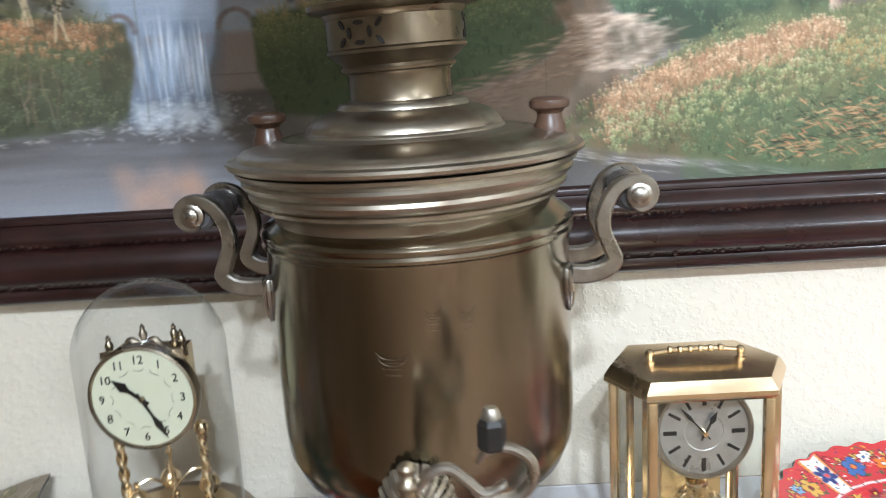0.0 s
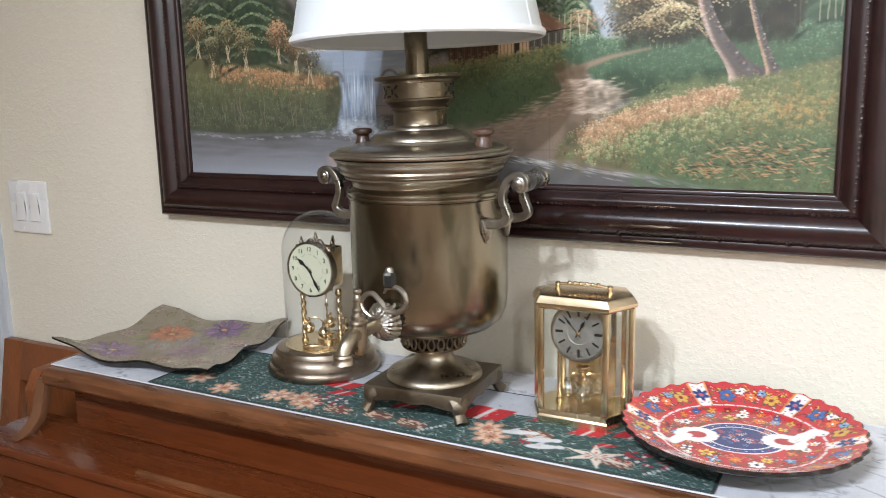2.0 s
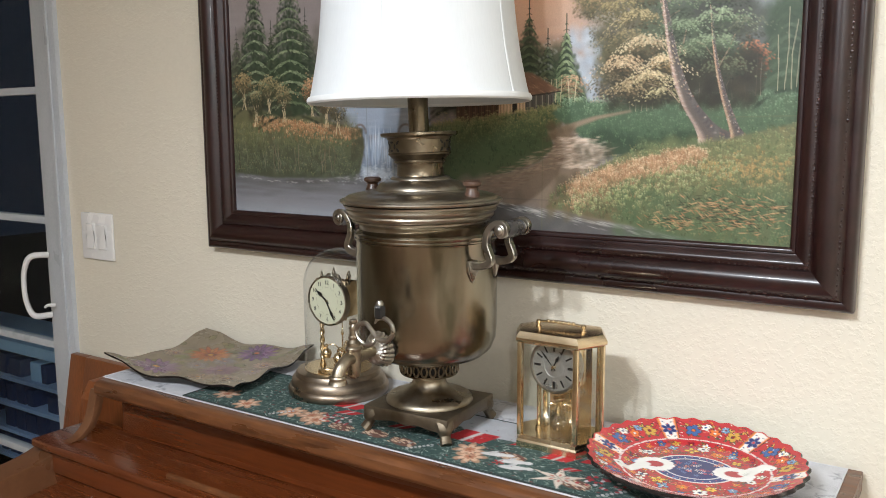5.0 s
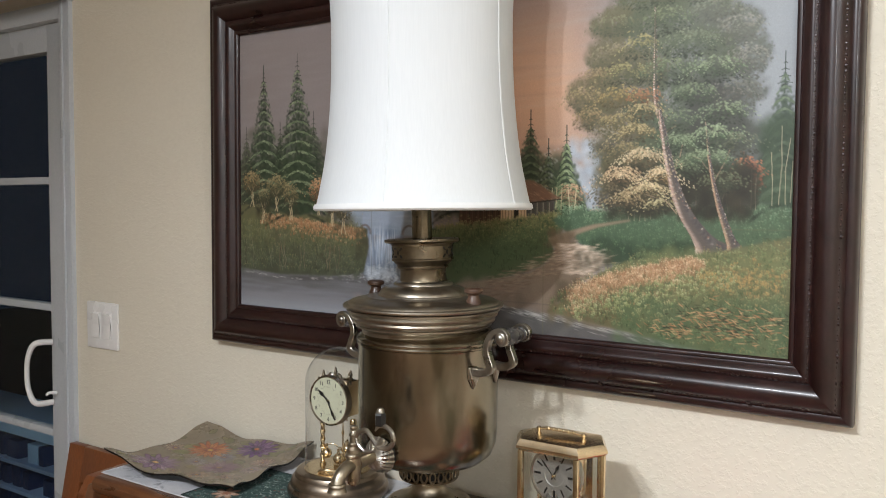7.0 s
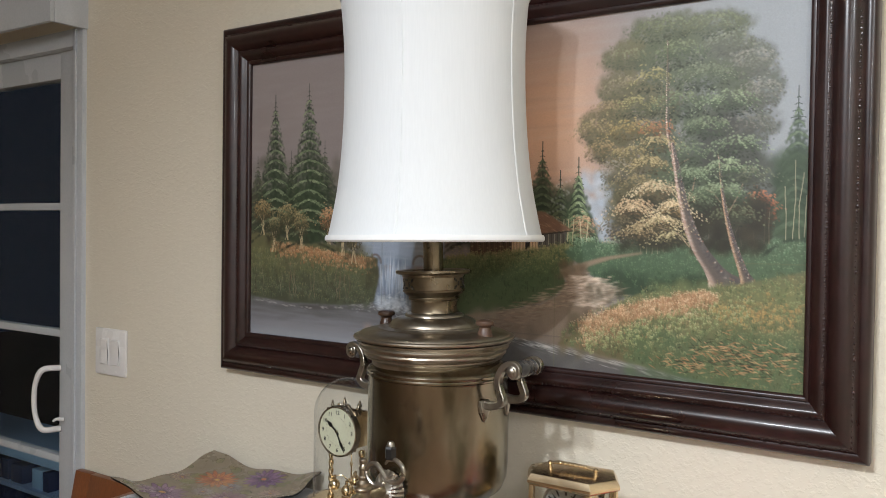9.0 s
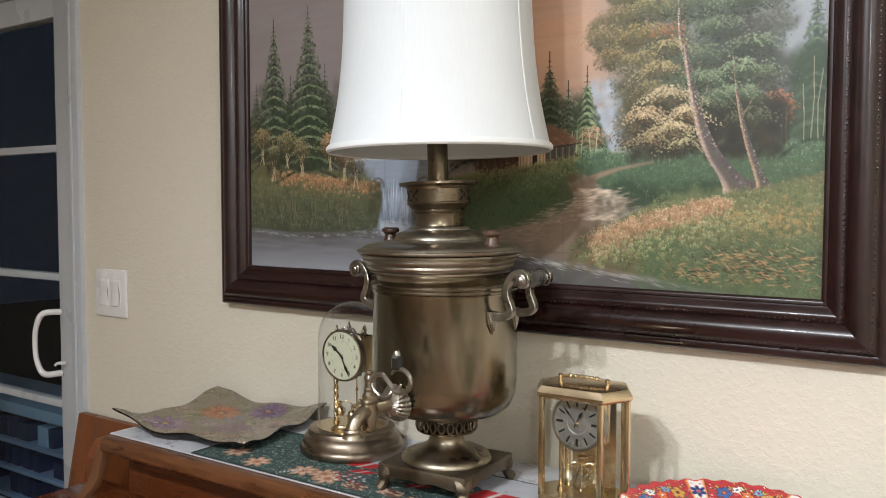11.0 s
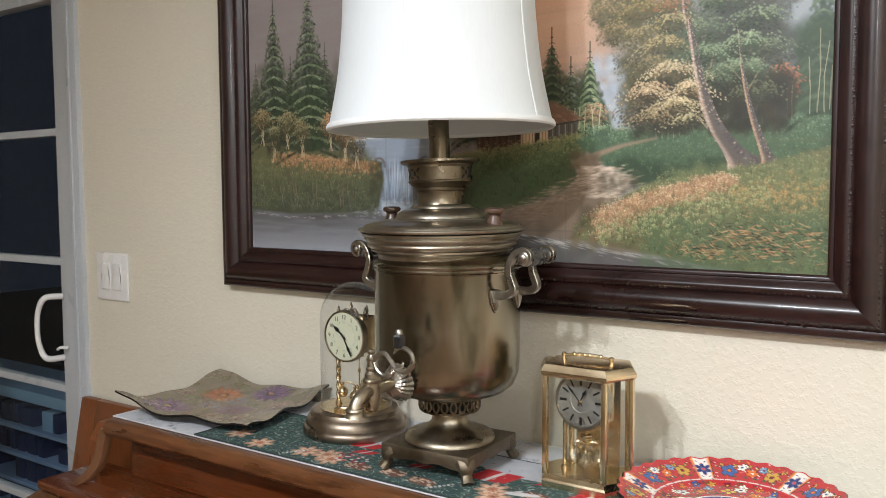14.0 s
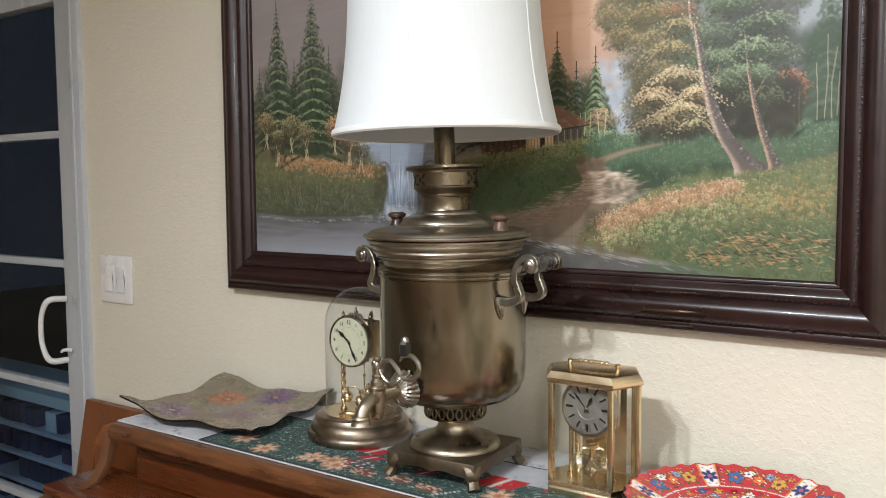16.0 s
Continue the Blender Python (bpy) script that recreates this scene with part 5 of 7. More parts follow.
    line(((0.62, 0.614), (0.676, 0.602)), 0.8, (54, 44, 38), 0.7)

    # shaded bank below the cottage
    blot(im, P((0.415, 0.70), (0.48, 0.685), (0.56, 0.672), (0.62, 0.655), (0.672, 0.645), (0.68, 0.69), (0.66, 0.715), (0.668, 0.76), (0.64, 0.80), (0.57, 0.84), (0.50, 0.865), (0.43, 0.85), (0.415, 0.78)), (84, 100, 66), feather=6)
    for k in range(900):
        x = rnd.uniform(0.42, 0.675)
        edge = 0.700 - 0.21 * (x - 0.42)
        y = edge + abs(rnd.gauss(0, 0.06))
        if y > 0.865 - 0.28 * max(0, x - 0.50):
            continue
        deep = min((y - edge) / 0.10, 1)
        tuft(x, y, rnd.uniform(4, 8), mixed((122, 128, 80), (58, 78, 50), deep, rnd, 7), mixed(pick((174, 164, 112), (150, 156, 100), (190, 160, 110)), pick((92, 116, 76), (110, 128, 84), (50, 62, 42)), deep), 4, 0.48)
    for k in range(90):
        mark(rnd.uniform(0.46, 0.67), 0.700 - 0.05 * rnd.random() ** 0.5, rnd.uniform(1.2, 2.4), 0.9, 0, pick((206, 176, 128), (178, 170, 116)), 0.4, 0.9)

    # meadow behind the large tree
    blot(im, P((0.66, 0.66), (0.70, 0.630), (0.80, 0.640), (0.92, 0.620), (1.0, 0.605), (1.0, 0.76), (0.88, 0.765), (0.78, 0.785), (0.74, 0.775), (0.70, 0.715)), (78, 104, 78), other=(86, 108, 80), flow=0, feather=6)
    haze(0.72, 0.90, 0.72, 0.785, 180, 10, (46, 66, 48), (66, 88, 60), 0.34)
    for k in range(1000):
        x = rnd.uniform(0.672, 1.0)
        top = 0.628 + 0.10 * max(0, 0.70 - x) - 0.05 * max(0, x - 0.82)
        y = top + 0.13 * rnd.random() ** 1.2
        deep = min((y - top) / 0.11, 1)
        tuft(x, y, rnd.uniform(3, 6), mixed((92, 124, 92), (62, 90, 62), deep, rnd, 6), mixed(pick((168, 196, 166), (142, 172, 138), (190, 204, 176)), pick((84, 112, 76), (112, 138, 96), (48, 68, 46)), deep ** 0.7), 3, 0.44)
    # right-hand fir, red bush, pale young stems
    fir(0.982, 0.245, 0.60, 0.036, (58, 76, 58), (88, 108, 84), (124, 142, 114), 11, 0.7)
    haze(0.955, 1.0, 0.40, 0.61, 130, 9, (54, 74, 52), (86, 106, 78), 0.36)
    clump(0.938, 0.545, 0.024, 0.050, (112, 72, 50), (170, 98, 62), (206, 134, 90), 0.9, 0.7, 0.45, 1.7)
    for x, y, ln in ((0.932, 0.630, 0.07), (0.944, 0.628, 0.10), (0.950, 0.628, 0.08), (0.970, 0.618, 0.13), (0.978, 0.615, 0.19), (0.986, 0.615, 0.16), (0.992, 0.61, 0.10), (0.910, 0.635, 0.07), (0.916, 0.635, 0.06), (0.872, 0.645, 0.06), (0.788, 0.66, 0.08), (0.796, 0.66, 0.06), (0.804, 0.66, 0.07), (0.812, 0.655, 0.06), (0.780, 0.655, 0.05)):
        line(((x, y), (x + rnd.uniform(-0.003, 0.003), y - 0.5 * ln), (x + rnd.uniform(-0.006, 0.006), y - ln)), 0.5, (190, 180, 150), 0.30)

    # the large tree: soft far mass, stems, then leafy mounds from the top down
    soft = ((0.81, 0.075, 0.060, 0.050), (0.875, 0.085, 0.050, 0.050), (0.755, 0.130, 0.040, 0.045), (0.83, 0.150, 0.070, 0.060), (0.905, 0.165, 0.050, 0.055), (0.748, 0.215, 0.036, 0.05), (0.925, 0.240, 0.044, 0.06), (0.85, 0.240, 0.080, 0.08), (0.775, 0.270, 0.060, 0.07), (0.725, 0.320, 0.046, 0.06), (0.90, 0.330, 0.060, 0.08), (0.76, 0.375, 0.060, 0.06), (0.84, 0.370, 0.070, 0.08), (0.89, 0.430, 0.060, 0.07), (0.775, 0.465, 0.054, 0.07), (0.84, 0.480, 0.060, 0.07), (0.775, 0.550, 0.050, 0.06), (0.87, 0.545, 0.070, 0.06))
    for cx, cy, rx, ry in soft:
        deep = min(max((cy - 0.08) / 0.34, 0), 1)
        hue = (118, 108, 72) if cx < 0.79 else (94, 100, 92) if cx > 0.88 else (90, 104, 78)
        mid = mixed((122, 126, 102), hue, 0.35 + 0.5 * deep)
        for k in range(int(15000 * rx * (1 + ry))):
            t, d = rnd.uniform(0, 6.283), math.sqrt(rnd.random()) * rnd.uniform(0.8, 1.08)
            big = rnd.random() < 0.4
            c = mixed(mixed(mid, (52, 62, 46), 0.15 + 0.40 * deep), mid, min(max(0.5 - 0.5 * d * math.sin(t) + rnd.gauss(0, 0.2), 0), 1), rnd, 6)
            mark(cx + d * rx * math.cos(t), cy + d * ry * math.sin(t), rnd.uniform(4, 8) if big else rnd.uniform(1.0, 2.2), rnd.uniform(3, 6) if big else rnd.uniform(0.8, 1.6), rnd.uniform(0, 3), c, 0.34 if big else 0.62, 1 if big else 0.85)
    haze(0.75, 0.95, 0.52, 0.645, 420, 9, (44, 44, 32), (76, 68, 48), 0.50)
    haze(0.86, 0.935, 0.30, 0.46, 110, 10, (66, 68, 62), (84, 84, 78), 0.30)

    def trunk(pts, w0, w1, pale, flare):
        run = smooth_line([(a, b, 0) for a, b in pts], 22)
        for i, p in enumerate(run):
            t = i / (len(run) - 1)
            root = max(0, 1 - t * 7) ** 2
            w = w0 + (w1 - w0) * t ** 0.65 + flare * root
            mark(p[0] + 0.5 * flare * root / W * q, p[1], w, w * 0.7, 0, (104, 94, 88), 0.9, 0.4)
            mark(p[0] - 0.45 * w * q / W, p[1], w * 0.50, w * 0.5, 0, mixed(pale, (196, 144, 120), rnd.random() * 0.7, rnd, 12), 0.85, 0.6)
            mark(p[0] + 0.5 * (w + flare * root) * q / W, p[1], w * 0.5, w * 0.5, 0, mixed((70, 68, 72), (112, 108, 108), rnd.random()), 0.75, 0.7)
            for j in range(4):
                mark(p[0] + rnd.uniform(-0.9, 0.9) * w * q / W, p[1] + rnd.uniform(-0.004, 0.004), w * rnd.uniform(0.10, 0.26), 0.8 + w * 0.05, rnd.uniform(-0.7, 0.5), pick((62, 54, 52), (222, 206, 192), (128, 112, 104), (178, 122, 100)), 0.5, 0.8)

    trunk([(0.899, 0.746), (0.878, 0.690), (0.860, 0.640), (0.845, 0.575), (0.835, 0.50), (0.827, 0.42), (0.816, 0.335), (0.814, 0.20), (0.813, 0.10)], 11.5, 0.9, (238, 218, 204), 6)
    trunk([(0.925, 0.730), (0.915, 0.680), (0.905, 0.625), (0.896, 0.560), (0.889, 0.48), (0.884, 0.40)], 6.0, 0.8, (222, 194, 144), 2)
    for pts in (((0.848, 0.64), (0.832, 0.605), (0.805, 0.590)), ((0.828, 0.51), (0.815, 0.48), (0.802, 0.485)), ((0.836, 0.56), (0.850, 0.50), (0.854, 0.46)), ((0.896, 0.56), (0.910, 0.51), (0.916, 0.48)), ((0.894, 0.54), (0.878, 0.50), (0.868, 0.49)), ((0.822, 0.44), (0.836, 0.42), (0.846, 0.41))):
        line(pts, 0.8, (150, 130, 106), 0.6)
    olive, leafy, deepg = (112, 116, 84), (140, 154, 112), (60, 72, 52)
    green, fresh, shade_g = (78, 100, 72), (152, 172, 134), (44, 58, 42)
    ochre, straw, umber = (130, 112, 72), (202, 180, 124), (78, 70, 46)
    cream, husk = (232, 212, 172), (142, 114, 78)
    mauve, pale_m = (104, 102, 98), (156, 154, 146)
    mounds = (
        (0.808, 0.070, 0.045, 0.035, deepg, olive, leafy, 0.30, 0.35), (0.872, 0.075, 0.040, 0.035, deepg, olive, leafy, 0.30, 0.35), (0.752, 0.135, 0.034, 0.030, (100, 104, 82), olive, (146, 150, 112), 0.25, 0.35),
        (0.895, 0.125, 0.034, 0.035, mauve, (116, 122, 104), (150, 158, 136), 0.3, 0.35), (0.830, 0.140, 0.042, 0.040, deepg, (88, 106, 76), leafy, 0.40, 0.45),
        (0.752, 0.215, 0.030, 0.035, (108, 100, 80), (134, 124, 96), (166, 154, 118), 0.30, 0.35), (0.925, 0.185, 0.032, 0.045, mauve, (122, 122, 112), pale_m, 0.4, 0.38), (0.790, 0.200, 0.030, 0.035, deepg, (116, 116, 74), (196, 180, 112), 0.6, 0.45),
        (0.862, 0.205, 0.045, 0.040, shade_g, (88, 104, 78), (140, 152, 120), 0.5, 0.48), (0.935, 0.260, 0.030, 0.045, mauve, (116, 114, 108), pale_m, 0.5, 0.40), (0.728, 0.270, 0.026, 0.032, (112, 96, 72), (146, 124, 88), (182, 154, 112), 0.4, 0.36),
        (0.772, 0.270, 0.036, 0.035, deepg, (110, 112, 72), (180, 170, 106), 0.6, 0.45), (0.828, 0.270, 0.036, 0.040, shade_g, green, leafy, 0.5, 0.5), (0.895, 0.275, 0.042, 0.036, shade_g, (84, 106, 78), fresh, 0.9, 0.55),
        (0.712, 0.325, 0.030, 0.036, (104, 94, 66), (144, 124, 82), (186, 162, 110), 0.5, 0.40), (0.920, 0.340, 0.036, 0.040, mauve, (92, 92, 86), (134, 134, 126), 0.4, 0.42), (0.765, 0.330, 0.036, 0.032, (104, 88, 52), (140, 116, 64), (190, 164, 92), 0.6, 0.45),
        (0.798, 0.330, 0.026, 0.024, (140, 84, 48), (176, 104, 60), (200, 130, 80), 0.3, 0.45), (0.868, 0.335, 0.034, 0.032, shade_g, green, (140, 158, 120), 0.7, 0.5), (0.908, 0.385, 0.034, 0.032, shade_g, (80, 102, 74), fresh, 0.9, 0.52),
        (0.720, 0.385, 0.032, 0.034, (100, 86, 58), (136, 112, 74), (176, 148, 100), 0.5, 0.42), (0.798, 0.370, 0.028, 0.028, umber, ochre, straw, 1.5, 0.55), (0.762, 0.400, 0.032, 0.030, (92, 84, 54), (126, 112, 70), (176, 156, 100), 0.7, 0.46),
        (0.845, 0.400, 0.030, 0.034, shade_g, green, (136, 154, 114), 0.6, 0.48), (0.742, 0.440, 0.030, 0.036, (96, 88, 80), (128, 118, 104), (158, 150, 138), 0.4, 0.40), (0.790, 0.425, 0.030, 0.028, umber, ochre, straw, 1.5, 0.52),
        (0.898, 0.445, 0.038, 0.034, shade_g, (84, 110, 78), (168, 188, 148), 1.1, 0.55), (0.848, 0.460, 0.026, 0.030, shade_g, (74, 98, 68), fresh, 0.9, 0.5), (0.930, 0.470, 0.026, 0.036, (60, 64, 52), (84, 90, 70), (116, 122, 96), 0.4, 0.42),
        (0.768, 0.480, 0.034, 0.036, (76, 72, 48), (116, 104, 68), (166, 146, 98), 0.7, 0.46), (0.888, 0.505, 0.038, 0.034, shade_g, (78, 104, 72), fresh, 1.0, 0.52), (0.855, 0.530, 0.026, 0.030, (46, 54, 40), (72, 88, 62), (124, 142, 104), 0.7, 0.46),
        (0.802, 0.495, 0.030, 0.034, umber, husk, cream, 1.9, 0.58), (0.768, 0.545, 0.030, 0.034, umber, (150, 114, 80), (226, 194, 150), 1.6, 0.54), (0.826, 0.545, 0.022, 0.032, umber, (168, 128, 74), cream, 1.9, 0.58), (0.905, 0.560, 0.030, 0.030, (46, 52, 38), (76, 88, 60), (128, 138, 98), 0.7, 0.44),
        (0.744, 0.590, 0.026, 0.036, (60, 56, 42), (92, 82, 58), (134, 118, 84), 0.5, 0.44), (0.806, 0.585, 0.030, 0.030, umber, (132, 112, 72), (230, 212, 160), 1.8, 0.55), (0.772, 0.610, 0.028, 0.030, (62, 56, 40), (122, 100, 66), (196, 170, 124), 1.2, 0.5), (0.822, 0.620, 0.022, 0.024, (58, 54, 38), (120, 110, 70), (214, 200, 150), 1.4, 0.5))
    for cx, cy, rx, ry, lo, mi, hi, tips, a in mounds:
        clump(cx, cy, rx, ry, mixed(lo, (104, 104, 84), 0.22), mixed(mi, (134, 132, 108), 0.22), mixed(hi, (196, 194, 166), 0.15), 0.7, tips * 2.0, a * 0.92, 1.9)
    # stems in front of the leaves, and the pale fans that hang before them
    trunk([(0.899, 0.746), (0.879, 0.692), (0.860, 0.640), (0.846, 0.575), (0.835, 0.50), (0.828, 0.43), (0.822, 0.37)], 11.5, 1.8, (238, 218, 204), 8)
    trunk([(0.925, 0.730), (0.915, 0.680), (0.905, 0.625), (0.896, 0.560), (0.889, 0.49)], 5.4, 1.4, (214, 186, 140), 2)
    line(((0.816, 0.33), (0.814, 0.24), (0.813, 0.12)), 0.8, (104, 104, 84), 0.6)
    for cx, cy, rx, ry in ((0.800, 0.492, 0.028, 0.030), (0.824, 0.540, 0.018, 0.026), (0.804, 0.580, 0.028, 0.026), (0.766, 0.548, 0.026, 0.028), (0.842, 0.455, 0.022, 0.022)):
        warm_tip = cx < 0.84
        clump(cx, cy, rx, ry, umber if warm_tip else shade_g, husk if warm_tip else green, cream if warm_tip else fresh, 0.22, 2.2, 0.42, 1.5)

    # winding path, bright where the light falls on it
    blot(im, P((0.782, 0.657), (0.725, 0.673), (0.690, 0.692), (0.655, 0.712), (0.668, 0.745), (0.655, 0.785), (0.625, 0.815), (0.560, 0.842), (0.47, 0.868), (0.46, 0.945), (0.60, 0.926), (0.672, 0.895), (0.704, 0.851), (0.736, 0.795), (0.745, 0.765), (0.715, 0.735), (0.690, 0.722), (0.702, 0.700), (0.735, 0.679), (0.782, 0.661)), (150, 130, 108), other=(132, 118, 104), flow=1, feather=5)
    haze(0.50, 0.67, 0.85, 0.93, 190, 11, (120, 104, 92), (156, 138, 120), 0.30)
    haze(0.655, 0.70, 0.69, 0.735, 60, 5, (124, 100, 76), (108, 92, 70), 0.40)
    for k in range(520):
        t = rnd.random()
        x, y = 0.712 - 0.16 * t + rnd.uniform(-0.032, 0.030), 0.735 + 0.15 * t + rnd.uniform(-0.02, 0.02)
        mark(x, y, rnd.uniform(2.5, 8), rnd.uniform(0.6, 1.3), rnd.uniform(-0.3, 0.05), mixed((112, 88, 72), (222, 198, 176), rnd.random() ** 1.1 * (1.1 - 0.75 * t), rnd, 8), 0.42, 0.9)
    for k in range(420):
        t = rnd.random()
        mark(0.697 + 0.022 * math.sin(3.1 * t) + rnd.gauss(0, 0.012 + 0.006 * math.sin(3.1 * t)), 0.728 + 0.085 * t, rnd.uniform(3, 8), rnd.uniform(0.6, 1.5), rnd.uniform(-0.25, 0.1), mixed((196, 170, 150), (238, 224, 208), rnd.random()), 0.26, 1)
    haze(0.70, 0.755, 0.745, 0.80, 50, 6, (74, 72, 52), (92, 84, 62), 0.32)
    haze(0.67, 0.71, 0.83, 0.89, 40, 7, (92, 82, 62), (112, 96, 74), 0.30)

    # stream along the lower edge
    blot(im, P((0.44, 0.925), (0.58, 0.920), (0.70, 0.942), (0.80, 0.972), (0.90, 1.0), (0.44, 1.0)), (84, 82, 82), other=(108, 104, 104), feather=8)
    haze(0.46, 0.70, 0.93, 1.0, 140, 11, (74, 74, 72), (122, 118, 116), 0.28)
    for k in range(200):
        t = rnd.random()
        mark(0.570 + 0.29 * t + rnd.gauss(0, 0.012), 0.915 + 0.075 * t ** 1.1 + abs(rnd.gauss(0, 0.008)), rnd.uniform(3, 11), rnd.uniform(0.5, 1.0), 0.20, mixed((120, 118, 116), (226, 224, 222), rnd.random() ** 1.4), 0.44, 0.9)

    # near slope with grass, dry stalks and flowers
    blot(im, P((0.655, 0.925), (0.70, 0.862), (0.735, 0.808), (0.776, 0.770), (0.83, 0.752), (0.87, 0.748), (0.921, 0.728), (1.0, 0.69), (1.0, 1.0), (0.90, 0.998), (0.80, 0.968), (0.70, 0.938)), (108, 110, 72), other=(112, 114, 78), feather=6)
    haze(0.80, 1.0, 0.74, 0.80, 130, 10, (108, 118, 76), (126, 130, 84), 0.30)
    haze(0.82, 1.0, 0.78, 0.87, 170, 11, (122, 116, 76), (106, 112, 74), 0.30)
    haze(0.76, 1.0, 0.86, 1.0, 280, 11, (70, 96, 66), (94, 112, 76), 0.34)
    haze(0.66, 0.76, 0.87, 0.95, 100, 9, (96, 90, 62), (124, 106, 74), 0.34)

    for k in range(2300):
        x, y = rnd.uniform(0.66, 1.0), rnd.uniform(0.69, 1.0)
        edge = 0.748 + (0.90 * max(0, 0.79 - x) + 0.10 * max(0, 0.87 - x) if x < 0.87 else -0.40 * (x - 0.87))
        if y < edge or y > 0.930 + 0.30 * (x - 0.68):
            continue
        deep = min(max((y - 0.78) / 0.16, 0), 1)
        c = mixed(pick((112, 118, 74), (100, 116, 74), (118, 116, 74)), pick((70, 100, 66), (88, 104, 66), (84, 92, 60)), deep, rnd, 8)
        tuft(x, y, rnd.uniform(3, 7), c, mixed(c, pick((210, 206, 154), (158, 178, 122), (184, 152, 96), (46, 60, 38)), 0.55), 4, 0.46)
    for k in range(950):
        t = rnd.random()
        x = 0.695 + 0.185 * t + rnd.uniform(-0.015, 0.01)
        y = 0.872 - 0.112 * t ** 0.62 + abs(rnd.gauss(0, 0.020 + 0.012 * (1 - t)))
        tuft(x, y, rnd.uniform(4, 8), pick((168, 124, 86), (154, 114, 80), (136, 108, 72)), pick((218, 184, 142), (232, 208, 172), (188, 142, 102), (120, 96, 64)), 4, 0.42)
    for k in range(300):
        x = rnd.uniform(0.70, 0.93)
        y = 0.905 - 0.50 * (x - 0.72) + rnd.gauss(0, 0.018)
        tuft(x, y, rnd.uniform(3, 5), (116, 128, 80), pick((196, 200, 150), (164, 176, 118), (206, 190, 142)), 4, 0.36)
    for k in range(150):
        x, y = pick(0.90, 0.93, 0.955, 0.975) + rnd.gauss(0, 0.016), rnd.gauss(0.808, 0.020)
        tuft(x, y, rnd.uniform(2.5, 4.5), (156, 126, 74), pick((206, 168, 96), (186, 142, 82), (176, 160, 106)), 4, 0.34)
    for cx, cy, sx, sy, n in ((0.890, 0.905, 0.024, 0.016, 170), (0.845, 0.945, 0.020, 0.012, 90), (0.925, 0.940, 0.022, 0.014, 110), (0.960, 0.90, 0.02, 0.016, 70)):
        for k in range(n):
            mark(rnd.gauss(cx, sx), rnd.gauss(cy, sy), rnd.uniform(2, 6), 0.7, rnd.uniform(0.0, 0.8) * pick(1, -0.4), pick((42, 42, 30), (184, 124, 80), (206, 160, 114), (58, 62, 40)), 0.55, 0.7)

    # canvas weave and the last balance of the colours
    rng = np.random.default_rng(3)
    weave = 1 + 0.030 * rng.standard_normal((H, W, 1))
    grey = im.mean(2, keepdims=True) * np.array((1.06, 1.0, 0.90))
    im = 0.76 * im + 0.24 * grey
    im = 1.36 * im ** 1.20
    return np.clip(im * weave * 1.02, 0.002, 1)


art = landscape()
CX0, CX1, CZ0, CZ1 = X0 + MW - 0.004, X1 - MW + 0.004, Z0 + MW - 0.004, Z1 - MW + 0.004
lum = art.mean(2)
canvas = sheet("canvas", art, lambda u, v: (CX0 + (CX1 - CX0) * u, -0.0165 - 0.0006 * np.clip(lum, 0, 0.6), CZ1 - (CZ1 - CZ0) * v), PAINTED)
part("canvas", canvas, PAINTED, picture, "oil landscape with firs, waterfall and a path")
part("stretcher", box(CX0, CX1, -0.0150, -0.002, CZ0, CZ1), PIANO, picture, smooth=False)

# carved bead run on the moulding's outer and inner edges
beads = bmesh.new()
rnd = random.Random(15)
for inset, off in ((0.0205, -0.0352), (0.0575, -0.0322)):
    for axis, c, lo, hi in (("x", Z0 + inset, X0 + inset, X1 - inset), ("x", Z1 - inset, X0 + inset, X1 - inset), ("z", X1 - inset, Z0 + inset, Z1 - inset), ("z", X0 + inset, Z0 + inset, Z1 - inset)):
        n = int((hi - lo) / 0.0072)
        for k in range(n):
            s = lo + (hi - lo) * (k + 0.5) / n
            c2 = c + rnd.uniform(-0.0012, 0.0012)
            st = Vector((1.25, 0.8, 1.0)) * rnd.uniform(0.75, 1.15)
            at, st = ((s, off, c2), st) if axis == "x" else ((c2, off, s), Vector((st.z, st.y, st.x)))
            bmesh.ops.create_icosphere(beads, subdivisions=1, radius=0.0025, matrix=Matrix.LocRotScale(at, None, st))
tagged(part("carved_beading", beads, FRAME, picture), kind="stuff")


def hard_flower(im, x, y, r, petals, rgb, heart, turn=0.0, thin=0.45):
    for k in range(petals):
        a = turn + 2 * math.pi * k / petals
        dab(im, x + 0.6 * r * math.cos(a), y + 0.6 * r * math.sin(a), 0.45 * r, 0.45 * r * thin, a, rgb, 0.95, 0.35)
    dab(im, x, y, 0.25 * r, 0.25 * r, 0, heart, 1, 0.4)


# ---- white cloth and Christmas runner on the piano ----
def white_cloth(W=520, H=118):
    rnd = random.Random(11)
    im = blank(W, H, (206, 206, 210))
    for k in range(150):
        x, y, r = rnd.uniform(0, W), rnd.uniform(0, H), rnd.uniform(4, 9)
        c = rnd.choice([(150, 152, 158), (172, 174, 178), (138, 140, 146)])
        for j in range(rnd.randint(4, 7)):
            a = rnd.uniform(0, 6.28)
            dab(im, x + r * 0.6 * math.cos(a), y + r * 0.6 * math.sin(a), r * 0.5, r * 0.16, a + rnd.uniform(-0.4, 0.4), c, 0.6, 0.5)
        stroke(im, [(x, y), (x + rnd.uniform(-16, 16), y + rnd.uniform(-8, 8))], 0.6, c, 0.5)
    return im


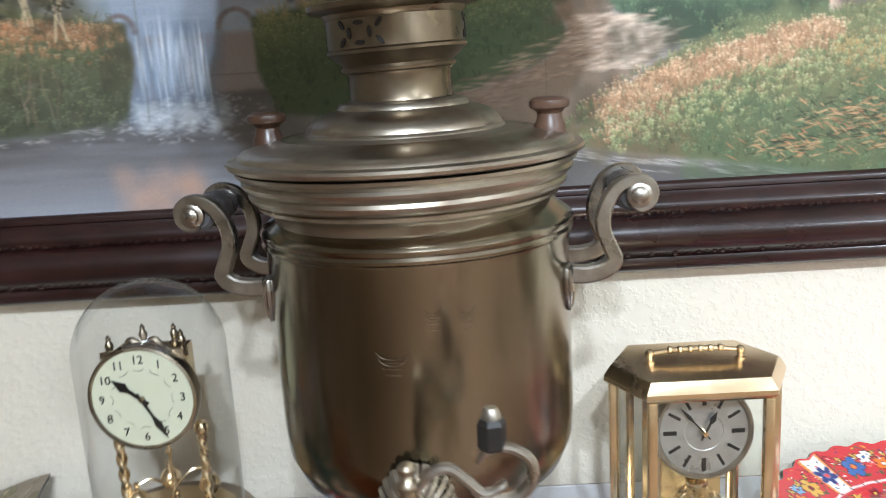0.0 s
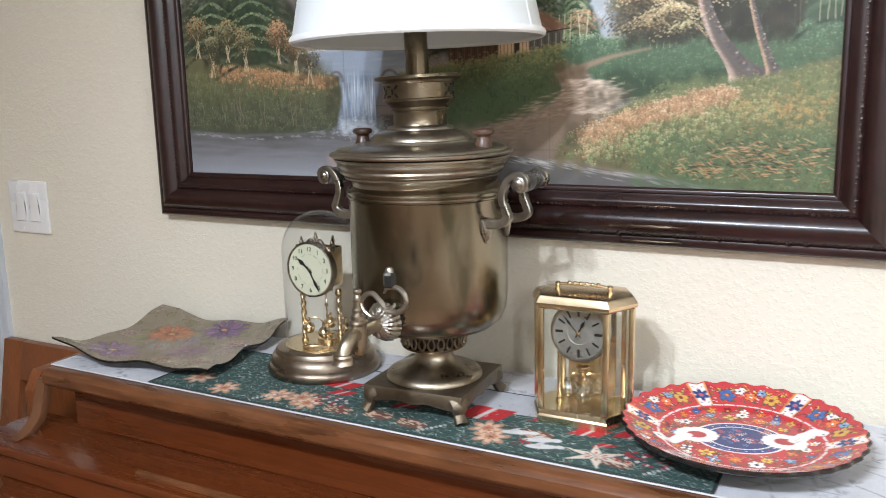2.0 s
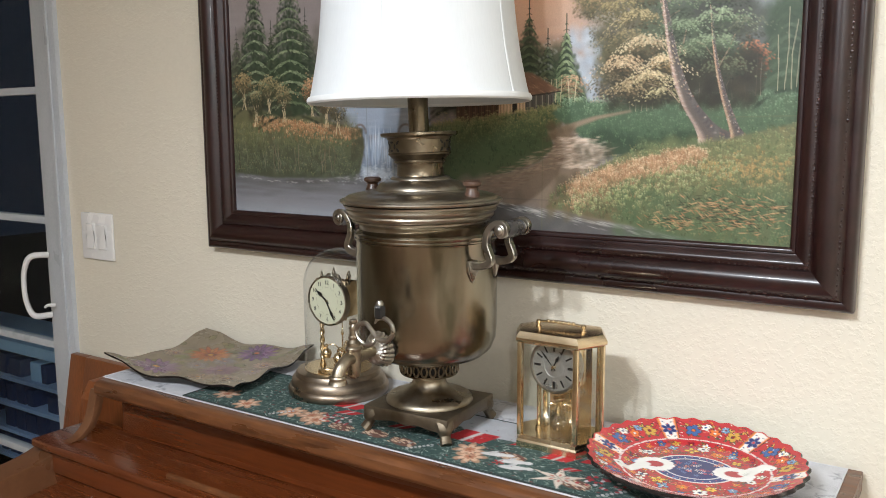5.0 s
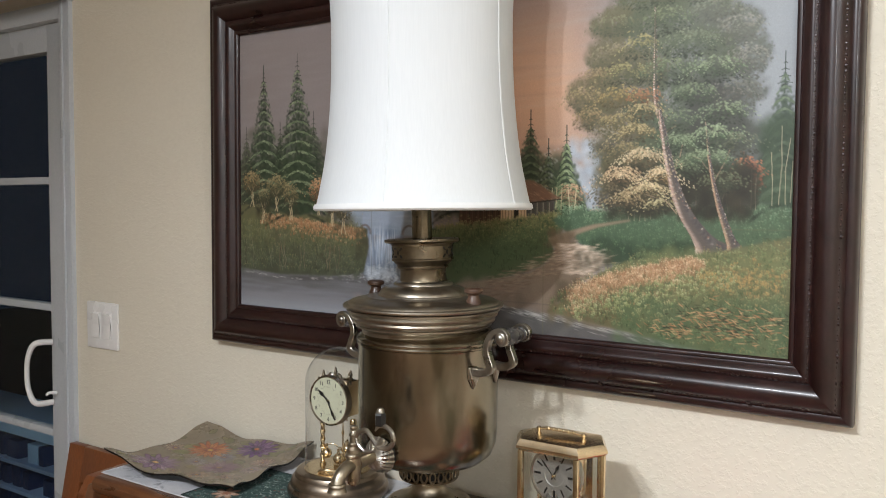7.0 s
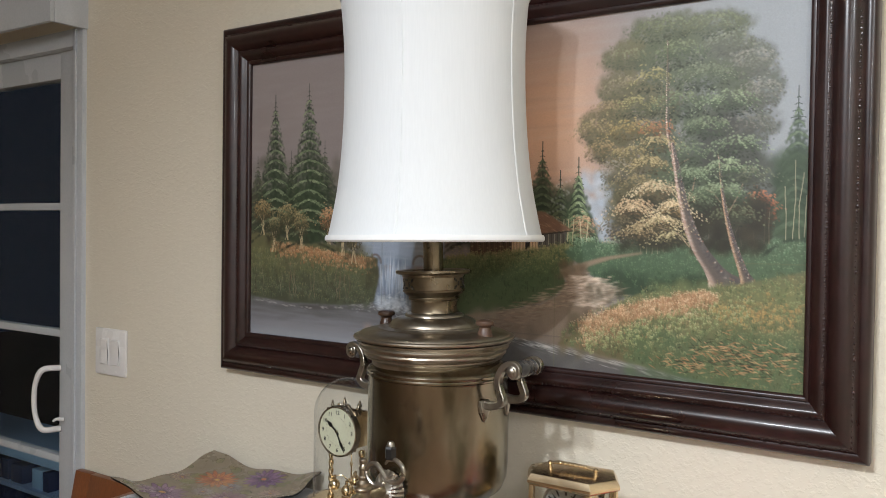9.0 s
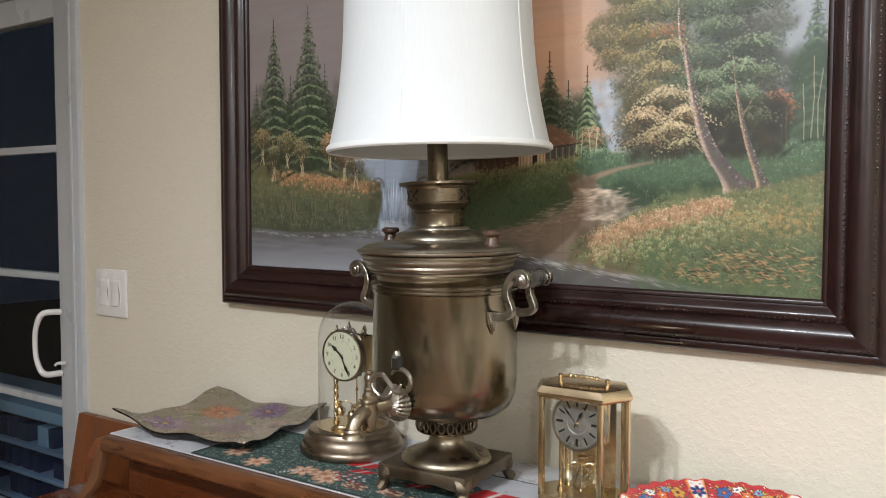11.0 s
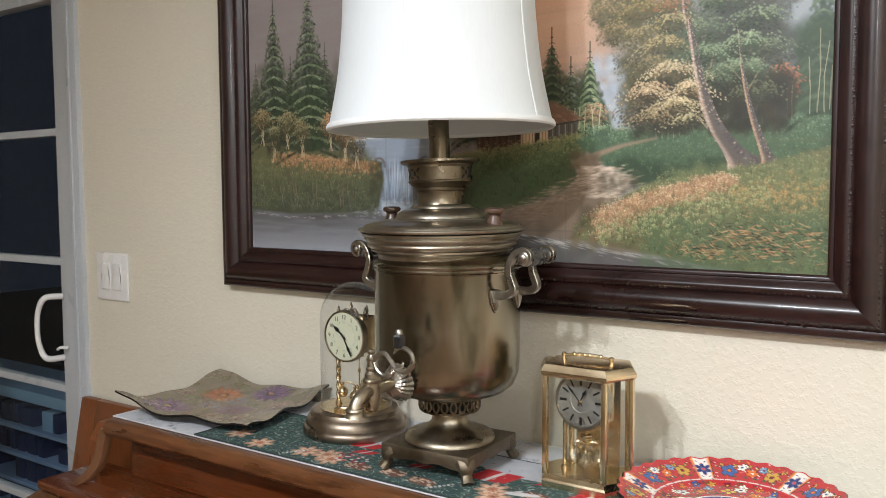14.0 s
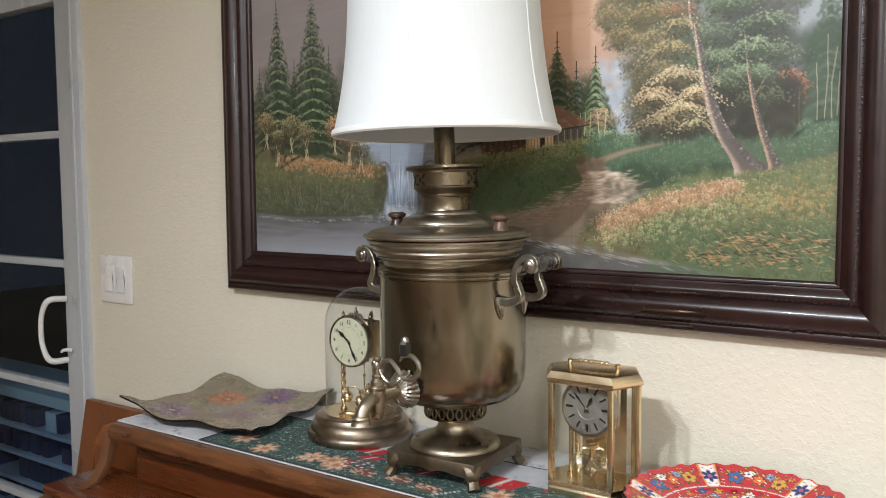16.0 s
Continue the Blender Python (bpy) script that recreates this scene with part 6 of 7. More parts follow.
def runner_cloth(W=690, H=150):
    """0.86 m by 0.19 m; motifs placed in metres from the left end and the front hem."""
    rnd = random.Random(5)
    im = blank(W, H, (56, 80, 76))
    S = W / 0.86
    M = lambda x, y: (x * S, H - y * S)
    for k in range(5200):
        x, y, a = rnd.uniform(0, W), rnd.uniform(0, H), rnd.uniform(-1.2, 1.2)
        dab(im, x, y, rnd.uniform(3, 6), 0.8, a, mixed((30, 54, 52), (140, 160, 152), rnd.random() ** 1.2, rnd, 8), 0.8, 0.6)
    blot(im, [M(0.44, 0.19), M(0.44, 0.125), M(0.50, 0.13), M(0.52, 0.115), M(0.66, 0.12), M(0.72, 0.19)], (188, 190, 196))
    blot(im, [M(0.24, 0.19), M(0.24, 0.14), M(0.30, 0.12), M(0.42, 0.14), M(0.42, 0.19)], (188, 190, 196))
    for x, y, w, h in ((0.500, 0.080, 0.062, 0.045), (0.60, 0.105, 0.02, 0.02), (0.715, 0.100, 0.045, 0.030), (0.285, 0.075, 0.035, 0.020), (0.70, 0.060, 0.02, 0.016), (0.175, 0.10, 0.05, 0.03), (0.66, 0.085, 0.04, 0.03), (0.40, 0.07, 0.03, 0.022), (0.26, 0.10, 0.05, 0.03)):
        blot(im, [M(x, y), M(x + w, y + 0.004), M(x + w + 0.012, y + h), M(x + 0.012, y + h)], (188, 40, 46))
        blot(im, [M(x + w * 0.42, y), M(x + w * 0.54, y), M(x + w * 0.54 + 0.012, y + h), M(x + w * 0.42 + 0.012, y + h)], (206, 200, 196))
    for x, y in ((0.06, 0.05), (0.225, 0.040), (0.265, 0.045), (0.285, 0.032), (0.575, 0.036), (0.56, 0.058), (0.13, 0.03)):
        px, py = M(x, y)
        for r, c in ((21, (190, 148, 122)), (15, (224, 188, 160)), (8, (190, 128, 100))):
            hard_flower(im, px, py, r, 7, c, (168, 104, 76), x * 40, 0.6)
    for x, y in ((0.405, 0.036), (0.625, 0.066), (0.46, 0.03), (0.34, 0.03), (0.74, 0.03)):
        px, py = M(x, y)
        dab(im, px, py, 21, 12, 0.2, (112, 76, 64), 1, 0.2)
        for k in range(24):
            dab(im, px + rnd.uniform(-16, 16), py + rnd.uniform(-8, 8), 4.5, 1.5, 0.5, (214, 184, 158), 0.85, 0.6)
    px, py = M(0.715, 0.036)
    for k in range(6):
        a = 0.3 + math.pi / 3 * k
        blot(im, [(px, py), (px + 13 * math.cos(a - 0.45), py + 9 * math.sin(a - 0.45)), (px + 38 * math.cos(a), py + 26 * math.sin(a)), (px + 13 * math.cos(a + 0.45), py + 9 * math.sin(a + 0.45))], (222, 208, 194))
        dab(im, px + 10 * math.cos(a), py + 7 * math.sin(a), 4, 2, a, (186, 96, 86), 0.8, 0.5)
    for x, y in ((0.635, 0.052), (0.645, 0.035), (0.60, 0.062)):
        px, py = M(x, y)
        dab(im, px, py, 19, 6.4, -0.3, (216, 214, 214), 1, 0.25)
        dab(im, px + 17, py - 5, 6.6, 5, 0, (216, 214, 214), 1, 0.3)
        dab(im, px - 4, py - 5, 8, 3, -1.0, (204, 202, 204), 1, 0.3)
    px, py = M(0.618, 0.040)
    hard_flower(im, px, py, 8, 5, (182, 46, 50), (150, 30, 34))
    for x in (0.48, 0.20, 0.78):
        for k in range(7):
            px, py = M(x + k * 0.004, 0.014 + k * 0.005)
            dab(im, px, py, 3.6, 2.4, 0.8, (210, 206, 204) if k % 2 else (172, 176, 176), 1, 0.4)
    for x in (0.31, 0.77):
        for k in range(30):
            px, py = M(x + rnd.uniform(-0.03, 0.03), 0.052 + rnd.uniform(-0.016, 0.016))
            dab(im, px, py, 3.2, 2.6, rnd.uniform(0, 3), rnd.choice([(178, 44, 56), (220, 214, 214), (150, 36, 50)]), 0.9, 0.4)
    for k in range(2200):
        x, y = rnd.uniform(0, W), rnd.uniform(0, H)
        if im[min(int(y), H - 1), min(int(x), W - 1)].max() < 0.16:
            dab(im, x, y, rnd.uniform(3, 6), 0.9, rnd.uniform(-1.2, 1.2), mixed((24, 46, 44), (186, 200, 190), rnd.random() ** 1.4, rnd, 8), 0.85, 0.5)
    for k in range(900):
        dab(im, rnd.uniform(0, W), rnd.uniform(0, H), rnd.uniform(1.2, 4), rnd.uniform(0.8, 1.6), rnd.uniform(-1.2, 1.2), rnd.choice([(198, 204, 202), (24, 40, 40), (160, 176, 170), (150, 60, 56)]), 0.55, 0.6)
    im[-3:] = lin(30, 40, 40)
    im[:, :3] = lin(30, 40, 40)
    im[:, -3:] = lin(30, 40, 40)
    return im


def laid(x0, x1, y0, y1, z, seed, lift=0.0005):
    return lambda u, v: (x0 + (x1 - x0) * u, y1 - (y1 - y0) * v, z + lift * (np.sin(9 * u * (x1 - x0) / 0.2 + seed) * np.cos(7 * v + seed) + 0.6 * np.sin(31 * u * (x1 - x0) / 0.2 + 5 * v) + 1.6) * 0.5)


def hemmed(name, im, x0, x1, y0, y1, z, label, seed, hem, thick=0.0012):
    cloth = thing(name, label, "table runner")
    ob = part("woven_panel", sheet("woven_panel", im, laid(x0, x1, y0, y1, z + thick, seed), WOVEN), WOVEN, cloth)
    thicken = ob.modifiers.new("thickness", "SOLIDIFY")
    thicken.thickness, thicken.offset = thick, -1
    for a, b in (((x0, y0), (x1, y0)), ((x1, y0), (x1, y1)), ((x1, y1), (x0, y1)), ((x0, y1), (x0, y0))):
        run = [(a[0] + (b[0] - a[0]) * t / 8, a[1] + (b[1] - a[1]) * t / 8, z + thick + 0.0002) for t in range(9)]
        part("hem", tube(run, thick * 0.9, 8, steps=2), hem, cloth)
    return cloth


WHITE_HEM = material("white_hem", (0.56, 0.56, 0.58), (0.66, 0.66, 0.68), 0.9, grain=600)
GREEN_HEM = material("green_hem", (0.02, 0.03, 0.03), (0.05, 0.065, 0.06), 0.9, grain=600)
hemmed("white_cloth", white_cloth(), -0.706, 0.556, 0.474, 0.758, TOP, "white cotton cloth with grey floral print on the piano", 1, WHITE_HEM)
hemmed("christmas_runner", runner_cloth(), -0.478, 0.382, 0.4765, 0.6665, TOP + 0.0018, "green tapestry runner with Christmas flowers and pine cones", 4, GREEN_HEM)


# ---- painted ceramic plate ----
def outlined_flower(im, x, y, r, petals, rgb, heart, line, turn=0.0, thin=0.6):
    """A painted flower with a dark line round every petal."""
    for grow, c in ((1.22, line), (1.0, rgb)):
        for k in range(petals):
            a = turn + 2 * math.pi * k / petals
            dab(im, x + 0.58 * r * math.cos(a), y + 0.58 * r * math.sin(a), 0.45 * r * grow, 0.45 * r * thin * grow, a, c, 1, 0.18)
    dab(im, x, y, 0.34 * r, 0.34 * r, 0, line, 1, 0.25)
    dab(im, x, y, 0.25 * r, 0.25 * r, 0, heart, 1, 0.3)


def plate_art(N=520):
    rnd = random.Random(21)
    im = blank(N, N, (190, 50, 56))
    C = N / 2
    at = lambda r, a: (C + C * r * math.cos(a), C + C * r * math.sin(a))
    navy, blue, sky_b, amber, yellow, white, dark, brick = (38, 48, 108), (62, 98, 158), (120, 160, 196), (226, 116, 50), (232, 186, 70), (238, 234, 228), (44, 40, 44), (136, 28, 42)
    for k in range(700):
        x, y = at(rnd.uniform(0.30, 0.98), rnd.uniform(0, 6.28))
        dab(im, x, y, rnd.uniform(2, 6), rnd.uniform(1, 3), rnd.uniform(0, 3), rnd.choice([(206, 66, 62), (164, 36, 46), (198, 84, 78)]), 0.6, 0.5)
    # inner band: muted leafy ground, stems, then flowers in two rings
    for k in range(260):
        x, y = at(rnd.uniform(0.36, 0.64), rnd.uniform(0, 6.28))
        dab(im, x, y, rnd.uniform(5, 11), rnd.uniform(2.5, 5), rnd.uniform(0, 3), rnd.choice([(112, 74, 56), (86, 84, 58), (150, 46, 50), (128, 92, 66)]), 0.7, 0.4)
    for k in range(230):
        a, r = rnd.uniform(0, 6.28), rnd.choice([rnd.uniform(0.38, 0.64), rnd.uniform(0.74, 0.94)])
        run = [at(r + 0.03 * math.sin(j * 1.1 + k), a + 0.03 * j) for j in range(6)]
        stroke(im, run, 1.5, rnd.choice([dark, (70, 78, 58), (92, 88, 60), (120, 30, 40), (214, 110, 96)]), 0.8)
    for k in range(22):
        a = 2 * math.pi * k / 22 + rnd.uniform(-0.05, 0.05)
        x, y = at(0.46 + 0.07 * (k % 2), a)
        c, h = ((yellow, amber), (white, navy), (amber, yellow), (sky_b, white))[k % 4]
        outlined_flower(im, x, y, rnd.uniform(12, 19), rnd.randint(4, 6), c, h, dark, a, rnd.uniform(0.6, 0.95))
    for k in range(26):
        x, y = at(0.61 + rnd.uniform(-0.02, 0.02), 2 * math.pi * k / 26)
        outlined_flower(im, x, y, rnd.uniform(8, 12), 5, (white, amber, blue, (206, 160, 70), brick)[k % 5], yellow if k % 5 != 3 else amber, dark, k, 0.7)
    for k in range(420):
        x, y = at(rnd.uniform(0.38, 0.66), rnd.uniform(0, 6.28))
        dab(im, x, y, rnd.uniform(1.5, 3), rnd.uniform(1.2, 2), rnd.uniform(0, 3), rnd.choice([white, yellow, navy, dark]), 0.9, 0.4)
    # rim: six panels of flowers between white cartouches
    for k in range(6):
        for off, c, h, big in ((17, blue, amber, 21), (25, white, blue, 12), (32, amber, white, 15), (38, sky_b, brick, 11), (45, (206, 160, 70), brick, 19)):
            a = radians(60 * k + 8 + off)
            x, y = at(0.83 + (0.05 if off in (25, 38) else -0.01), a)
            outlined_flower(im, x, y, big, 5, c, h, dark, a + 1.57, 0.85)
            for sgn in (-1, 1):
                x, y = at(0.90, a + sgn * 0.075)
                dab(im, x, y, 9, 4, a + 0.6 * sgn, dark, 1, 0.2)
                dab(im, x, y, 7, 2.6, a + 0.6 * sgn, white if off == 32 else (206, 168, 82), 1, 0.3)
                x, y = at(0.75, a + sgn * 0.06)
                dab(im, x, y, 6, 3, a - 0.8 * sgn, (74, 84, 62), 1, 0.3)
    for k in range(480):
        x, y = at(rnd.uniform(0.73, 0.97), rnd.uniform(0, 6.28))
        dab(im, x, y, rnd.uniform(1.5, 3), rnd.uniform(1, 2), rnd.uniform(0, 3), rnd.choice([white, yellow, navy, dark, amber]), 0.9, 0.4)
    for k in range(6):
        a = radians(60 * k + 8)
        t = Vector((-math.sin(a), math.cos(a)))
        for wide, c in ((0.094, dark), (0.086, (232, 134, 62)), (0.066, (236, 228, 222))):
            blot(im, [(at(r, a)[0] + s * wide * C * t.x * q, at(r, a)[1] + s * wide * C * t.y * q) for r, s, q in ((0.69, -1, 0.8), (0.97, -1, 1.1), (0.97, 1, 1.1), (0.69, 1, 0.8))], c)
        x, y = at(0.83, a)
        outlined_flower(im, x, y, 20, 6, navy, (206, 66, 60), (96, 120, 160), a, 0.6)
        for sgn in (-1, 1):
            for r in (0.73, 0.93):
                x, y = at(r, a + sgn * 0.045)
                dab(im, x, y, 4.5, 2, a + sgn, (60, 74, 112), 1, 0.4)
                x, y = at(r - 0.02 if r > 0.8 else r + 0.02, a)
                dab(im, x, y, 3, 2, a, (196, 60, 56), 1, 0.4)
    for k in range(220):
        a = 2 * math.pi * k / 220
        x, y = at(0.685, a)
        dab(im, x, y, 3.8, 3.8, 0, (232, 214, 212), 1, 0.5)
    for k in range(40):
        a = 2 * math.pi * k / 40
        dab(im, *at(0.685, a), 2.2, 6, a + 1.57, (128, 30, 48) if k % 2 else (66, 70, 80), 0.85, 0.4)
    for r, c in ((0.33, (236, 232, 230)), (0.312, (52, 66, 124)), (0.245, (220, 222, 228)), (0.23, (40, 54, 112))):
        dab(im, C, C, C * r * 1.18, C * r, 0, c, 1, 0.02)
    for k in range(30):
        a = 2 * math.pi * k / 30
        x, y = C + C * 0.325 * math.cos(a), C + C * 0.278 * math.sin(a)
        dab(im, x, y, 3, 2.2, a, (232, 226, 228) if k % 2 else (196, 86, 96), 0.95, 0.4)
    for k in range(40):
        x, y = C + rnd.gauss(0, 0.13) * C, C + rnd.gauss(0, 0.09) * C
        hard_flower(im, x, y, rnd.uniform(5, 9), 5, rnd.choice([(206, 74, 70), (236, 150, 96), (100, 134, 190), (236, 232, 232)]), (60, 70, 130), k)
    for s in (-1, 1):
        cx, cy = C + s * 0.36 * C, C
        for k in range(12):
            a = 2 * math.pi * k / 12
            dab(im, cx + 0.135 * C * math.cos(a), cy + 0.115 * C * math.sin(a), 0.060 * C, 0.055 * C, 0, (240, 238, 236), 1, 0.2)
        dab(im, cx, cy, 0.095 * C, 0.075 * C, 0, (176, 50, 58), 1, 0.2)
        for k in range(16):
            t = k / 15
            x, y = C + s * (0.46 + 0.22 * t) * C, C - (0.03 + 0.18 * math.sin(t * 2.4)) * C * s
            dab(im, x, y, 0.070 * C * (1.1 - 0.5 * t), 0.055 * C, t, (238, 236, 232), 1, 0.25)
            dab(im, x, y + 3, 0.03 * C * (1.1 - 0.6 * t), 0.014 * C, t, (96, 96, 82), 1, 0.4)
    return np.clip(im, 0.003, 1)


def dish(name, im, R, rings, segs, profile, scallop, mat):
    """A round dish whose face takes its colours from the round picture."""
    N = im.shape[0]
    verts, cols = [], []
    for i in range(rings + 1):
        r = i / rings
        for k in range(segs):
            a = 2 * math.pi * k / segs
            q = r * R * (1 + scallop * math.cos(34 * a) * r ** 3)
            verts.append((q * math.cos(a), q * math.sin(a), profile(r) + (0.0007 * math.cos(34 * a) * r ** 8)))
            cols.append(im[min(int((1 - 0.985 * r * math.sin(a)) * N / 2), N - 1), min(int((1 + 0.985 * r * math.cos(a)) * N / 2), N - 1)])
    faces = [(i * segs + k, i * segs + (k + 1) % segs, (i + 1) * segs + (k + 1) % segs, (i + 1) * segs + k) for i in range(rings) for k in range(segs)]
    return grown(name, np.array(verts), faces, np.array(cols), mat)


bowl = lambda r: 0.0150 + (0.0 if r < 0.60 else 0.0215 * ((r - 0.60) / 0.40) ** 1.1) + 0.0012 * math.exp(-((r - 0.67) / 0.03) ** 2)
plate = thing("ceramic_plate", "scalloped ceramic plate painted red with blue and white flowers", "plate", (0.389, 0.606, TOP + 0.003), 12)
part("painted_face", dish("painted_face", plate_art(), 0.1390, 150, 408, bowl, 0.012, GLAZED), GLAZED, plate, "red glazed face with floral bands")
under = bmesh.new()
segs = 288
rows = []
for r, z in ((1.0, bowl(1.0) - 0.0002), (1.016, bowl(1.0) - 0.0018), (1.018, bowl(1.0) - 0.0040), (1.006, bowl(1.0) - 0.0062), (0.96, bowl(0.96) - 0.0062), (0.80, bowl(0.8) - 0.0055), (0.62, 0.0085), (0.56, 0.0075), (0.55, 0.0), (0.51, 0.0), (0.50, 0.007), (0.0001, 0.008)):
    rows.append([under.verts.new((r * 0.1390 * (1 + 0.012 * math.cos(34 * a) * r ** 3) * math.cos(a), r * 0.1390 * (1 + 0.012 * math.cos(34 * a) * r ** 3) * math.sin(a), z + 0.0007 * math.cos(34 * a) * r ** 8)) for a in (2 * math.pi * k / segs for k in range(segs))])
for lo, hi in zip(rows, rows[1:]):
    for k in range(segs):
        under.faces.new((lo[k], lo[(k + 1) % segs], hi[(k + 1) % segs], hi[k]))
part("underside", under, DARK_GLAZE, plate, "black glazed rim and underside")


# ---- floral glass tray ----
def tray_art(N=440):
    rnd = random.Random(31)
    im = blank(N, N, (132, 119, 101))
    for k in range(900):
        dab(im, rnd.uniform(0, N), rnd.uniform(0, N), rnd.uniform(6, 24), rnd.uniform(4, 13), rnd.uniform(0, 3), mixed((112, 102, 84), rnd.choice([(150, 138, 118), (128, 118, 92), (144, 128, 112)]), rnd.random(), rnd, 6), 0.30, 0.95)

    def outline(pts, rgb, a):
        stroke(im, pts + pts[:1], 0.9, rgb, a)

    def leaf(x, y, size, ang, rgb):
        side = [(size * t, size * 0.34 * math.sin(math.pi * t ** 0.8) * (1 + 0.15 * math.sin(t * 20))) for t in [k / 10 for k in range(11)]]
        c, s = math.cos(ang), math.sin(ang)
        pts = [(x + p * c - r * s, y + p * s + r * c) for p, r in side + [(p, -r) for p, r in side[::-1]]]
        blot(im, pts, rgb, 0.75, mixed(rgb, (84, 80, 52), 0.6), 0)
        outline(pts, (70, 60, 44), 0.75)
        stroke(im, [(x, y), (x + size * c, y + size * s)], 0.7, (92, 80, 60), 0.5)

    def bloom(u, v, r, rgb, edge, throat, heart, a):
        x, y, R = u * N, (1 - v) * N, r * N
        petals = rnd.randint(13, 16)
        for ring, size in ((0.60, 1.0), (0.44, 0.72)):
            for k in range(petals):
                t = 2 * math.pi * (k + (0.5 if size < 1 else 0)) / petals + rnd.uniform(-0.06, 0.06)
                reach = ring * R * rnd.uniform(0.9, 1.08)
                px, py = x + reach * math.cos(t), y + reach * math.sin(t)
                dab(im, px, py, 0.43 * R * size, 0.135 * R * size, t, mixed(throat, (48, 40, 38), 0.5), a, 0.12)
                dab(im, px + 0.02 * R * math.cos(t), py + 0.02 * R * math.sin(t), 0.39 * R * size, 0.105 * R * size, t, mixed(rgb, edge, rnd.random(), rnd, 8), a, 0.3)
                stroke(im, [(x + 0.15 * R * math.cos(t), y + 0.15 * R * math.sin(t)), (x + 0.9 * reach * math.cos(t), y + 0.9 * reach * math.sin(t))], 0.9, throat, 0.75 * a)
        dab(im, x, y, 0.30 * R, 0.28 * R, 0, throat, a, 0.8)
        dab(im, x, y, 0.15 * R, 0.14 * R, 0, heart, a, 0.4)

    for k in range(46):
        leaf(rnd.uniform(0, N), rnd.uniform(0, N), rnd.uniform(26, 52), rnd.uniform(0, 6.28), rnd.choice([(122, 122, 82), (136, 130, 92), (112, 108, 76), (146, 132, 96)]))
    for k in range(20):
        x, y = rnd.uniform(0, N), rnd.uniform(0, N)
        stroke(im, [(x + 16 * math.sin(t * 0.5) * t / 6, y + 7 * t) for t in range(7)], 0.7, (92, 80, 64), 0.5)
    faint = [(0.40, 0.42, 0.085, (150, 142, 140)), (0.82, 0.62, 0.10, (166, 136, 120)), (0.82, 0.20, 0.10, (158, 134, 112)), (0.50, 0.60, 0.09, (140, 138, 146)), (0.10, 0.55, 0.10, (162, 140, 116)), (0.62, 0.15, 0.11, (164, 140, 110)), (0.42, 0.16, 0.08, (158, 142, 112)), (0.86, 0.42, 0.09, (150, 130, 126))]
    for u, v, r, c in faint:
        bloom(u, v, r, c, mixed(c, (168, 152, 132), 0.5), mixed(c, (104, 66, 80), 0.8), (186, 146, 84), 0.95)
    bloom(0.615, 0.394, 0.150, (146, 112, 130), (166, 142, 142), (112, 72, 100), (186, 150, 90), 0.65)
    leaf(0.25 * N, 0.45 * N, 66, 2.6, (128, 132, 78))
    leaf(0.20 * N, 0.30 * N, 60, 2.2, (134, 130, 80))
    leaf(0.52 * N, 0.10 * N, 60, 3.4, (128, 124, 84))
    bloom(0.225, 0.215, 0.175, (132, 96, 134), (172, 146, 160), (80, 46, 92), (222, 170, 80), 0.72)
    bloom(0.316, 0.673, 0.165, (190, 104, 62), (204, 146, 92), (128, 46, 44), (226, 184, 90), 0.72)
    bloom(0.614, 0.84, 0.165, (96, 62, 116), (142, 108, 140), (50, 26, 70), (206, 130, 84), 0.82)
    return np.clip(im, 0.004, 1)


TRAY = {"left": Vector((-0.692, 0.470, 0.0500)), "front": Vector((-0.388, 0.514, 0.0210)), "back": Vector((-0.728, 0.748, 0.0360)), "far": Vector((-0.426, 0.762, 0.0380))}


def tray_place(u, v):
    v = 1 - v
    pts = [TRAY["left"], TRAY["front"], TRAY["back"], TRAY["far"]]
    ks = ((1 - u) * (1 - v), u * (1 - v), (1 - u) * v, u * v)
    x = sum(k * p.x for k, p in zip(ks, pts))
    y = sum(k * p.y for k, p in zip(ks, pts))
    a, b = 2 * u - 1, 2 * v - 1
    edge = np.maximum(np.abs(a), np.abs(b))
    corner = (np.abs(a) * np.abs(b)) ** 1.6
    high = sum(k * p.z for k, p in zip(ks, pts))
    z = 0.0085 + (high - 0.0085) * corner + 0.009 * edge ** 3 * (1 - corner) + 0.0042 * edge ** 2 * np.sin(2.1 * np.pi * a + 0.6) * (np.abs(b) > np.abs(a)) * np.clip(np.abs(b) - np.abs(a), 0, 0.3) / 0.3 + 0.0042 * edge ** 2 * np.sin(2.1 * np.pi * b + 2.2) * np.clip(np.abs(a) - np.abs(b), 0, 0.3) / 0.3
    pinch = 1 - 0.055 * (1 - corner) * edge ** 2 * (0.6 + 0.4 * np.cos(2 * np.pi * (a + b)))
    cx, cy = -0.5655, 0.623
    return cx + (x - cx) * pinch, cy + (y - cy) * pinch, TOP + 0.003 + z


tray = thing("floral_tray", "wavy square glass tray with purple and orange flowers", "tray")
top = part("tray_face", sheet("tray_face", tray_art(), tray_place, FOILED), FOILED, tray, "olive lacquered face with painted flowers")
back_face = lambda u, v: tuple(c - d for c, d in zip(tray_place(u, v), (0, 0, 0.0035)))
rim = bmesh.new()
n = 80
loop_uv = [(k / n, 0) for k in range(n)] + [(1, k / n) for k in range(n)] + [(1 - k / n, 1) for k in range(n)] + [(0, 1 - k / n) for k in range(n)]
upper = [rim.verts.new([float(c) for c in tray_place(np.array(a), np.array(b))]) for a, b in loop_uv]
lower = [rim.verts.new([float(c) for c in back_face(np.array(a), np.array(b))]) for a, b in loop_uv]
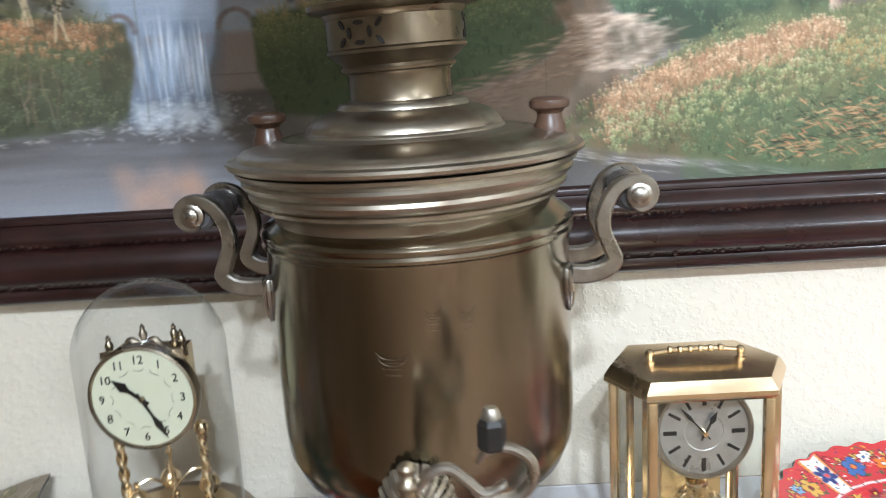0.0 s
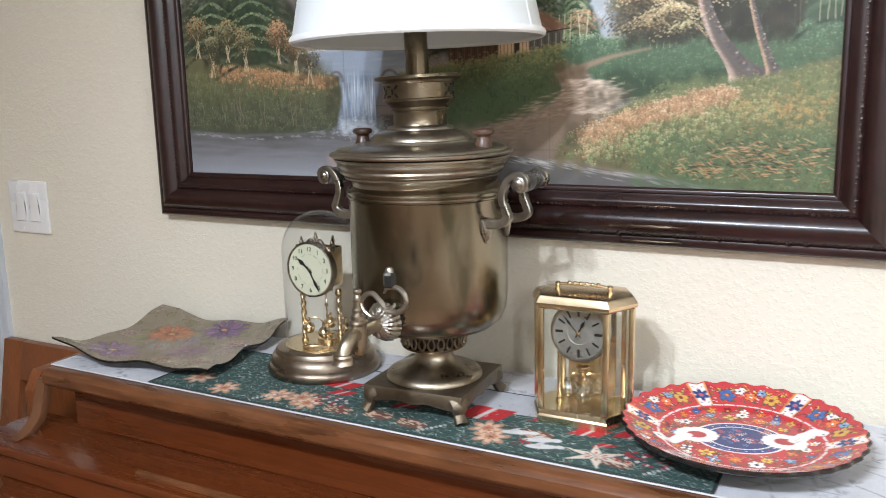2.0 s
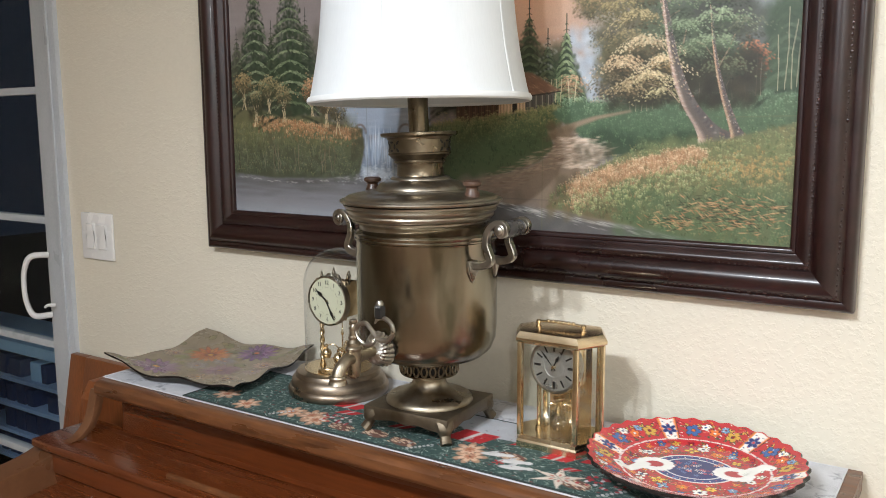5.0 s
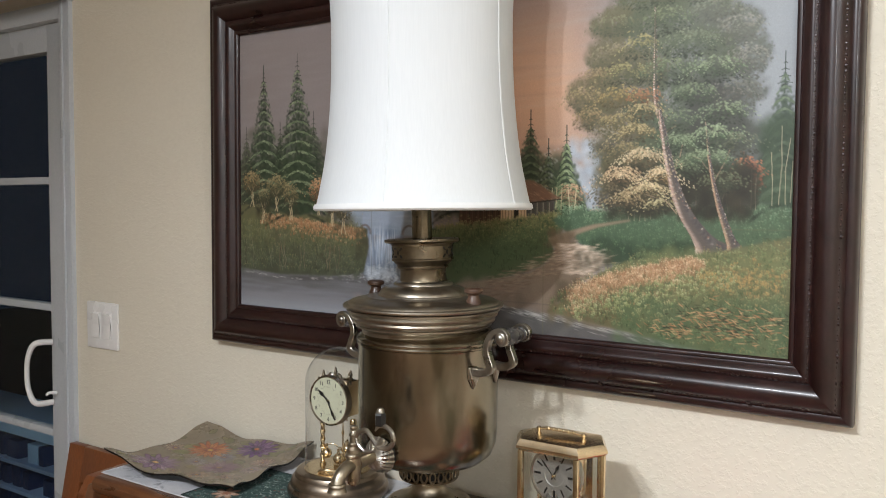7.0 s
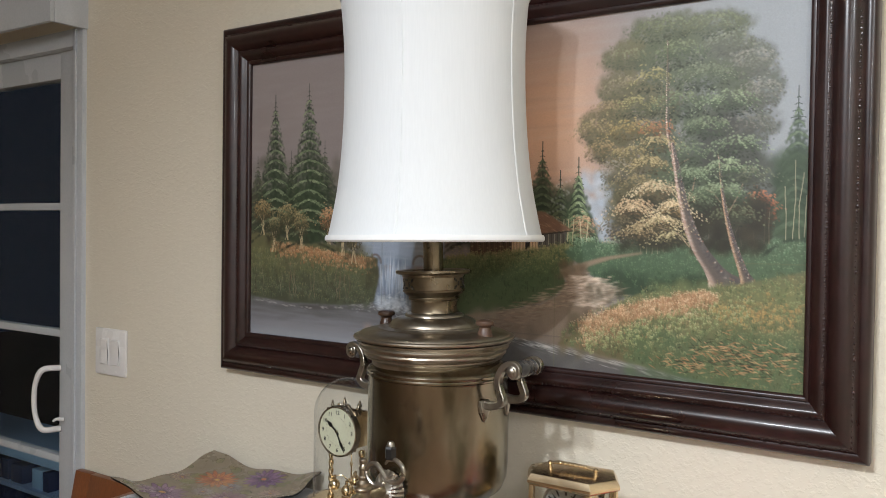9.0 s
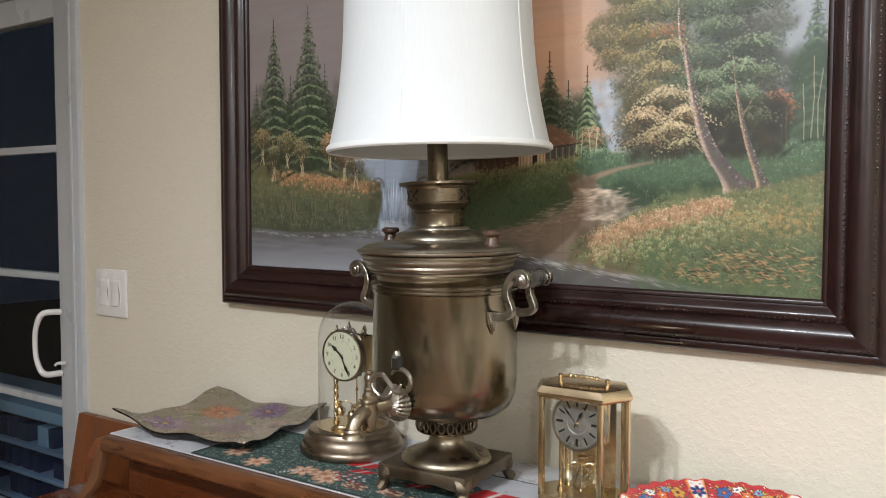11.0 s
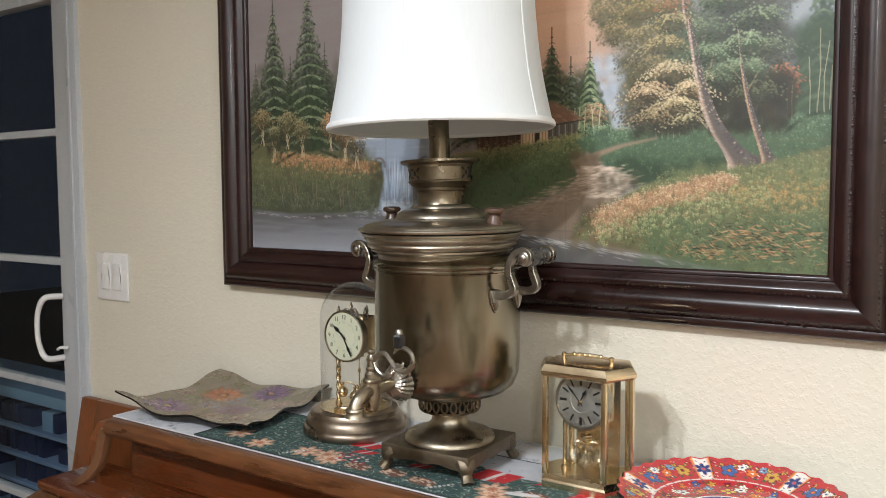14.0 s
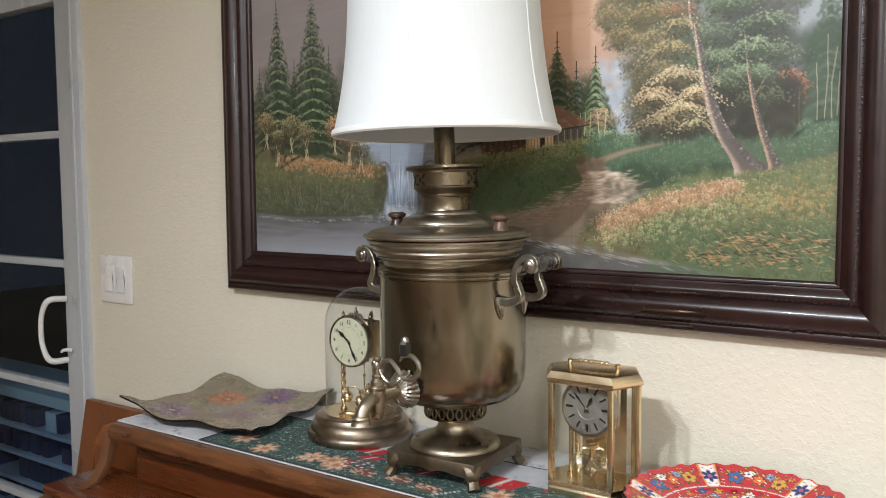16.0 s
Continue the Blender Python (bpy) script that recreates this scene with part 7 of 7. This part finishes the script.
for k in range(len(loop_uv)):
    j = (k + 1) % len(loop_uv)
    rim.faces.new((upper[k], upper[j], lower[j], lower[k]))
part("tray_rim", rim, DARK_GLAZE, tray, "thin dark rim")
belly = bmesh.new()
gridv = [[belly.verts.new([float(c) for c in back_face(np.array(i / 40), np.array(j / 40))]) for j in range(41)] for i in range(41)]
for i in range(40):
    for j in range(40):
        belly.faces.new((gridv[i][j], gridv[i + 1][j], gridv[i + 1][j + 1], gridv[i][j + 1]))
part("tray_back", belly, DARK_GLAZE, tray, "dark underside")
part("tray_foot", box(-0.635, -0.495, 0.555, 0.690, TOP + 0.003, TOP + 0.0085, 0.001), DARK_GLAZE, tray)

# ---- wooden chair standing against the wall beside the piano ----
chair = thing("wooden_chair", "reddish wooden chair with an open back beside the piano", "chair", (0, 0, 0))
RAKE = [(0.690, 0.02), (0.688, 0.45), (0.705, 0.68), (0.748, 0.905), (0.768, 0.905), (0.728, 0.68), (0.722, 0.45), (0.722, 0.02)]
for x0, x1 in ((-1.250, -1.185), (-0.905, -0.845)):
    part("back_post", prism(RAKE, "x", x0, x1, 0.003), PIANO_END, chair)
part("top_rail", prism([(0.730, 0.820), (0.747, 0.905), (0.767, 0.905), (0.750, 0.820)], "x", -1.185, -0.905, 0.002), PIANO_END, chair)
part("lower_rail", prism([(0.694, 0.53), (0.703, 0.58), (0.722, 0.58), (0.714, 0.53)], "x", -1.185, -0.905, 0.002), PIANO_END, chair)
part("seat", box(-1.25, -0.845, 0.33, 0.69, 0.43, 0.455, 0.006), PIANO_END, chair)
for x0, x1 in ((-1.245, -1.205), (-0.89, -0.85)):
    part("front_leg", box(x0, x1, 0.345, 0.385, 0.0, 0.43, 0.004), PIANO_END, chair)

# ---- storage shelf outside the glass door ----
store = thing("storage_shelf", "blue-grey shelf unit with bins outside the glass door", "shelf unit")
SX0, SX1, SY, SZ = -3.70, -2.25, 1.50, 0.505
part("top_board", box(SX0, SX1, SY - 0.02, SY + 0.30, SZ, SZ + 0.05, 0.003), STORE_PALE, store)
part("back_board", box(SX0, SX1, SY + 0.28, SY + 0.30, -0.1, SZ), STORE_BLUE, store)
for x in (SX0, SX1 - 0.02):
    part("side_board", box(x, x + 0.02, SY, SY + 0.28, -0.1, SZ, 0.002), STORE_BLUE, store)
rnd = random.Random(9)
for z in (0.375, 0.250, 0.125, 0.0):
    part("shelf_board", box(SX0 + 0.02, SX1 - 0.02, SY, SY + 0.28, z - 0.018, z, 0.002), STORE_BLUE, store)
    x = SX0 + 0.04
    while x < SX1 - 0.14:
        w = rnd.uniform(0.04, 0.10)
        if rnd.random() < 0.85:
            bin_box = tagged(part("storage_box", box(x, x + w, SY + 0.02, SY + 0.20, z + 0.001, z + rnd.uniform(0.07, 0.10), 0.004), STORE_DARK if rnd.random() < 0.75 else STORE_PALE), "small dark box on the outdoor shelf", "box", "boxes on the shelf")
        x += w + rnd.uniform(0.004, 0.03)
